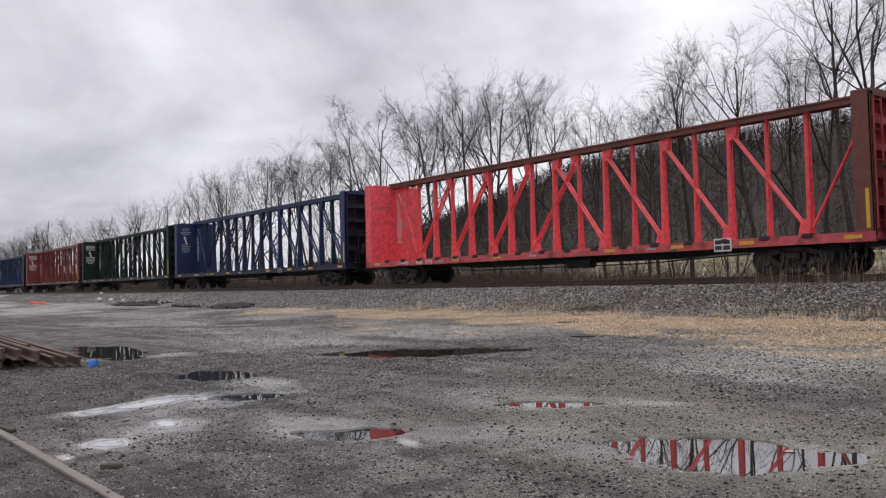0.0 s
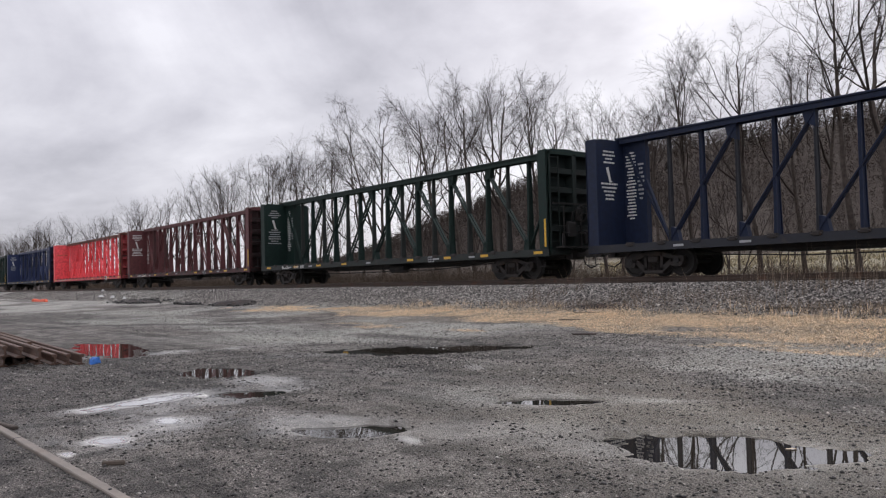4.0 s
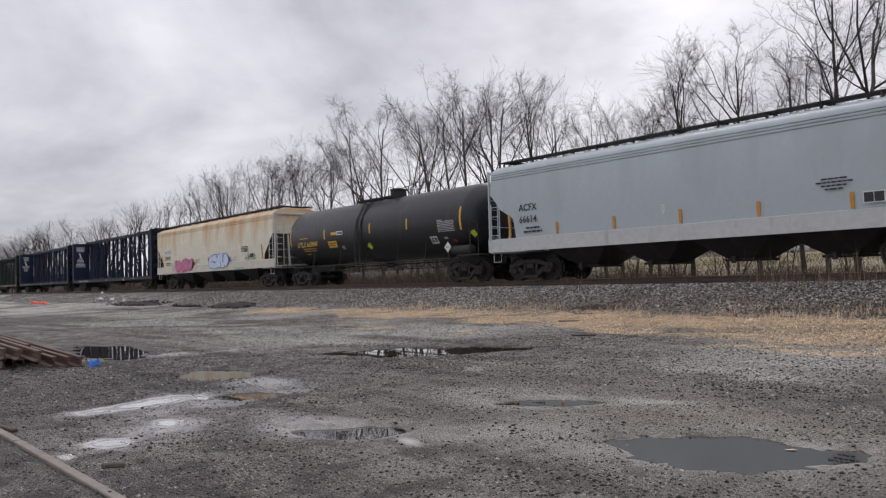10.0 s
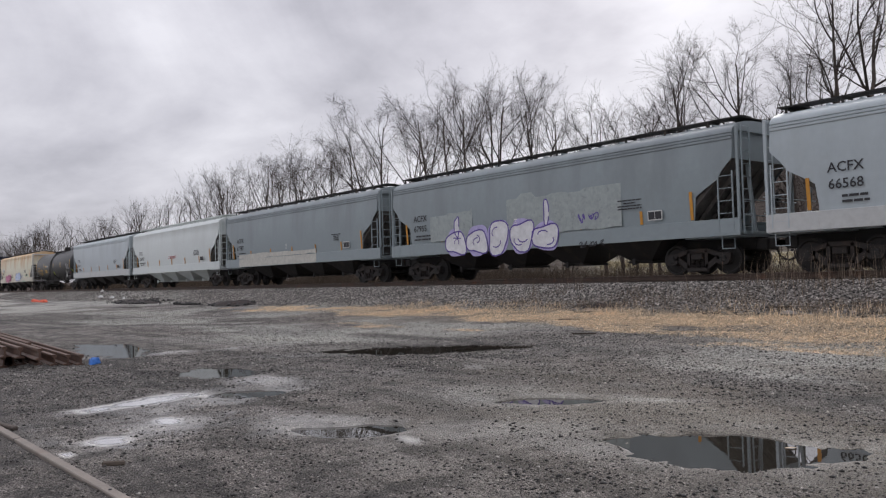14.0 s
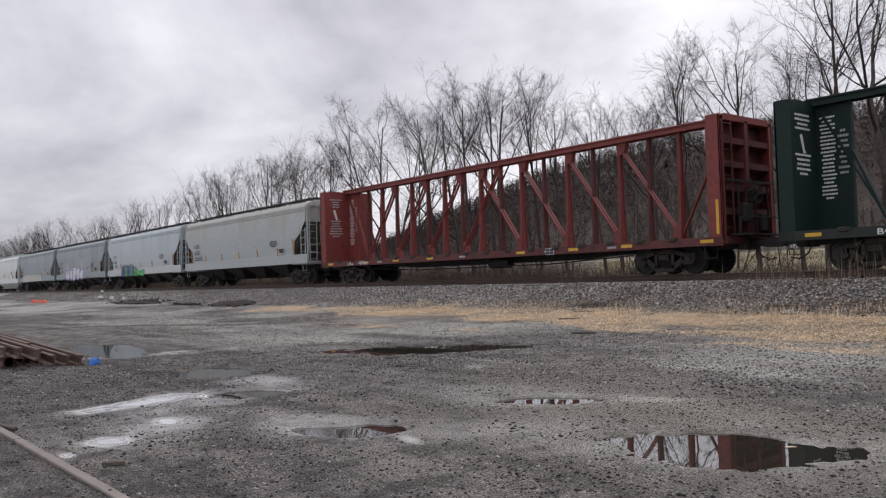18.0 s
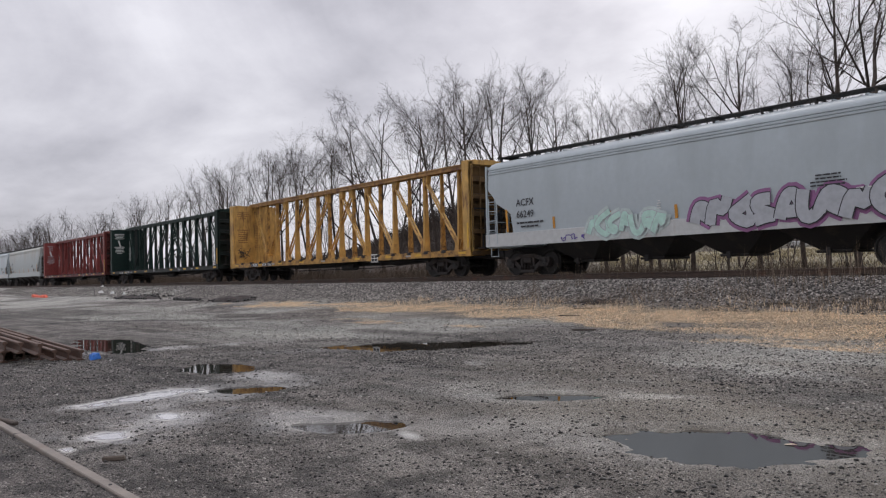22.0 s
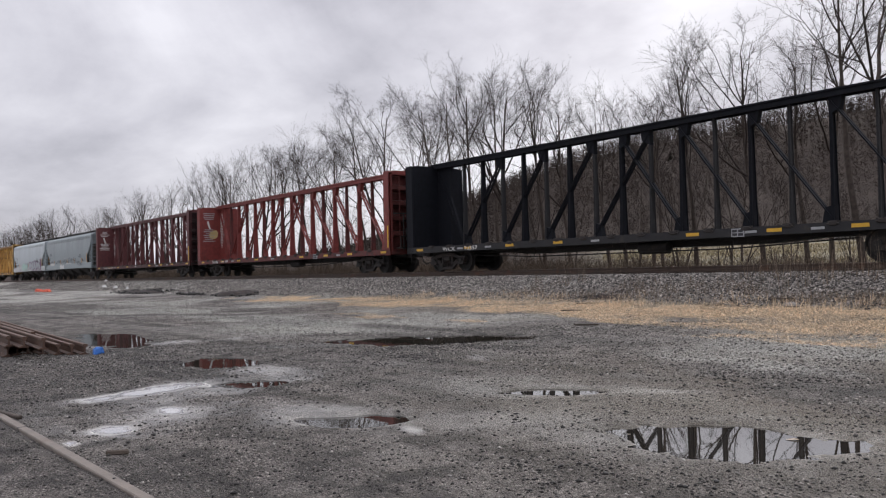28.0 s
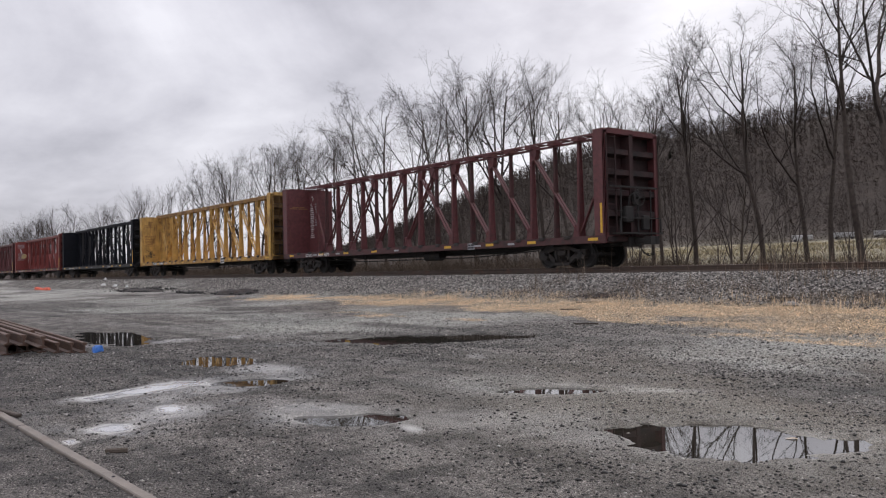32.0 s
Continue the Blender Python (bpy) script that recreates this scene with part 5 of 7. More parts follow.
def centre_beam_car(name, label, paint, group, cap=None, deck=None, marks=None, logo=0, sticker=1, yellow_marks=True, side_strip=True, seed=0, laced=False):
    """An empty lumber flat with a lattice beam along its middle and a wall at each end."""
    L = BEAM_L
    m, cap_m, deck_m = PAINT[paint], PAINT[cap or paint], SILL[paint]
    car = thing(name, label, "railway car", group)
    rnd = random.Random(seed)

    def deck_make():
        sh = Shape().box(0.05, L - 0.05, -1.40, 1.40, 0.99, 1.07, 0.01)
        for k in range(19):
            x = L / 2 + (k - 9) * 1.22
            sh.box(x - 0.09, x + 0.09, -1.38, 1.38, 0.84, 0.99)
        return sh.mesh("deck")
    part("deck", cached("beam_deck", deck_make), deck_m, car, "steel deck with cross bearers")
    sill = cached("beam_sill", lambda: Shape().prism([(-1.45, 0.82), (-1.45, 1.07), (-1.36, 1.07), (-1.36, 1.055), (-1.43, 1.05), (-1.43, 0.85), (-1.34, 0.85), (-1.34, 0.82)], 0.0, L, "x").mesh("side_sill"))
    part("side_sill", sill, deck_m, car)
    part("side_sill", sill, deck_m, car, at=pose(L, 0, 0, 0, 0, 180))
    part("centre_sill", cached("beam_csill", lambda: Shape().box(0.3, L - 0.3, -0.33, 0.33, 0.72, 0.98, 0.02).prism([(5.0, 0.73), (6.5, 0.62), (L - 6.5, 0.62), (L - 5.0, 0.73)], -0.28, 0.28, "y").mesh("centre_sill")), UNDER, car)
    bulkhead(car, m, pose(0, 0, 0))
    bulkhead(car, cap_m, pose(L, 0, 0, 0, 0, 180), END_DARK[paint])
    plate = cached("end_plate", lambda: Shape().box(0.46, 1.42, -0.02, 0.02, 1.08, 4.62).box(1.36, 1.44, -0.08, 0.08, 1.08, 4.6).bar((2.3, -0.03, 1.15), (1.4, -0.03, 3.3), 0.06, 0.12, (0, 1, 0)).mesh("end_plate"))
    part("end_plate", plate, m, car)
    chord = cached("top_chord", lambda: Shape().box(0.3, L - 0.3, -0.27, 0.27, 4.73, 4.79, 0.01).box(0.3, L - 0.3, -0.22, -0.17, 4.58, 4.75).box(0.3, L - 0.3, 0.17, 0.22, 4.58, 4.75).mesh("top_chord"))
    def laced_make():
        sh = Shape()
        for y in (-0.25, 0.25):
            sh.box(0.3, L - 0.3, y - 0.025, y + 0.025, 4.725, 4.785)
        sh.box(0.3, L - 0.3, -0.09, 0.09, 4.57, 4.63)
        for x in POSTS:
            sh.box(x - 0.16, x + 0.16, -0.25, 0.25, 4.62, 4.77)
        k = 0.3
        while k < L - 0.9:
            sh.box(k, k + 0.2, -0.23, 0.23, 4.73, 4.77)
            k += 0.61
        return sh.mesh("top_chord")
    if laced:
        chord = cached("laced_chord", laced_make)
    part("top_chord", chord, PAINT["yellow_cap"] if paint == "yellow" else cap_m, car)
    pm = cached("post", post_mesh)
    # every second upright is slimmer, its scuffed darker paint also standing for web shade
    slim = cached("slim_post", lambda: post_mesh(0.15, 0.075, 0.034))
    for k, x in enumerate(sorted(POSTS)):
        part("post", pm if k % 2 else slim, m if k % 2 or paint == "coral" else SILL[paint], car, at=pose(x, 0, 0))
    runs = []
    xs = sorted(POSTS)
    for i in (0, 2, 4, 6):
        runs.append((xs[i], xs[i + 2]))
        runs.append((xs[15 - i], xs[15 - i - 2]))
    for x0, x1 in runs:
        def brace(x0=x0, x1=x1):
            sh = Shape()
            for y in (-0.09, 0.06):
                sh.bar((x0, y, 1.18), (x1, y, 4.5), 0.035, 0.105, (0, 1, 0))
            s = 1 if x1 > x0 else -1
            sh.prism([(x0 - 0.04 * s, 1.08), (x0 + 0.34 * s, 1.08), (x0 + 0.24 * s, 1.55), (x0 - 0.04 * s, 1.62)], -0.11, 0.10, "y")
            sh.prism([(x1 + 0.04 * s, 4.6), (x1 - 0.34 * s, 4.6), (x1 - 0.26 * s, 4.25), (x1 + 0.04 * s, 4.1)], -0.11, 0.10, "y")
            return sh.mesh("diagonal")
        part("diagonal", cached(("diag", round(x0, 2), round(x1, 2)), brace), m, car)
    for x0, x1 in ((xs[15], L - 0.6), (xs[0], 0.6)):
        part("diagonal", cached(("enddiag", round(x0, 2)), lambda: Shape().bar((x0, -0.07, 1.15), (x1, -0.07, 4.45), 0.04, 0.11, (0, 1, 0)).mesh("diagonal")), m, car)
    winch = cached("winch", lambda: Shape().box(-0.10, 0.10, -0.06, 0.05, 0.98, 1.10, 0.015).box(-0.15, 0.15, -0.03, 0.06, 1.07, 1.11).tube([(-0.16, -0.025, 1.03), (0.16, -0.025, 1.03)], 0.03, 7).mesh("winch"))
    for k in range(17):
        x = L / 2 + (k - 8) * 1.22
        part("winch", winch, TRUCK, car, "rusty strap winch on the side sill", pose(x, -1.43, 0))
        part("winch", winch, UNDER, car, at=pose(x, 1.43, 0, 0, 0, 180))
    # reflective tape, stencils
    if yellow_marks:
        tape = cached("tape", lambda: Shape().box(-0.22, 0.22, -0.004, 0.004, 0.88, 0.98).mesh("reflector"))
        for x in (0.95, 4.15, 6.6, 9.1, 14.6, 17.2, 19.5, L - 0.55):
            part("reflector", tape, YELLOW, car, "yellow reflective tape", pose(x, -1.456, 0.02))
        if side_strip:
            up = cached("tape_up", lambda: Shape().box(-0.045, 0.045, -0.004, 0.004, 1.15, 2.15).mesh("reflector"))
            part("reflector", up, YELLOW, car, "upright yellow reflective tape", pose(L - 0.16, -1.456, 0))
    small = cached("small_tag", lambda: Shape().box(-0.18, 0.18, -0.004, 0.004, 0.90, 0.97).mesh("stencil_tag"))
    for x in (3.4, 5.6, 11.1, 16.2, 18.6):
        part("stencil_tag", small, GREYBAR, car, at=pose(x + rnd.uniform(-0.3, 0.3), -1.456, 0))
    if sticker:
        w, h = (0.28, 0.19) if paint in ("coral", "yellow") else (0.2, 0.12)
        board = part("data_panel", cached(("data_panel", w), lambda: Shape().box(-w, w, -0.012, 0.0, -h, h).mesh("data_panel")), WHITE if w > 0.25 else GREYBAR, car, "white-framed data panel", pose(18.75 if paint == "coral" else 16.1, -1.452, 0.93))
        grid = Shape()
        for x0, x1 in ((-0.85, -0.08), (0.08, 0.85)):
            for z0, z1 in ((-0.75, -0.1), (0.1, 0.75)):
                grid.box(x0 * w, x1 * w, -0.018, -0.012, z0 * h, z1 * h)
        part("panel_square", cached(("panel_sq", w), lambda: grid.mesh("panel_square")), INK, board)
    if marks:
        mx = 3.0 if paint == "yellow" else 2.55
        for k, word in enumerate(marks.split()):
            ob = letter(word, 0.215, mx, -1.462, 0.86, WHITE, car, "reporting_mark", 1.5)
            wide = 1.5 * max(v.co.x for v in ob.data.vertices)
            if paint == "yellow":
                part("stencil_ground", Shape().box(mx - 0.06, mx + wide + 0.06, -1.459, -1.452, 0.835, 1.035).mesh("stencil_ground"), INK, car, "black ground behind the mark")
            mx += wide + (0.6 if k == 0 else 0.18)
    if logo:
        # stencilled notices on the end wall and on the plate beside it, and a plain emblem
        ink = GREYBAR if logo == 2 else WHITE
        ink = FADED if paint == "yellow" else ink
        if logo < 3:
            bars(0.452, -1.22, 2.35 if seed % 2 else 2.6, 0.85, 0.9 if seed % 2 else 0.65, 7 if seed % 2 else 5, ink, car, seed, "stencil_block", "end")
            bars(0.452, -1.18, 3.85, 0.8, 0.5, 4, ink, car, seed + 1, "stencil_block", "end")
        else:
            bars(0.452, -1.25, 3.55, 1.1, 0.16, 2, FADED, car, seed + 1, "stencil_block", "end")
        if paint != "yellow" and logo < 3:
            part("emblem", cached("emblem", lambda: Shape().prism([(-0.95, 3.72), (-0.82, 3.76), (-0.70, 3.3), (-0.62, 3.25), (-0.78, 3.22), (-0.86, 3.45)], 0.452, 0.456, "x").mesh("emblem")), WHITE, car, "plain white emblem")
        bars(0.56, -0.025, 1.95, 0.42, 2.35, 22, ink if paint == "yellow" else WHITE, car, seed + 2)
        bars(1.04, -0.025, 2.6, 0.30, 1.3, 9, ink if paint == "yellow" else GREYBAR, car, seed + 3)
    # ends: ladders, handbrake, couplers, crossover step
    lad = cached("beam_ladder", lambda: ladder_mesh(3.3, 0.45))
    part("ladder", lad, END_DARK[paint], car, at=pose(L + 0.03, -1.12, 1.15, 0, 0, 90))
    part("ladder", lad, m, car, at=pose(-0.03, 1.12, 1.15, 0, 0, 90))
    part("brake_wheel", cached("brake_wheel", brake_wheel_mesh), UNDER, car, "dark handbrake wheel", pose(L + 0.25, 0.05, 2.35))
    def gear_make():
        sh = Shape().box(0.06, 0.12, -1.3, 1.2, 2.68, 2.74).box(0.02, 0.2, -0.62, -0.2, 1.5, 2.05, 0.03).box(0.02, 0.16, 0.35, 0.7, 1.25, 1.75, 0.02)
        for y in (-0.75, 0.15, 0.85):
            sh.tube([(0.09, y, 1.05), (0.09, y, 2.7)], 0.028, 6)
        sh.tube([(0.12, -0.4, 2.05), (0.14, -0.35, 2.4), (0.1, 0.05, 2.55), (0.09, 0.15, 2.65)], 0.02, 6)
        sh.box(0.3, 0.34, -1.1, 1.1, 1.62, 1.66).box(0.3, 0.34, -1.1, -1.06, 1.12, 1.66).box(0.3, 0.34, 1.06, 1.1, 1.12, 1.66)
        return sh.mesh("brake_gear")
    part("brake_gear", cached("brake_gear", gear_make), UNDER, car, "black brake rods, pipes and hand rail", pose(L + 0.02, 0, 0))
    part("end_step", cached("end_step", lambda: Shape().box(0.0, 0.4, -1.1, 1.1, 1.10, 1.15).mesh("end_step")), UNDER, car, at=pose(L + 0.02, 0, 0))
    stir = cached("stirrup", lambda: Shape().tube([(-0.2, 0, 0.85), (-0.2, 0, 0.45), (0.2, 0, 0.45), (0.2, 0, 0.85)], 0.018, 6).mesh("stirrup_step"))
    for x in (0.45, L - 0.45):
        for y in (-1.4, 1.4):
            part("stirrup_step", stir, UNDER, car, at=pose(x, y, 0))
    rods = Shape().tube([(3.6, -0.75, 0.66), (7.2, -0.75, 0.5), (15.5, -0.75, 0.5), (19.2, -0.75, 0.66)], 0.022, 6)
    for x in (7.2, 11.5, 15.5):
        rods.tube([(x, -0.75, 0.5), (x, -0.75, 0.95)], 0.02, 5)
    part("brake_rod", cached("brake_rod", lambda: rods.mesh("brake_rod")), UNDER, car)
    part("air_reservoir", cached("reservoir", lambda: Shape().lathe([(-0.6, 0.05), (-0.55, 0.2), (0.55, 0.2), (0.6, 0.05)], "x", 14).mesh("air_reservoir", smooth=True)), UNDER, car, at=pose(12.6, -0.6, 0.62))
    coupler(car, 0.0, -1)
    coupler(car, L, 1)
    truck(car, L / 2 - 9.145)
    truck(car, L / 2 + 9.145)
    return car


def hopper_body_mesh(L, ribs=True, straight=False):
    """The round-sided hopper shell: rows of profile points along the car, cut away low at both ends."""
    lo = 1.55
    prof = [(1.50, 1.55), (1.53, 2.0), (1.56, 2.6), (1.565, 3.1), (1.545, 3.55), (1.50, 3.86)]
    if ribs:
        prof += [(1.525, 3.88), (1.52, 3.93), (1.49, 3.95), (1.515, 3.97), (1.51, 4.02), (1.475, 4.04), (1.50, 4.06), (1.49, 4.11)]
    else:
        prof += [(1.54, 4.02), (1.54, 4.08), (1.50, 4.10)]
    prof += [(1.44, 4.19), (1.32, 4.28), (1.10, 4.37), (0.80, 4.44), (0.40, 4.48), (0.0, 4.49)]
    e = 0.18
    cuts = [(e, 3.3), (e + 0.3, 3.0), (e + 0.5, 2.72), (e + 0.9, 2.5), (e + 1.22, 2.3), (e + 1.3, 1.6)]
    if straight:
        cuts = [(e, 3.0), (e + 0.3, 2.7), (e + 0.6, 2.4), (e + 0.9, 2.1), (e + 1.1, 1.9), (e + 1.2, 1.55)]
    stations = [c[0] for c in cuts] + list(np.linspace(1.6, L - 1.6, 12)) + [L - c[0] for c in cuts[::-1]]
    low = [c[1] for c in cuts] + [lo] * 12 + [c[1] for c in cuts[::-1]]
    zs = np.array([p[1] for p in prof])
    ys = np.array([p[0] for p in prof])
    sh = Shape()
    n = len(prof)
    rows = []
    for x, zl in zip(stations, low):
        row = []
        for k in range(n):
            z = max(zs[k], zl) if zs[k] < 3.6 else zs[k]
            row.append((x, -float(np.interp(z, zs, ys)) if zs[k] < 3.6 else -ys[k], z))
        row = row + [(x, -p[1], p[2]) for p in row[-2::-1]]
        rows.append(row)
    w = 2 * n - 1
    sh.v = [p for r in rows for p in r]
    sh.f = [(a * w + k, a * w + k + 1, (a + 1) * w + k + 1, (a + 1) * w + k) for a in range(len(rows) - 1) for k in range(w - 1)]
    for a in (0, len(rows) - 1):
        sh.f.append(tuple(a * w + k for k in range(w)))
    return sh.mesh("body", smooth=True)


def slope_sheet(car, L, m):
    """A sloping end sheet with its stiffeners, seen in the cut-away end."""
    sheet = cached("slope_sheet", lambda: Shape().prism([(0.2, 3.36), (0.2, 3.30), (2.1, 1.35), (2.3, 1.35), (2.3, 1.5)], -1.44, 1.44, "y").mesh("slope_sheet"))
    ob = part("slope_sheet", sheet, ENDSHEET, car, "dusty sloping end sheet, shade put into its colour", m)
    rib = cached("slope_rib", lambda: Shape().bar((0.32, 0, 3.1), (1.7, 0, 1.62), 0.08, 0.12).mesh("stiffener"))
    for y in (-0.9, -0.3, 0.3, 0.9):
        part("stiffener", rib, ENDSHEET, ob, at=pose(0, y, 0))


def hopper_car(name, label, paint, group, L=17.15, ribs=True, sill=None, marks=("", ""), mark_mat=None, roof=None, tape=ORANGE, seed=0, patches=None, chutes=4, chute_paint=None):
    m = PAINT[paint]
    car = thing(name, label, "railway car", group)
    sill_m = sill or m
    end_m = FRAMEGREY if paint == "cream" else m
    part("body", cached(("hbody", L, ribs), lambda: hopper_body_mesh(L, ribs, L > 18.5)), m, car)
    slope_sheet(car, L, pose(0, 0, 0))
    slope_sheet(car, L, pose(L, 0, 0, 0, 0, 180))
    sm = cached(("hsill", L), lambda: Shape().prism([(-1.56, 1.10), (-1.56, 1.58), (-1.46, 1.60), (-1.46, 1.55), (-1.52, 1.52), (-1.52, 1.16), (-1.42, 1.14), (-1.42, 1.10)], 0.0, L, "x").mesh("side_sill"))
    part("side_sill", sm, sill_m, car)
    part("side_sill", sm, sill_m, car, at=pose(L, 0, 0, 0, 0, 180))
    stub = cached("hopper_stub_sill", lambda: Shape().box(0.2, 3.4, -0.3, 0.3, 0.72, 1.1, 0.02).mesh("stub_sill"))
    part("stub_sill", stub, UNDER, car)
    part("stub_sill", stub, UNDER, car, at=pose(L, 0, 0, 0, 0, 180))
    chute = cached("chute", lambda: Shape().add([(-1.5, -1.35, 1.2), (1.5, -1.35, 1.2), (1.5, 1.35, 1.2), (-1.5, 1.35, 1.2), (-0.42, -0.6, 0.5), (0.42, -0.6, 0.5), (0.42, 0.6, 0.5), (-0.42, 0.6, 0.5)],
                                                [(3, 2, 1, 0), (4, 5, 6, 7), (0, 1, 5, 4), (1, 2, 6, 5), (2, 3, 7, 6), (3, 0, 4, 7)]).box(-0.5, 0.5, -0.7, 0.7, 0.42, 0.5, 0.02).tube([(0, -1.0, 0.46), (0, 1.0, 0.46)], 0.035, 6).box(-0.06, 0.06, -1.02, -0.94, 0.36, 0.56).mesh("hopper_chute"))
    span = (L - 5.4) / chutes
    for k in range(chutes):
        part("hopper_chute", chute, chute_paint or UNDER, car, at=Matrix.Translation((2.7 + span * (k + 0.5), 0, 0)) @ Matrix.Diagonal((span / 3.05, 1, 1, 1)))
    # end frame: corner posts, platform, end ladder and side ladder
    endf = cached("end_frame", lambda: Shape().box(0.0, 0.08, -1.53, -1.45, 1.12, 4.22, 0.012).box(0.0, 0.08, 1.45, 1.53, 1.12, 4.22, 0.012).box(0.0, 0.14, -1.5, 1.5, 1.08, 1.22, 0.01)
                  .box(0.05, 0.13, -1.45, 1.45, 4.1, 4.2).box(0.0, 1.9, -1.42, 1.42, 1.06, 1.12).bar((0.1, -0.55, 1.15), (0.3, -0.55, 3.3), 0.09).bar((0.1, 0.55, 1.15), (0.3, 0.55, 3.3), 0.09).mesh("end_frame"))
    lad = cached("hop_ladder", lambda: ladder_mesh(3.1, 0.42, 0.36))
    sl = cached("hop_side_ladder", lambda: ladder_mesh(1.75, 0.46, 0.36))
    for o, r in ((0.0, 0), (L, 180)):
        part("end_frame", endf, end_m, car, at=pose(o, 0, 0, 0, 0, r))
        s = 1 if r == 0 else -1
        part("ladder", lad, end_m, car, at=pose(o - s * 0.05, -1.2, 1.15, 0, 0, 90))
        part("ladder", sl, end_m, car, at=pose(o + s * 0.42, -1.55, 1.2))
        part("stirrup_step", cached("stirrup", lambda: Shape().tube([(-0.2, 0, 0.85), (-0.2, 0, 0.45), (0.2, 0, 0.45), (0.2, 0, 0.85)], 0.018, 6).mesh("stirrup_step")), m, car, at=pose(o + s * 0.42, -1.48, 0.28))
        part("grab_rail", cached("hop_grab", lambda: Shape().tube([(0, -1.45, 0), (0, 1.45, 0)], 0.016, 6).mesh("grab_rail")), end_m, car, at=pose(o - s * 0.1, 0, 2.1))
        part("grab_rail", CACHE["hop_grab"], end_m, car, at=pose(o - s * 0.1, 0, 1.65))
    part("brake_wheel", cached("brake_wheel", brake_wheel_mesh), UNDER, car, at=pose(L + 0.12, 0.5, 2.2))

    def walk_make():
        sh = Shape()
        for y0, y1 in ((-1.0, -0.42), (0.42, 1.0)):
            for k in range(5):
                y = y0 + (y1 - y0) * (k + 0.5) / 5
                sh.box(0.15, L - 0.15, y - 0.035, y + 0.035, 4.57, 4.60)
            k = 0.4
            while k < L - 0.3:
                sh.box(k - 0.03, k + 0.03, y0, y1, 4.53, 4.57)
                sh.box(k - 0.03, k + 0.03, y0 if y0 < 0 else y1 - 0.05, y0 + 0.05 if y0 < 0 else y1, 4.32, 4.55)
                k += 1.55
        for x in (0.2, L - 0.75):
            sh.box(x, x + 0.55, -1.05, 1.05, 4.55, 4.58)
        return sh.mesh("roof_walkway")
    part("roof_walkway", cached(("hwalk", L), walk_make), roof or UNDER, car, "steel grating walkway along the roof")

    def hatch_make():
        sh = Shape().box(0.9, L - 0.9, -0.28, 0.28, 4.46, 4.56, 0.02)
        k = 1.2
        while k < L - 1:
            sh.box(k, k + 0.06, -0.34, 0.34, 4.5, 4.6)
            k += 0.9
        return sh.mesh("roof_hatch")
    part("roof_hatch", cached(("hhatch", L), hatch_make), m, car)
    strip = cached("hop_tape", lambda: Shape().box(-0.05, 0.05, -0.006, 0.006, 0, 0.42).mesh("reflector"))
    tall = cached("hop_tape_tall", lambda: Shape().box(-0.05, 0.05, -0.006, 0.006, 0, 0.85).mesh("reflector"))
    part("reflector", tall, tape, car, "orange reflective tape", pose(1.22, -1.535, 1.62, 4, 0, 0))
    part("reflector", tall, tape, car, "orange reflective tape", pose(L - 1.55, -1.535, 1.62, 4, 0, 0))
    for k in range(5):
        part("reflector", strip, tape, car, at=pose(3.6 + k * (L - 7.0) / 4, -1.53, 1.62, 4, 0, 0))
    mm = mark_mat or INK
    if marks[0]:
        letter(marks[0], 0.36, 1.75, -1.585, 2.55, mm, car, "reporting_mark")
        letter(marks[1], 0.36, 1.75, -1.575, 2.12, mm, car, "car_number")
        bars(1.75, -1.56, 1.72, 1.35, 0.28, 2, mm, car, seed)
    dp = part("data_panel", cached("hop_panel", lambda: Shape().box(-0.27, 0.27, -0.01, 0.0, 0, 0.30).mesh("data_panel")), WHITE, car, "white-framed black data panel", pose(L - 2.85, -1.575, 1.72, 2, 0, 0))
    part("panel_square", cached("hop_panel2", lambda: Shape().box(-0.24, -0.01, -0.016, -0.01, 0.03, 0.27).box(0.01, 0.24, -0.016, -0.01, 0.03, 0.27).mesh("panel_square")), INK, dp)
    bars(L - 4.3, -1.578, 2.12, 0.95, 0.36, 4, mm, car, seed + 5)
    bars(8.0, -1.575, 1.95, 0.16, 0.3, 4, WHITE, car, seed + 6)
    coupler(car, 0.0, -1)
    coupler(car, L, 1)
    truck(car, 1.75)
    truck(car, L - 1.75)
    return car


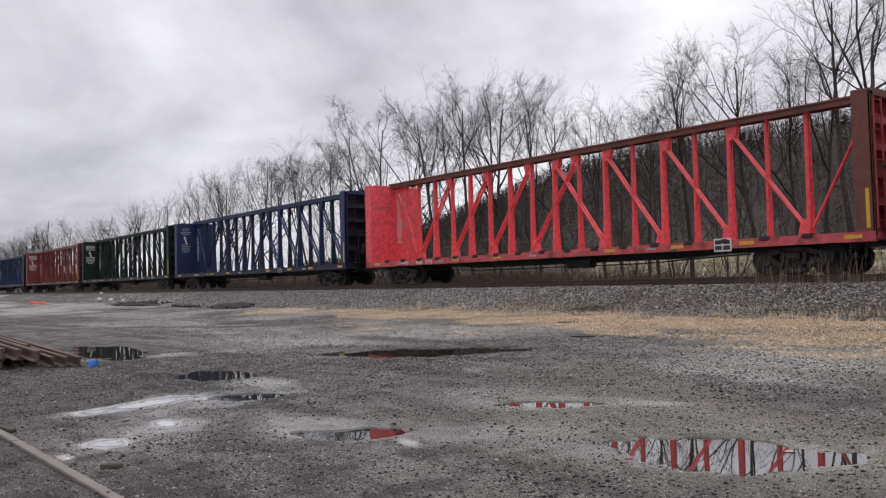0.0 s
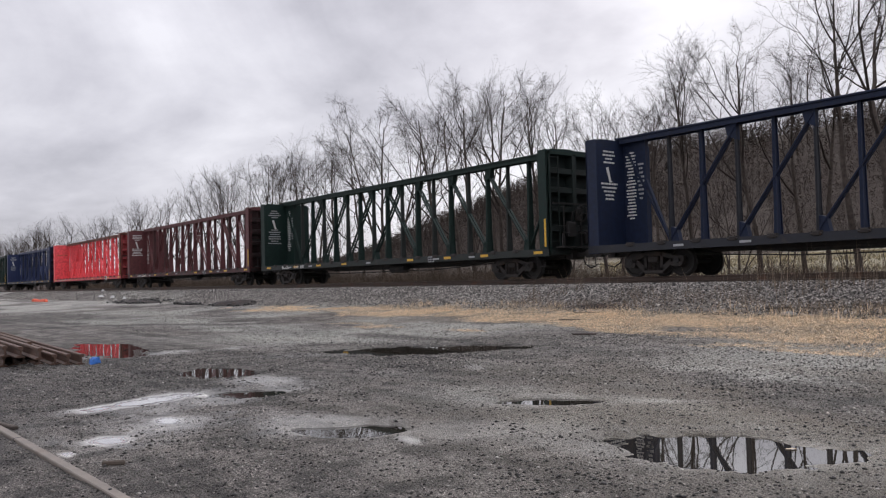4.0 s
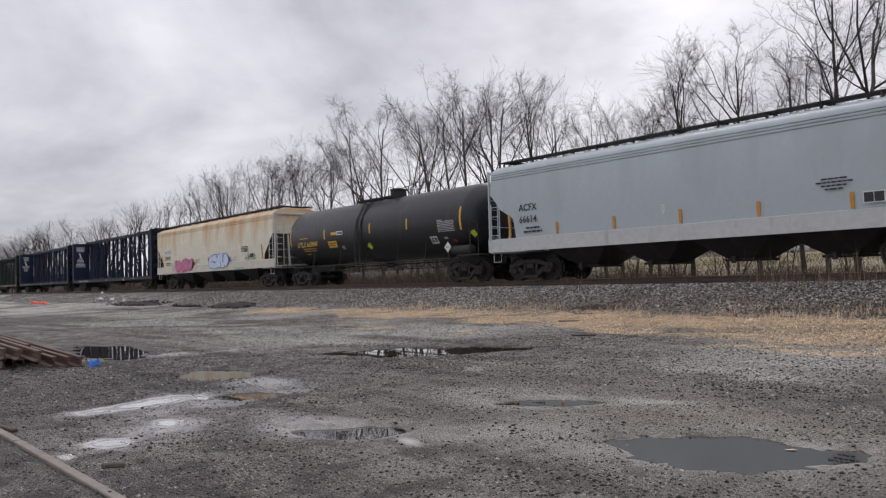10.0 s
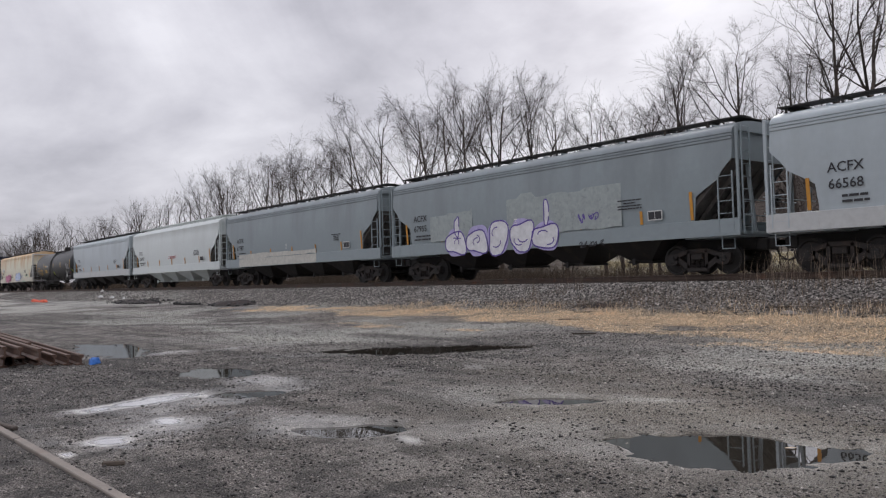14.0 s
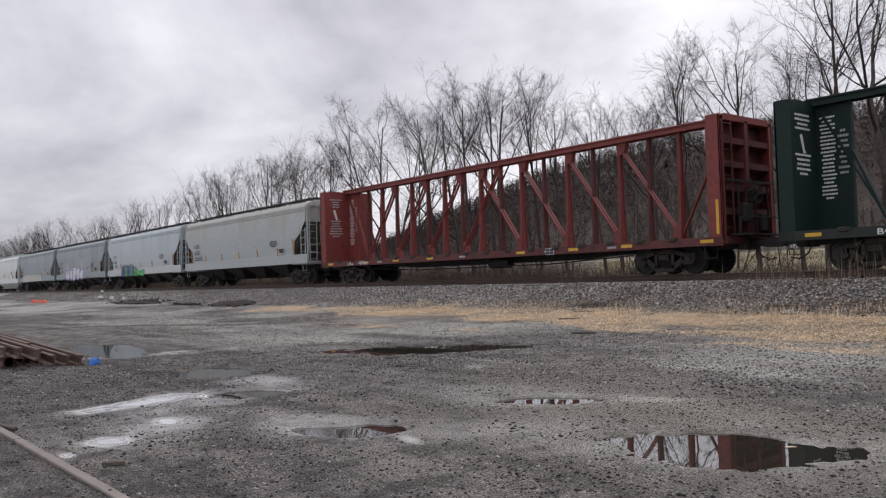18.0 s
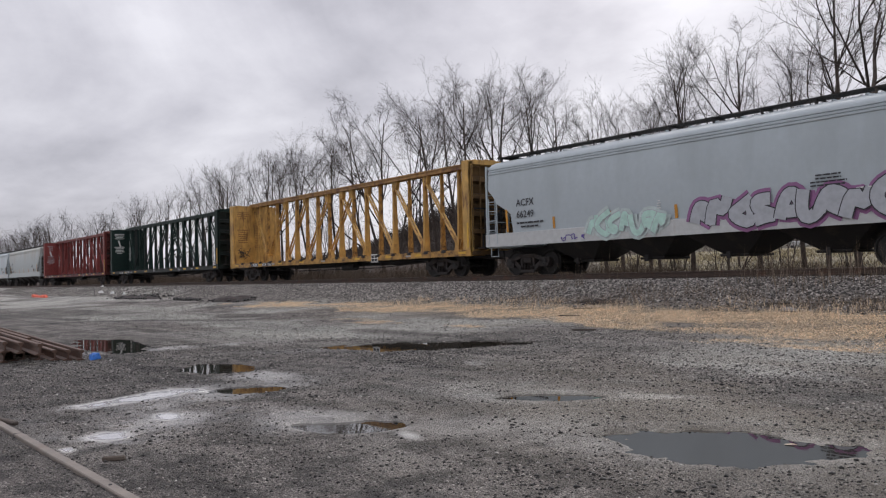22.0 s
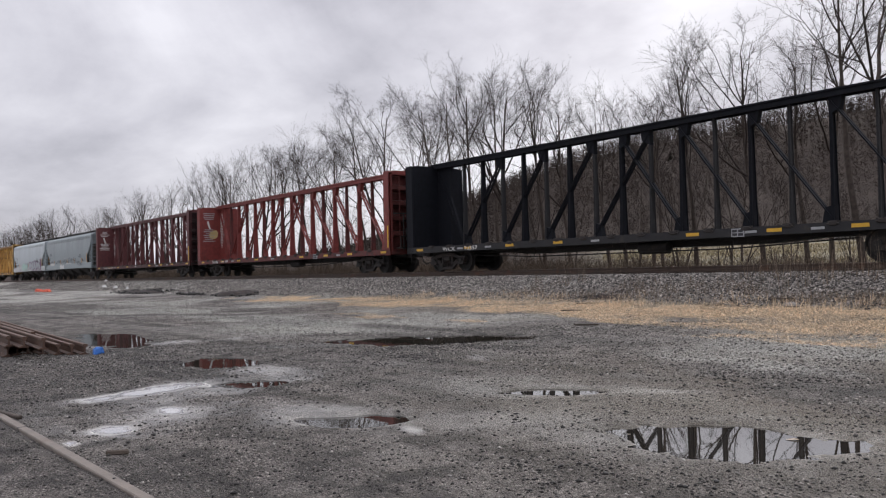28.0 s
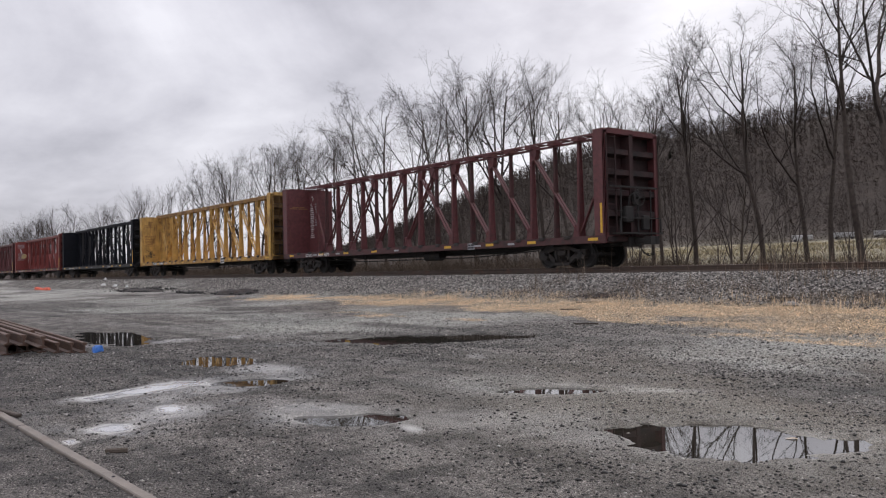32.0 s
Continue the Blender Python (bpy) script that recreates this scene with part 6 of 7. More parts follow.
def tank_car():
    """A black tank car: shell, jacket band, ladder, dome platform, sills and trucks. Middle at x = 0."""
    car = thing("tank_car", "glossy black tank car with yellow lettering", "railway car", "railway cars of the train")
    m, r, zc, h = PAINT["tank"], 1.51, 2.58, 7.95
    prof = [(-h + 0.75 * (1 - math.cos(math.pi / 2 * k / 8)), max(0.02, r * math.sin(math.pi / 2 * k / 8))) for k in range(9)]
    prof = prof + [(-a, q) for a, q in prof[::-1]]
    part("shell", Shape().lathe(prof, "x", 56, (0, 0, zc)).mesh("shell", smooth=True), m, car, "black tank shell")
    for x in (-0.55, -0.20):
        part("jacket_band", Shape().lathe([(x - 0.03, r), (x - 0.03, r + 0.02), (x + 0.03, r + 0.02), (x + 0.03, r)], "x", 48, (0, 0, zc)).mesh("jacket_band", smooth=True), m, car)
    lad = Shape()
    for x in (-0.62, -0.20):
        lad.tube([(x, -1.60, 0.62), (x, -1.60, 2.5), (x, -1.48, 3.05), (x, -1.15, 3.65), (x, -0.75, 4.06)], 0.022, 6)
    for z, y in [(0.75 + 0.33 * k, -1.60) for k in range(6)] + [(2.75, -1.56), (3.05, -1.48), (3.35, -1.32), (3.62, -1.17), (3.85, -0.95)]:
        lad.tube([(-0.62, y, z), (-0.20, y, z)], 0.014, 5)
    part("ladder", lad.mesh("ladder"), UNDER, car)
    plat = Shape()
    for k in range(7):
        for y0, y1 in ((-0.95, -0.35), (0.35, 0.95)):
            y = y0 + (y1 - y0) * k / 6
            plat.box(-1.35, 1.75, y - 0.012, y + 0.012, 4.06, 4.09)
    for x in (-1.35, -0.6, 0.2, 1.0, 1.75):
        plat.box(x - 0.02, x + 0.02, -0.95, 0.95, 3.98, 4.06)
    tagged(part("platform", plat.mesh("platform"), UNDER, car), "black open grating platform", kind="stuff")
    for y in (-0.95, 0.95):
        part("railing", Shape().tube([(-1.35, y, 4.06), (-1.35, y, 4.82), (-1.2, y, 4.86), (-0.75, y, 4.74), (-0.75, y, 4.06)], 0.02, 6).mesh("railing"), UNDER, car)
        part("railing", Shape().tube([(0.35, y, 4.06), (0.35, y, 4.74), (1.0, y, 4.86), (1.75, y, 4.82), (1.75, y, 4.06)], 0.02, 6).mesh("railing"), UNDER, car)
        part("railing", Shape().tube([(-0.75, y, 4.72), (0.35, y, 4.74)], 0.014, 5).mesh("railing"), UNDER, car)
    part("dome", Shape().lathe([(4.05, 0.38), (4.40, 0.38), (4.43, 0.42), (4.49, 0.42), (4.52, 0.2), (4.57, 0.06)], "z", 20, (0.85, 0, 0)).mesh("dome", smooth=True), UNDER, car, "black manway dome")
    part("valve", Shape().lathe([(4.1, 0.08), (4.35, 0.08), (4.38, 0.11), (4.5, 0.05)], "z", 10, (1.9, 0, 0)).mesh("valve", smooth=True), GALV, car)
    for s in (-1, 1):
        part("stub_sill", Shape().box(min(s * 4.6, s * 8.2), max(s * 4.6, s * 8.2), -0.32, 0.32, 0.72, 1.15, 0.02).mesh("stub_sill"), UNDER, car)
        part("saddle", Shape().prism([(-1.2, 1.9), (-0.45, 1.1), (0.45, 1.1), (1.2, 1.9)], s * 6.8 - 0.35, s * 6.8 + 0.35, "x").mesh("saddle"), UNDER, car)
        part("end_platform", Shape().box(min(s * 6.9, s * 8.25), max(s * 6.9, s * 8.25), -1.5, 1.5, 1.05, 1.12).mesh("end_platform"), UNDER, car)
        for y in (-1.48, 1.48):
            part("grab_rail", Shape().tube([(s * 7.72, y, 1.0), (s * 7.72, y, 2.3), (s * 7.85, y, 2.4), (s * 8.2, y, 2.4), (s * 8.22, y, 1.0)], 0.022, 6).mesh("grab_rail"), UNDER, car)
        truck(car, s * 6.82)
        coupler(car, s * 8.1, s)
    for y in (-1.42, 1.42):
        run = Shape().tube([(-6.9, y, 0.98), (6.9, y, 0.98)], 0.03, 6).tube([(-2.4, y, 0.72), (4.6, y, 0.72)], 0.018, 6)
        for x in (-5, -2.4, 0, 2.5, 4.6):
            run.tube([(x, y, 0.72), (x, y * 0.9, 1.75)], 0.018, 5)
        part("side_rail", run.mesh("side_rail"), UNDER, car)
    part("air_reservoir", CACHE["reservoir"], UNDER, car, at=pose(7.15, -1.35, 1.3))
    part("bottom_outlet", Shape().lathe([(0.75, 0.16), (0.95, 0.2), (1.2, 0.35)], "z", 12).box(-0.5, 0.5, -0.2, 0.2, 0.85, 0.95).mesh("bottom_outlet"), UNDER, car)

    def on_side(x, z, w, hh, mat, name, label=""):
        """A flat decal bent to the shell's side."""
        sh = Shape()
        n = 5
        pts = []
        for k in range(n + 1):
            zz = z + hh * k / n
            y = -math.sqrt(max(0, (r + 0.006) ** 2 - (zz - zc) ** 2))
            pts += [(x, y, zz), (x + w, y, zz)]
        sh.add(pts, [(2 * k, 2 * k + 1, 2 * k + 3, 2 * k + 2) for k in range(n)])
        return part(name, sh.mesh(name), mat, car, label)
    lime = material("lime_safety_sticker", (0.50, 0.60, 0.03), 0.5, vary=0.3, second=INK_COLOUR, second_amount=0.2, second_scale=7, bump=0)

    def star(x, z, size, mat, name, label, rays=9):
        """An uneven many-pointed sticker on the side."""
        pts = []
        for k in range(rays * 2):
            a, q = math.pi * k / rays, size * (0.9 + 0.2 * math.sin(5 * k) if k % 2 else 0.58)
            zz = z + q * 0.75 * math.sin(a)
            pts.append((x + q * math.cos(a), -math.sqrt((r + 0.006) ** 2 - (zz - zc) ** 2), zz))
        mid = (x, -math.sqrt((r + 0.006) ** 2 - (z - zc) ** 2), z)
        part(name, Shape().add([mid] + pts, [(0, 1 + k, 1 + (k + 1) % (2 * rays)) for k in range(2 * rays)]).mesh(name), mat, car, label)
    for x, z, hh in ((-7.27, 2.14, 0.9), (-3.68, 2.34, 0.5), (0.48, 2.38, 0.47), (3.43, 2.37, 0.48), (7.1, 2.12, 0.94)):
        on_side(x, z, 0.11, hh, YELLOW, "reflector", "yellow reflective tape")
    on_side(-3.36, 1.89, 0.82, 0.32, YELLOW, "placard", "yellow warning label")
    for z, w in ((2.09, 0.7), (1.98, 0.6)):
        on_side(-3.3, z, w, 0.035, INK, "stencil_block")
    on_side(-2.98, 2.50, 0.55, 0.15, YELLOW, "emblem", "plain yellow emblem")
    on_side(-2.43, 2.48, 0.56, 0.19, WHITE, "emblem", "plain pale emblem")
    on_side(-2.39, 2.51, 0.48, 0.13, INK, "emblem")
    for z, w in ((1.90, 0.33), (1.83, 0.25), (1.76, 0.3)):
        on_side(-2.17, z, w, 0.035, GREYBAR, "stencil_block")
    star(0.28, 1.80, 0.25, lime, "sticker", "splotchy lime green sticker")
    star(7.85, 1.94, 0.25, lime, "sticker", "splotchy lime green sticker")
    dm = part("placard", Shape().add([(6.17, -1.56, 1.45), (6.39, -1.56, 1.24), (6.61, -1.56, 1.45), (6.39, -1.56, 1.66), (6.17, -1.53, 1.45), (6.39, -1.53, 1.24), (6.61, -1.53, 1.45), (6.39, -1.53, 1.66)],
                                     [(0, 1, 2, 3), (7, 6, 5, 4), (0, 4, 5, 1), (1, 5, 6, 2), (2, 6, 7, 3), (3, 7, 4, 0)]).mesh("placard"), WHITE, car, "white diamond hazard placard")
    part("panel_square", Shape().box(6.28, 6.5, -1.566, -1.56, 1.44, 1.47).mesh("panel_square"), INK, dm)
    part("placard_holder", Shape().box(6.36, 6.42, -1.53, -1.3, 1.0, 1.6).mesh("placard_holder"), UNDER, car)
    on_side(6.45, 1.66, 0.17, 0.10, REDPAINT, "tag", "small red tag")
    on_side(5.91, 1.81, 0.25, 0.08, GREYBAR, "tag")
    rnd = random.Random(4)
    for k in range(8):
        u = 0.0
        while u < (1.08 if k < 7 else 0.3):
            w = rnd.uniform(0.08, 0.34)
            on_side(5.65 + u, 2.11 + 0.067 * k, min(w, 1.1 - u), 0.042, GREYBAR, "stencil_block")
            u += w + 0.025
    on_side(4.98, 1.66, 0.48, 0.30, WHITE, "data_panel", "white-framed data panel")
    on_side(5.01, 1.70, 0.20, 0.22, INK, "panel_square")
    on_side(5.24, 1.70, 0.19, 0.22, INK, "panel_square")
    for x, z, w in ((-6.03, 1.91, 1.35), (-5.98, 1.80, 1.3), (-5.91, 1.64, 0.45), (-6.18, 2.46, 0.9)):
        u = 0.0
        while u < w - 0.05:
            q = rnd.uniform(0.08, 0.2)
            on_side(x + u, z, min(q, w - u), 0.05, YELLOW, "stencil_block")
            u += q + 0.05
    letter("UTLX 663868", 0.36, -6.46, -1.485, 2.04, YELLOW, car, "reporting_mark", 1.0)
    return car


INK_COLOUR = (0.03, 0.03, 0.035)
GROUP = "railway cars of the train"
CB = lambda colour: f"empty {colour} centre-beam lumber flat car"
HB = lambda colour: f"{colour} covered hopper car with a roof walkway"
# leading end of each car along the train, in metres
TRAIN = []


def add(s, car):
    TRAIN.append((s, car))


def build_train():
    n = "lumber_flat_car"
    h = "covered_hopper_car"
    add(-128.9, centre_beam_car(n, CB("dark blue"), "navy", GROUP, logo=1))
    add(-104.6, centre_beam_car(n, CB("dark red"), "red", GROUP, logo=1))
    add(-80.35, centre_beam_car(n, CB("dark green"), "green", GROUP, logo=1))
    add(-56.2, centre_beam_car(n, CB("navy blue"), "navy", GROUP, logo=2, seed=2))
    add(-31.41, centre_beam_car(n, CB("bright coral-red"), "coral", GROUP, cap="rust_cap", logo=3, marks="DWC  626 575", seed=3))
    add(-6.59, centre_beam_car(n, CB("dark maroon"), "maroon", GROUP, logo=1, marks="CN  626545", seed=4))
    add(17.99, centre_beam_car(n, CB("dark green"), "green", GROUP, logo=2, marks="BCOL  730 287", seed=5))
    add(42.81, centre_beam_car(n, CB("dark blue"), "blue", GROUP, logo=1, yellow_marks=False, seed=6))
    add(67.41, centre_beam_car(n, CB("dark blue"), "blue", GROUP, logo=1, marks="NOKL  737 018", yellow_marks=False, seed=7))
    add(91.94, hopper_car(h, "rust-stained cream covered hopper car with graffiti", "cream", GROUP, L=19.0, ribs=True, sill=CREAMSILL, seed=8, chutes=4))
    tank = tank_car()
    add(120.0, tank)
    add(128.9, hopper_car(h, HB("light blue-grey"), "grey", GROUP, sill=SKIRT, marks=("ACFX", "66614"), seed=9))
    add(146.89, hopper_car(h, HB("pale grey"), "pale", GROUP, ribs=False, sill=PAINT["pale"], roof=PAINT["pale"], marks=("TILX", "525957"), seed=10, chute_paint=PAINT["pale"]))
    add(165.01, hopper_car(h, HB("slate grey"), "slate", GROUP, marks=("ACFX", "67587"), seed=11))
    add(183.09, hopper_car(h, "slate grey covered hopper car with purple graffiti", "slate", GROUP, marks=("ACFX", "67955"), seed=12))
    add(201.03, hopper_car(h, "light grey covered hopper car with green and purple graffiti", "grey", GROUP, sill=SKIRT, marks=("ACFX", "66568"), seed=13))
    add(219.02, hopper_car(h, "dusty grey covered hopper car with rust streaks", "dusty", GROUP, marks=("ACFX", "66232"), seed=14))
    add(237.43, centre_beam_car(n, CB("weathered red"), "red", GROUP, logo=2, marks="LRS     3728", seed=15))
    add(262.1, centre_beam_car(n, CB("dark green"), "green", GROUP, logo=1, marks="BCOL  730 397", seed=16))
    add(287.0, centre_beam_car(n, CB("weathered yellow"), "yellow", GROUP, logo=2, marks="TTZX  856 362", seed=17))
    add(311.03, hopper_car(h, "light grey covered hopper car with graffiti along its side", "grey", GROUP, sill=SKIRT, marks=("ACFX", "66249"), seed=18))
    add(329.0, hopper_car(h, "slate grey covered hopper car with black scrawled graffiti", "slate", GROUP, L=17.8, marks=("ACFX", "67"), seed=19))
    add(348.04, centre_beam_car(n, CB("dark maroon"), "maroon", GROUP, logo=1, marks="DWC  627 362", seed=20))
    add(372.48, centre_beam_car(n, CB("weathered red") + " with a peeled pale patch", "red", GROUP, logo=2, marks="NOKL    73  109", seed=21))
    add(396.78, centre_beam_car(n, CB("black"), "black", GROUP, marks="WCX   73357", seed=22))
    add(421.53, centre_beam_car(n, CB("weathered yellow"), "yellow", GROUP, logo=2, marks="TTZX  85929", seed=23))
    add(446.01, centre_beam_car(n, CB("dark maroon") + " closing the train", "maroon", GROUP, logo=3, marks="CNIS  623 650", seed=24, laced=True))


build_train()
# ---- things lying about the yard ----
def rail_profile(k=1.0):
    return [(-0.07 * k, 0), (0.07 * k, 0), (0.07 * k, 0.012 * k), (0.012 * k, 0.035 * k), (0.012 * k, 0.12 * k), (0.036 * k, 0.135 * k), (0.036 * k, 0.165 * k), (0.028 * k, 0.172 * k),
            (-0.028 * k, 0.172 * k), (-0.036 * k, 0.165 * k), (-0.036 * k, 0.135 * k), (-0.012 * k, 0.12 * k), (-0.012 * k, 0.035 * k), (-0.07 * k, 0.012 * k)]


def build_pile():
    """Old rails stacked on short sleepers beside the yard, their cut ends uneven."""
    rnd = random.Random(3)
    me = Shape().prism(rail_profile(1.03), -11.5, 0.0, "x").mesh("rail")
    # lower rows with their ends stepped back, then a few rails thrown on top: y, z, x of the cut end, turn
    rows = [(2.62, 0.02, -15.1, 1.4), (2.80, 0.02, -15.25, 1.7), (2.97, 0.02, -15.35, 2.0), (3.15, 0.02, -15.05, 2.2), (3.33, 0.02, -14.75, 2.4), (3.49, 0.02, -14.55, 2.6), (3.65, 0.02, -14.37, 2.8),
            (2.62, 0.20, -14.95, 1.6), (2.76, 0.20, -14.5, 2.0), (2.91, 0.20, -13.85, 2.4), (3.14, 0.20, -15.7, 2.6)]
    for y, z, x, turn in rows:
        solid("old_rail", me, OLDRAIL, "rusty brown scrap rail stacked in a pile", "rail", "stacked scrap rails", at=pose(x, y, z, rnd.uniform(-4, 4), 0, -turn))
    sl = Shape().box(-0.11, 0.11, -0.8, 0.8, -0.06, 0.075, 0.012).mesh("timber_bearer")
    for x in (-15.9, -19.5, -23.2):
        solid("timber_bearer", sl, TIE, "dark timber bearer under the stacked rails", "timber", "bearers under the rails", at=pose(x, 3.1 + (x + 15) * -0.06, -0.01, 0, 0, 3))


def build_loose():
    strip = thing("steel_bar", "long flat weathered steel bar lying across the gravel", "steel bar", at=pose(-5.26, 1.49, 0.01, 0, 0, 1.5))
    prof = [(-0.036, 0), (0.036, 0), (0.036, 0.035), (0.03, 0.042), (-0.03, 0.042), (-0.036, 0.035)]
    me = Shape().prism(prof, -4.6, 1.3, "x").mesh("bar")
    part("bar", me, STRIP, strip)
    part("bolt", Shape().lathe([(0.04, 0.012), (0.048, 0.010)], "z", 8).mesh("bolt"), INK, strip, at=pose(0.03, 0, 0))
    part("joint", Shape().box(-0.004, 0.004, -0.038, 0.038, 0.0, 0.044).mesh("joint"), INK, strip, at=pose(-2.35, 0, 0))
    # blue plastic scrap by the rail pile
    sh = Shape()
    rnd = random.Random(9)
    pts = [(rnd.uniform(-0.11, 0.11) * (1 - 0.5 * k / 34), rnd.uniform(-0.13, 0.13) * (1 - 0.5 * k / 34), 0.15 * k / 34) for k in range(34)]
    bm = bmesh.new()
    for p in pts:
        bm.verts.new(p)
    bmesh.ops.convex_hull(bm, input=bm.verts)
    me = bpy.data.meshes.new("blue_bag")
    bm.to_mesh(me)
    bm.free()
    me.materials.append(None)
    solid("blue_bag", me, material("blue_plastic", (0.04, 0.17, 0.55), 0.3, vary=0.3, scale=14, bump=0.6, bump_scale=14), "crumpled bright blue plastic bag beside the scrap rails", "plastic bag", at=pose(-14.25, 3.84, 0.0))
    # orange plastic netting far off
    fab = material("orange_plastic_netting", (0.85, 0.13, 0.06), 0.6, vary=0.2, bump=0)
    sh = Shape()
    for k in range(5):
        x = -74 - k * 1.05
        z = 0.18 + rnd.uniform(-0.04, 0.1)
        sh.prism([(x, z), (x - 1.0, z + rnd.uniform(-0.05, 0.05)), (x - 1.0, z + 0.16), (x - 0.5, z + 0.2 + rnd.uniform(0, 0.1)), (x, z + 0.14)], 16.0, 16.2, "y")
    solid("safety_netting", sh.mesh("safety_netting"), fab, "low heap of orange plastic safety netting", "netting")
    # pieces of timber and bark on the ground
    wood = material("wet_dark_timber", (0.07, 0.055, 0.045), 0.8, vary=0.3, bump=0.4)
    pale = material("split_pale_timber", (0.12, 0.095, 0.075), 0.8, vary=0.25, bump=0.4)
    for x, y, ln, w, turn, mat, lab in ((-8.55, 1.45, 0.75, 0.05, 10, wood, "dark wet stick"), (-9.6, 17.85, 1.1, 0.09, 58, wood, "dark broken branch"), (-14.9, 16.9, 0.7, 0.05, 35, wood, "dark weathered stick"), (-13.9, 15.1, 0.55, 0.04, 30, wood, "dark wet stick"), (-11.2, 12.6, 0.5, 0.04, 40, wood, "dark wet stick"), (-6.05, 1.75, 0.16, 0.02, 60, pale, "short split board")):
        z = float(ground_z(np.array([x]), np.array([y]))[0])
        solid("stick", Shape().box(-ln / 2, ln / 2, -w / 2, w / 2, 0, 0.035, 0.008).mesh("stick"), mat, lab + " lying on the gravel", "wood", "loose wood on the ground", at=pose(x, y, z, 0, 0, turn))
    # rubble strewn over the spoil
    x, y, size = [], [], []
    for cx, cy, rx, ry, n in ((-53.5, 17.0, 5.0, 0.9, 500), (-38.2, 16.9, 2.3, 0.8, 300), (-43.5, 16.6, 2.2, 0.4, 160), (-15.1, 17.65, 0.8, 0.3, 60)):
        x.append(cx + rx * RNG.normal(0, 0.42, n))
        y.append(cy + ry * RNG.normal(0, 0.42, n))
        size.append(0.03 + 0.10 * RNG.random(n) ** 3 * min(1.0, rx / 2))
    x, y, size = np.concatenate(x), np.concatenate(y), np.concatenate(size)
    stones("spoil_rubble", CLOD, x, y, ground_z(x, y) + size * 0.6, size, "dark broken rubble strewn over the spoil", "rubble", squash=0.7)
    # low dark heaps of spoil by the track and a tie end in the ballast
    for x, y, rx, ry, h in ((-53.5, 17.0, 5.0, 0.9, 0.16), (-47, 14.6, 4.5, 0.5, 0.05), (-38.2, 16.9, 2.3, 0.8, 0.27), (-43.5, 16.6, 2.2, 0.35, 0.08), (-15.1, 17.65, 0.8, 0.28, 0.13)):
        xs, ys = np.linspace(-1, 1, 26), np.linspace(-1, 1, 16)
        X, Y = np.meshgrid(xs, ys)
        zz = h * np.clip(1 - np.abs(X) ** 1.3 - Y ** 2 + 1.1 * fbm(X * 4 + x, Y * 3, 4), -0.1, 1.2) ** 1.0 - 0.03
        g = grid_mesh("spoil_mound", xs * rx, ys * ry, zz + ground_z(X * rx + x, Y * ry + y) - float(ground_z(np.array([x]), np.array([y]))[0]))
        solid("spoil_mound", g, material("dark_rusty_spoil", (0.035, 0.027, 0.024), 0.9, vary=0.5, scale=12, second=(0.12, 0.07, 0.05), second_amount=0.4, second_scale=6, bump=0.8), "low mound of dark rusty spoil at the ballast's foot", "mound", "mounds by the track",
              at=pose(x, y, float(ground_z(np.array([x]), np.array([y]))[0])))
    stone = Shape().lathe([(-0.02, 0.07), (0.04, 0.14), (0.09, 0.11), (0.12, 0.03)], "z", 9)
    stone.v = [(p[0] * 1.3 + 0.03 * math.sin(9 * p[1]), p[1], p[2]) for p in stone.v]
    solid("boulder", stone.mesh("boulder"), BOULDER, "pale grey boulder at the ballast's foot", "stone", at=pose(-9.14, 17.0, float(ground_z(np.array([-9.14]), np.array([17.0]))[0])))


    # a leaf afloat on the widest puddle
    leaf = Shape().add([(-0.045, 0, 0.002), (-0.02, -0.022, 0.004), (0.02, -0.025, 0.006), (0.05, 0, 0.003), (0.02, 0.022, 0.007), (-0.022, 0.02, 0.003), (0, 0, 0.001)], [(6, 0, 1), (6, 1, 2), (6, 2, 3), (6, 3, 4), (6, 4, 5), (6, 5, 0)])
    solid("fallen_leaf", leaf.mesh("fallen_leaf"), material("wet_tan_leaf", (0.24, 0.16, 0.09), 0.5, vary=0.3, scale=30, bump=0), "fallen tan leaf floating on a puddle", "leaf", at=pose(-3.08, 5.67, -0.0105, 0, 0, 40))
    # scraps of white litter near the mounds
    for k, (x, y) in enumerate(((-59.3, 18.0), (-62.4, 18.1), (-66.5, 18.4), (-72.5, 20.2))):
        w = 0.13 + 0.05 * (k % 3)
        sc = Shape().add([(-w, -0.1, 0), (w, -0.12, 0.02), (w * 0.8, 0.1, 0), (-w * 0.9, 0.12, 0.01), (-w * 0.5, -0.03, 0.17), (w * 0.4, 0.02, 0.21)], [(0, 1, 5, 4), (1, 2, 5), (2, 3, 4, 5), (3, 0, 4), (3, 2, 1, 0)])
        solid("litter_scrap", sc.mesh("litter_scrap"), WHITE, "crumpled white scrap lying by the track", "litter", "white litter by the track", at=pose(x, y, float(ground_z(np.array([x]), np.array([y]))[0]), 0, 0, 40 * k))


build_pile()
build_loose()


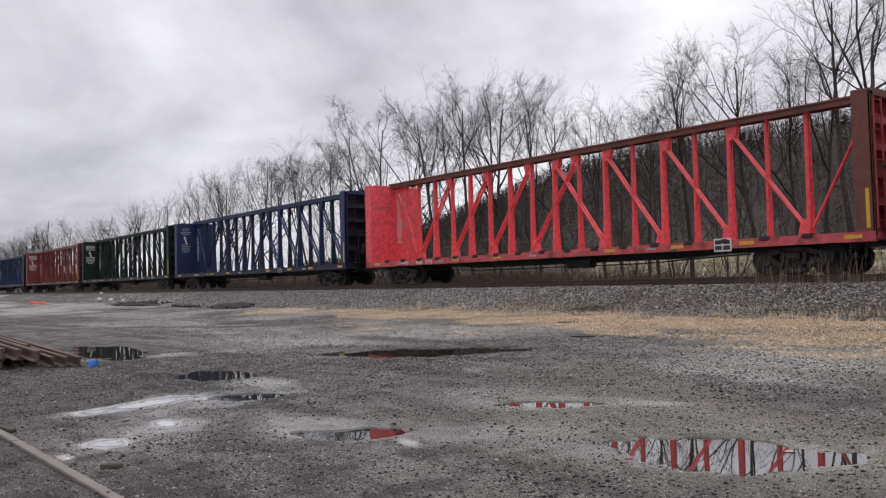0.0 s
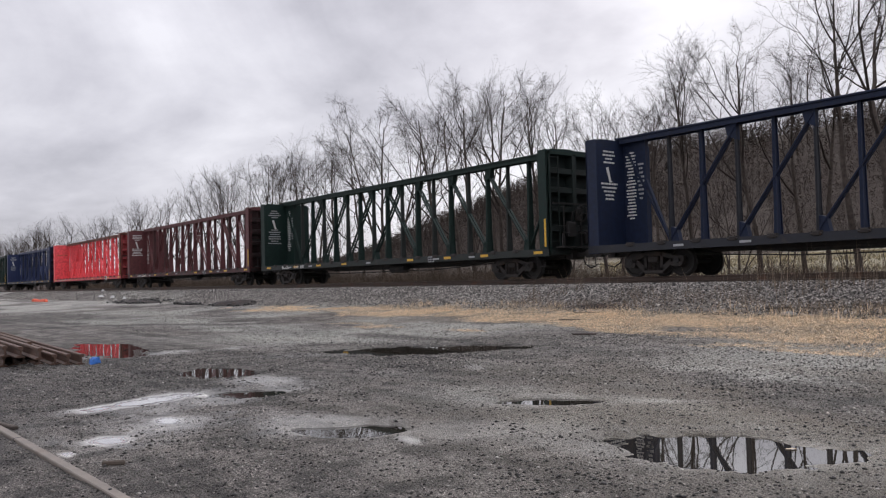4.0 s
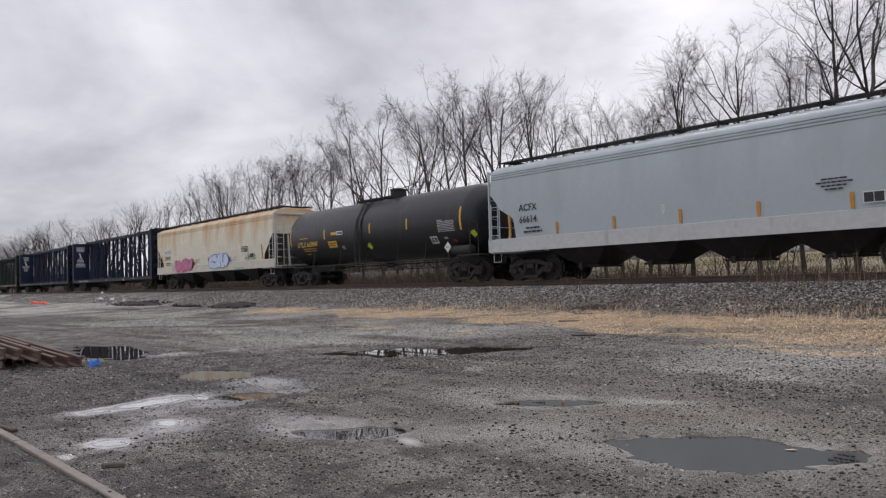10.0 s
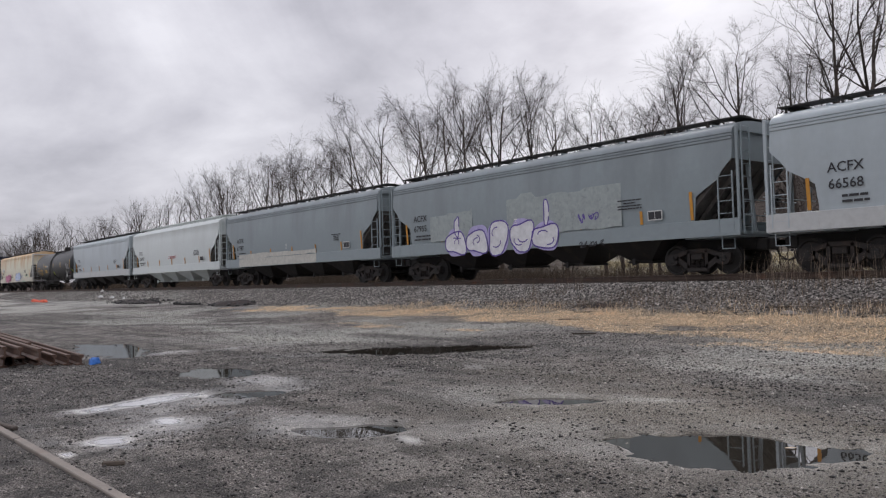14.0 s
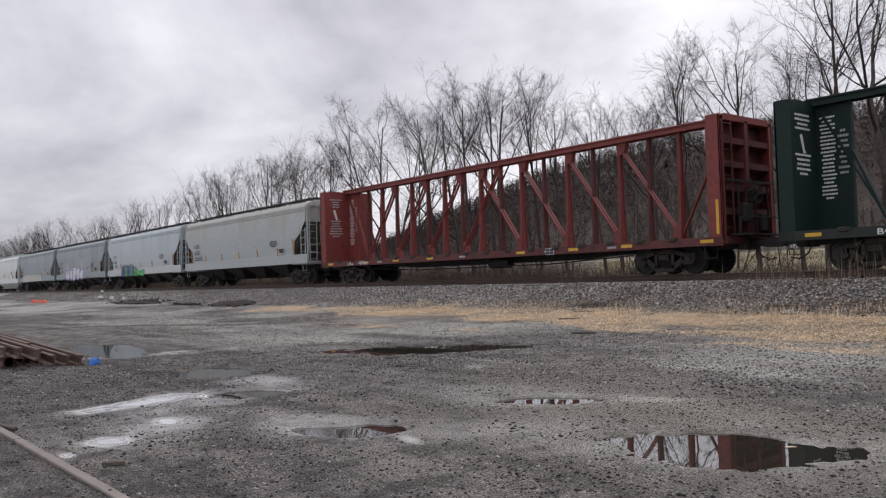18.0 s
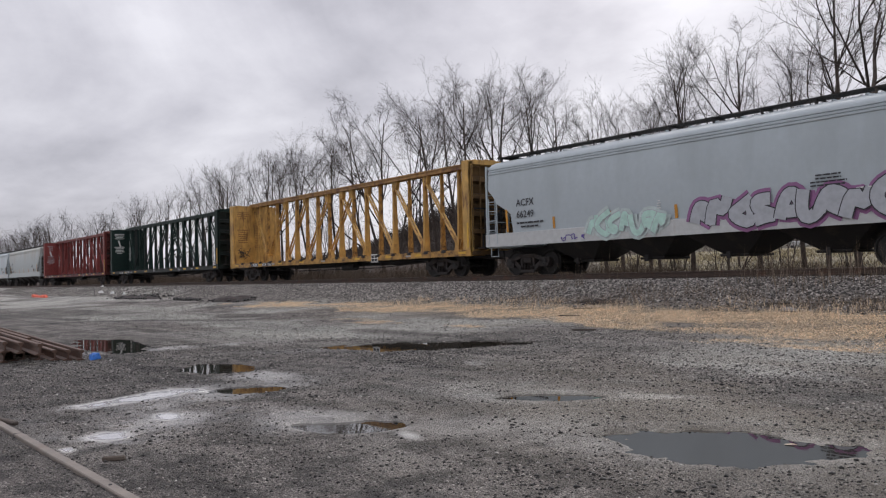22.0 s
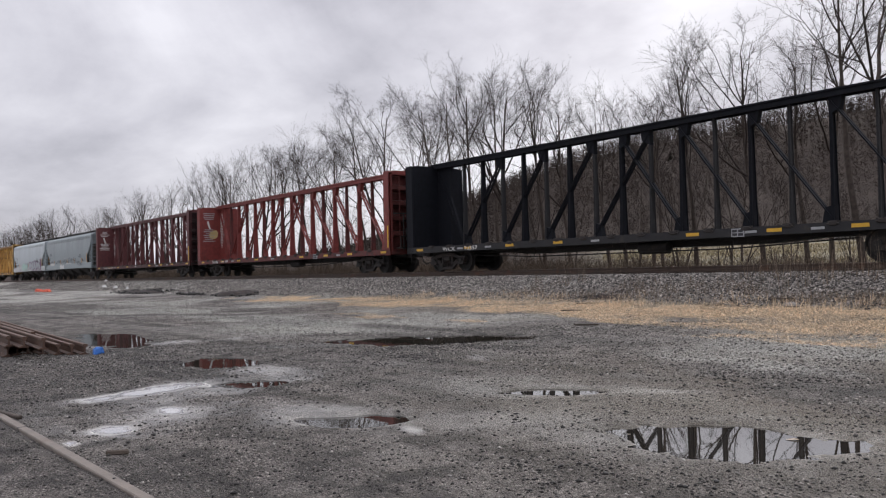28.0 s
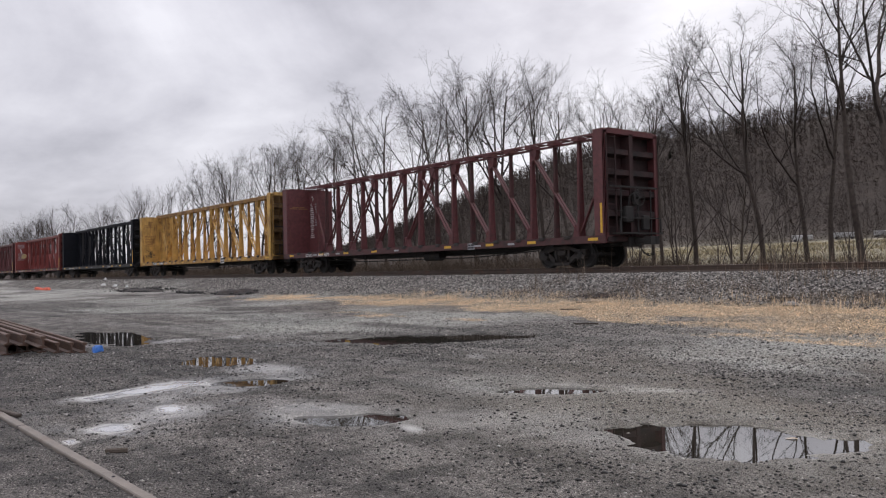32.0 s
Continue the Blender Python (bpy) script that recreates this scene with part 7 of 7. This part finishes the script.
def build_far():
    """Low white trailers across the meadow."""
    white = material("white_trailer_paint", (0.45, 0.45, 0.45), 0.5, vary=0.1, second=(0.45, 0.43, 0.4), second_amount=0.2, bump=0)
    for x, y, ln in ((-79, 152, 3.4), (-72, 155, 4.6), (-65.5, 156, 3.0)):
        z = float(ground_z(np.array([x]), np.array([float(y)]))[0])
        tr = thing("parked_trailer", "low white trailer parked across the meadow", "trailer", "trailers across the meadow", at=pose(x, y, z, 0, 0, 8))
        part("body", Shape().box(-ln / 2, ln / 2, -1.1, 1.1, 0.4, 1.3, 0.12).mesh("body"), white, tr)
        for s in (-0.3, 0.3):
            part("wheel", Shape().lathe([(-1.05, 0.3), (-0.85, 0.3)], "y", 12).mesh("wheel"), INK, tr, at=pose(s * ln, 0, 0.3))


build_far()
# ---- spray paint and patches on the hopper sides ----
def side_y(z):
    return -max(1.568, float(np.interp(z, [1.55, 2.0, 2.6, 3.1, 3.55], [1.50, 1.53, 1.56, 1.565, 1.545])))


def flat_paint(name, polys, mat, car, lift=0.006, label=""):
    """Thin paint shapes on the side, one part each: every polygon of (x, z) is fanned from its middle."""
    for pts in polys:
        cx, cz = sum(p[0] for p in pts) / len(pts), sum(p[1] for p in pts) / len(pts)
        v = [(cx, side_y(cz) - lift, cz)] + [(x, side_y(z) - lift, z) for x, z in pts]
        n = len(pts)
        part(name, Shape().add(v, [(0, 1 + k, 1 + (k + 1) % n) for k in range(n)]).mesh(name), mat, car, label)


def strokes(name, lines, width, mat, car, lift=0.014, label=""):
    """Spray-can lines as flat ribbons, one part each."""
    for pts in lines:
        pts = [Vector((p[0], p[1])) for p in pts]
        left, right = [], []
        for i, p in enumerate(pts):
            d = pts[min(i + 1, len(pts) - 1)] - pts[max(i - 1, 0)]
            d = d.normalized() if d.length > 1e-6 else Vector((1, 0))
            nrm = Vector((-d.y, d.x)) * width / 2
            left.append(p + nrm)
            right.append(p - nrm)
        n = len(pts)
        v = [(p.x, side_y(p.y) - lift - 0.0002 * (i % n), p.y) for i, p in enumerate(left + right)]
        part(name + "_line", Shape().add(v, [(k, k + 1, n + k + 1, n + k) for k in range(n - 1)]).mesh(name + "_line"), mat, car, label)


def blob(cx, cz, rx, rz, rnd, n=22, wob=0.16):
    a0, k1, k2 = rnd.uniform(0, 6), rnd.uniform(0.5, 1) * wob, rnd.uniform(0.5, 1) * wob
    out = []
    for i in range(n):
        a = 2 * math.pi * i / n
        r = 1 + k1 * math.sin(3 * a + a0) + k2 * math.sin(2 * a - a0)
        p = abs(math.cos(a)) ** 0.75 * math.copysign(1, math.cos(a)), abs(math.sin(a)) ** 0.75 * math.copysign(1, math.sin(a))
        out.append((cx + rx * r * p[0], cz + rz * r * p[1]))
    return out


def bubble_piece(car, x0, x1, z0, z1, count, fill, line, seed, inner=None, halo=None, width=0.055, label="graffiti of rounded shapes"):
    """A row of fat rounded shapes with outlines and a few inner strokes."""
    rnd = random.Random(seed)
    step = (x1 - x0) / count
    fills, lines, marks = [], [], []
    for k in range(count):
        cx = x0 + step * (k + 0.5)
        hh = (z1 - z0) / 2 * rnd.uniform(0.85, 1.0)
        b = blob(cx, z0 + hh, step * 0.52, hh, rnd)
        fills.append(b)
        lines.append(b + [b[0], b[1]])
        for _ in range(2):
            x, z = cx + rnd.uniform(-0.2, 0.2) * step, z0 + hh + rnd.uniform(-0.4, 0.4) * hh
            a = rnd.uniform(0, 6.3)
            marks.append([(x + 0.25 * step * math.cos(a + t * 2.4), z + 0.35 * hh * math.sin(a + t * 2.4)) for t in (0, 0.25, 0.5, 0.75, 1)])
    if halo:
        flat_paint("graffiti", [blob((x0 + x1) / 2, (z0 + z1) / 2, (x1 - x0) * 0.53, (z1 - z0) * 0.56, rnd, 40, 0.06)], halo, car, 0.004)
    flat_paint("graffiti", fills, fill, car, 0.008, label)
    strokes("graffiti", lines, width, line, car, 0.013)
    strokes("graffiti", marks, width * 0.8, inner or line, car, 0.016)


def spiky_piece(car, x0, x1, z0, z1, count, fills, line, seed):
    """A jagged row of sharp shapes in two colours."""
    rnd = random.Random(seed)
    step = (x1 - x0) / count
    outl = []
    groups = {}
    for k in range(count):
        cx = x0 + step * (k + 0.5)
        top = z0 + (z1 - z0) * (0.95 - 0.45 * max(0, (k + 0.5) / count - 0.6) / 0.4) * rnd.uniform(0.85, 1.0)
        w = step * 0.75
        pts = [(cx - w, z0), (cx - w * 0.8, z0 + (top - z0) * 0.6), (cx - w * 0.35, top), (cx - w * 0.05, top - 0.22), (cx + w * 0.3, top - 0.04), (cx + w * 0.7, z0 + (top - z0) * 0.55), (cx + w, z0 + 0.05)]
        groups.setdefault(k % len(fills) if k < count - 2 else len(fills) - 1, []).append(pts)
        outl.append(pts)
        outl.append([(cx - w * 0.3, z0 + 0.1), (cx - w * 0.1, top - 0.45), (cx + w * 0.25, z0 + 0.25)])
    for k, polys in groups.items():
        flat_paint("graffiti", polys, fills[k], car, 0.007 + 0.002 * k, "jagged graffiti shapes")
    strokes("graffiti", outl, 0.06, line, car, 0.015)


def scrawl(car, x0, x1, z0, z1, mat, seed, width=0.035, loops=6):
    """A quick scribbled tag."""
    rnd = random.Random(seed)
    lines = []
    step = (x1 - x0) / loops
    for k in range(loops):
        cx = x0 + step * (k + 0.3)
        pts = [(cx, z0 + rnd.uniform(0, 0.3) * (z1 - z0))]
        for q in range(7):
            pts.append((cx + step * rnd.uniform(-0.2, 1.15), z0 + (z1 - z0) * rnd.uniform(0.05, 1.0)))
        # soften the zigzag
        fine = []
        for i in range(len(pts) - 2):
            for t in (0, 0.33, 0.66):
                a = Vector(pts[i]).lerp(Vector(pts[i + 1]), 0.5)
                b = Vector(pts[i + 1])
                c = Vector(pts[i + 1]).lerp(Vector(pts[i + 2]), 0.5)
                fine.append(tuple(a.lerp(b, t).lerp(b.lerp(c, t), t)))
        lines.append(fine)
    return strokes("graffiti", lines, width, mat, car, 0.012, "scribbled graffiti tag")


GLYPHS = (((0, 0), (0.05, 1), (0.8, 0.85), (0.75, 0.5), (0.1, 0.45), (0.9, 0.05)), ((0, 1), (0.1, 0.1), (0.8, 0), (0.9, 0.95)), ((0, 0), (0.3, 1), (0.55, 0.9), (0.9, 0.05), (0.15, 0.4)),
          ((0.9, 0.9), (0.2, 1), (0, 0.6), (0.8, 0.4), (0.7, 0), (0, 0.05)), ((0.95, 1), (0.1, 0.85), (0.05, 0.1), (0.95, 0.0), (0.5, 0.45)), ((0, 0), (0.15, 1), (0.7, 0.1), (0.95, 1)))


def tangled_piece(car, x0, x1, z0, z1, count, fill, line, seed, width=0.2, edge=0.08, label="graffiti of tangled thick strokes", halo=None):
    """Interlocking fat strokes, each with a darker edge, in no alphabet."""
    rnd = random.Random(seed)
    step = (x1 - x0) / count
    for k in range(count):
        cells = [(x0 + step * (k + 0.05 + 1.0 * u) + rnd.uniform(-0.3, 0.3) * step, z0 + (z1 - z0) * (0.08 + 0.84 * v) + rnd.uniform(-0.22, 0.22) * (z1 - z0)) for u, v in GLYPHS[(k * 5 + seed) % len(GLYPHS)]]
        fine = [cells[0]]
        for i in range(len(cells) - 2):
            a, b, c = Vector(cells[i]), Vector(cells[i + 1]), Vector(cells[i + 2])
            a, c = (a if i == 0 else a.lerp(b, 0.5)), (c if i == len(cells) - 3 else b.lerp(c, 0.5))
            fine += [tuple(a.lerp(b, t).lerp(b.lerp(c, t), t)) for t in (0.2, 0.4, 0.6, 0.8, 1.0)]
        if halo:
            strokes("graffiti", [fine], width + 2 * edge + 0.2, halo, car, 0.004)
        strokes("graffiti", [fine], width + 2 * edge, line, car, 0.011 + 0.008 * k)
        strokes("graffiti", [fine], width, fill, car, 0.0145 + 0.008 * k, label)


def paint(name, c, amount=0.2):
    return material(name, c, 0.55, vary=0.12, second=tuple(v * 0.7 for v in c), second_amount=amount, second_scale=5, bump=0)


def patch(car, x0, x1, z0, z1, mat, seed, label="painted-over patch"):
    """A rolled-on patch with an uneven edge."""
    rnd = random.Random(seed)
    step = [rnd.choice((-0.06, -0.02, 0.0, 0.03, 0.14)) * min(1.0, (z1 - z0) / 0.3) for k in range(8)]
    top = [(x0 + (x1 - x0) * (k + (0.45 if k % 2 else 0.0)) / 14.01 if k < 14 else x1, z1 + step[k // 2]) for k in range(15)]
    bot = [(x1 - (x1 - x0) * k / 14, z0 + rnd.uniform(-0.04, 0.04)) for k in range(15)]
    sh = Shape()
    v = [(x, side_y(z) - 0.003, z) for x, z in top + bot]
    sh.add(v, [(k, k + 1, 28 - k, 29 - k) for k in range(14)])
    return part("paint_patch", sh.mesh("paint_patch"), mat, car, label)


def build_graffiti():
    car = {round(s, 2): c for s, c in TRAIN}
    black, violet, lilac = paint("black_spray", (0.03, 0.03, 0.035)), paint("violet_spray", (0.10, 0.06, 0.30)), paint("lilac_spray", (0.42, 0.38, 0.62))
    white, pink, berry = paint("white_spray", (0.68, 0.68, 0.70)), paint("pink_spray", (0.55, 0.10, 0.26)), paint("berry_spray", (0.22, 0.02, 0.09))
    blue, pale_blue, green = paint("blue_spray", (0.04, 0.13, 0.48)), paint("pale_blue_spray", (0.55, 0.63, 0.78)), paint("green_spray", (0.03, 0.30, 0.17))
    lime, purple, teal = paint("lime_spray", (0.12, 0.50, 0.13)), paint("purple_spray", (0.16, 0.09, 0.32)), paint("mint_spray", (0.45, 0.66, 0.58))
    rose = paint("faded_rose_spray", (0.55, 0.17, 0.30))
    silver, plum = paint("silver_spray", (0.40, 0.42, 0.45)), paint("plum_spray", (0.28, 0.12, 0.26))
    c = car[91.94]
    tangled_piece(c, 3.9, 7.0, 1.3, 1.95, 8, rose, black, 1, 0.24, 0.02, halo=rose)
    scrawl(c, 2.9, 3.9, 1.1, 2.1, black, 2, 0.025, 3)
    scrawl(c, 6.9, 8.1, 1.5, 2.05, black, 3, 0.025, 4)
    tangled_piece(c, 9.9, 12.8, 1.35, 2.15, 5, pale_blue, blue, 4, 0.34, 0.04)
    scrawl(c, 12.6, 13.7, 1.45, 2.0, blue, 5, 0.03, 3)
    scrawl(c, 14.9, 16.6, 1.5, 2.15, green, 6, 0.045, 4)
    scrawl(c, 13.2, 14.9, 1.02, 1.28, green, 7, 0.035, 5)
    part("data_panel", Shape().box(1.72, 2.86, -1.588, -1.574, 2.50, 2.86).mesh("data_panel"), WHITE, c, "white patch behind the lettering")
    letter("A S O X", 0.30, 1.80, -1.592, 2.57, INK, c, "reporting_mark")
    letter("898033", 0.36, 1.75, -1.575, 2.10, INK, c, "car_number")
    bars(1.75, -1.56, 1.68, 1.1, 0.24, 2, INK, c, 8)
    c = car[183.09]
    grey = paint("cover_paint", (0.32, 0.36, 0.355), 0.4)
    patch(c, 7.6, 13.0, 1.62, 3.0, grey, 1)
    patch(c, 2.9, 5.6, 1.62, 2.75, grey, 2)
    for k, (x, top) in enumerate(((4.6, 2.45), (5.9, 2.1), (7.1, 2.2), (8.4, 2.15), (9.6, 2.65))):
        bubble_piece(c, x - 0.55, x + 0.55, 1.02, 2.0 if k in (0, 4) else top, 1, white, violet, 20 + k, halo=lilac)
        if k in (0, 4):
            flat_paint("graffiti", [blob(x + 0.05, top - 0.3, 0.13, 0.42, random.Random(k))], white, c, 0.009)
            strokes("graffiti", [blob(x + 0.05, top - 0.3, 0.13, 0.42, random.Random(k))], 0.05, violet, c)
    scrawl(c, 11.05, 12.0, 1.8, 2.2, violet, 8, 0.035, 4)
    scrawl(c, 11.1, 12.2, 0.98, 1.26, black, 9, 0.03, 5)
    c = car[201.03]
    spiky_piece(c, 4.0, 8.0, 1.0, 2.15, 9, [purple, blue, lime], black, 4)
    bubble_piece(c, 8.2, 9.6, 1.02, 1.45, 2, lime, green, 5)
    c = car[311.03]
    tangled_piece(c, 5.2, 8.4, 1.25, 2.0, 7, teal, silver, 11, 0.2, 0.025, halo=paint("pale_mint_halo", (0.5, 0.58, 0.56)))
    tangled_piece(c, 9.3, 15.2, 1.3, 2.1, 9, silver, black, 12, 0.34, 0.03, halo=plum)
    scrawl(c, 3.9, 5.0, 1.1, 1.4, violet, 13, 0.03, 5)
    c = car[329.0]
    for x0, x1, z0, z1, k in ((4.5, 6.8, 1.6, 2.1, 5), (7.3, 9.0, 1.65, 2.1, 4), (9.5, 12.5, 1.6, 2.3, 6), (13.0, 14.6, 1.2, 1.9, 5)):
        scrawl(c, x0, x1, z0, z1, black, int(x0 * 10), 0.04, k)
    patch(c, 6.1, 7.7, 1.14, 1.5, WHITE, 5, "pale painted-over patch")
    patch(c, 2.0, 3.7, 1.5, 1.78, paint("pale_cover_paint", (0.52, 0.52, 0.50)), 6)
    patch(c, 8.6, 10.6, 1.58, 1.68, paint("pale_cover_stripe", (0.5, 0.5, 0.48)), 7)
    c = car[165.01]
    patch(c, 2.0, 11.3, 1.6, 1.85, paint("cream_cover_paint", (0.50, 0.49, 0.44), 0.3), 8)
    part("paint_patch", Shape().box(2.0, 11.3, -1.568, -1.562, 1.12, 1.57).mesh("paint_patch"), paint("cream_cover_sill", (0.50, 0.49, 0.44), 0.3), c)
    c = car[146.89]
    bars(8.0, -1.575, 2.05, 1.7, 0.2, 3, REDPAINT, c, 77)
    # peeled patch on one red end wall
    me = Shape().prism([(-0.75, 2.6), (-0.4, 2.55), (-0.2, 2.7), (-0.15, 3.0), (-0.3, 3.15), (-0.6, 3.12), (-0.8, 2.9)], 0.452, 0.455, "x").mesh("peeled_patch")
    part("peeled_patch", me, paint("peeled_cream_paint", (0.55, 0.44, 0.22)), car[372.48], "peeled patch of pale paint")
    # scribbles on the yellow end walls
    for s in (287.0, 421.53):
        rnd = random.Random(int(s))
        sh = Shape()
        for k in range(5):
            p = [(0.458, rnd.uniform(-1.2, -0.3), rnd.uniform(1.3, 2.1)) for _ in range(5)]
            sh.tube(p, 0.016, 4)
        part("graffiti", sh.mesh("graffiti"), black, car[s], "scribbled graffiti tag")


build_graffiti()
# ---- the train rolls by, away to the left ----
def gone(t):
    """How far the train has rolled, in metres: about 15.2 m/s, a little faster towards the end."""
    return 15.1916 * t + 0.02397 * (t - 16) ** 2 / 16


def motions():
    for s, car in TRAIN:
        walk(car, [(t, pose(s - gone(t), TRACK_Y, RAIL_Z)) for t in range(0, 33, 2)])
    # the wheels turn as far as the train rolls
    for wheels, x in WHEELS:
        walk(wheels, [(k / 30, pose(x, 0, 0.457, 0, math.degrees(-gone(k / 30) / 0.457) % 360, 0)) for k in range(961)])


motions()
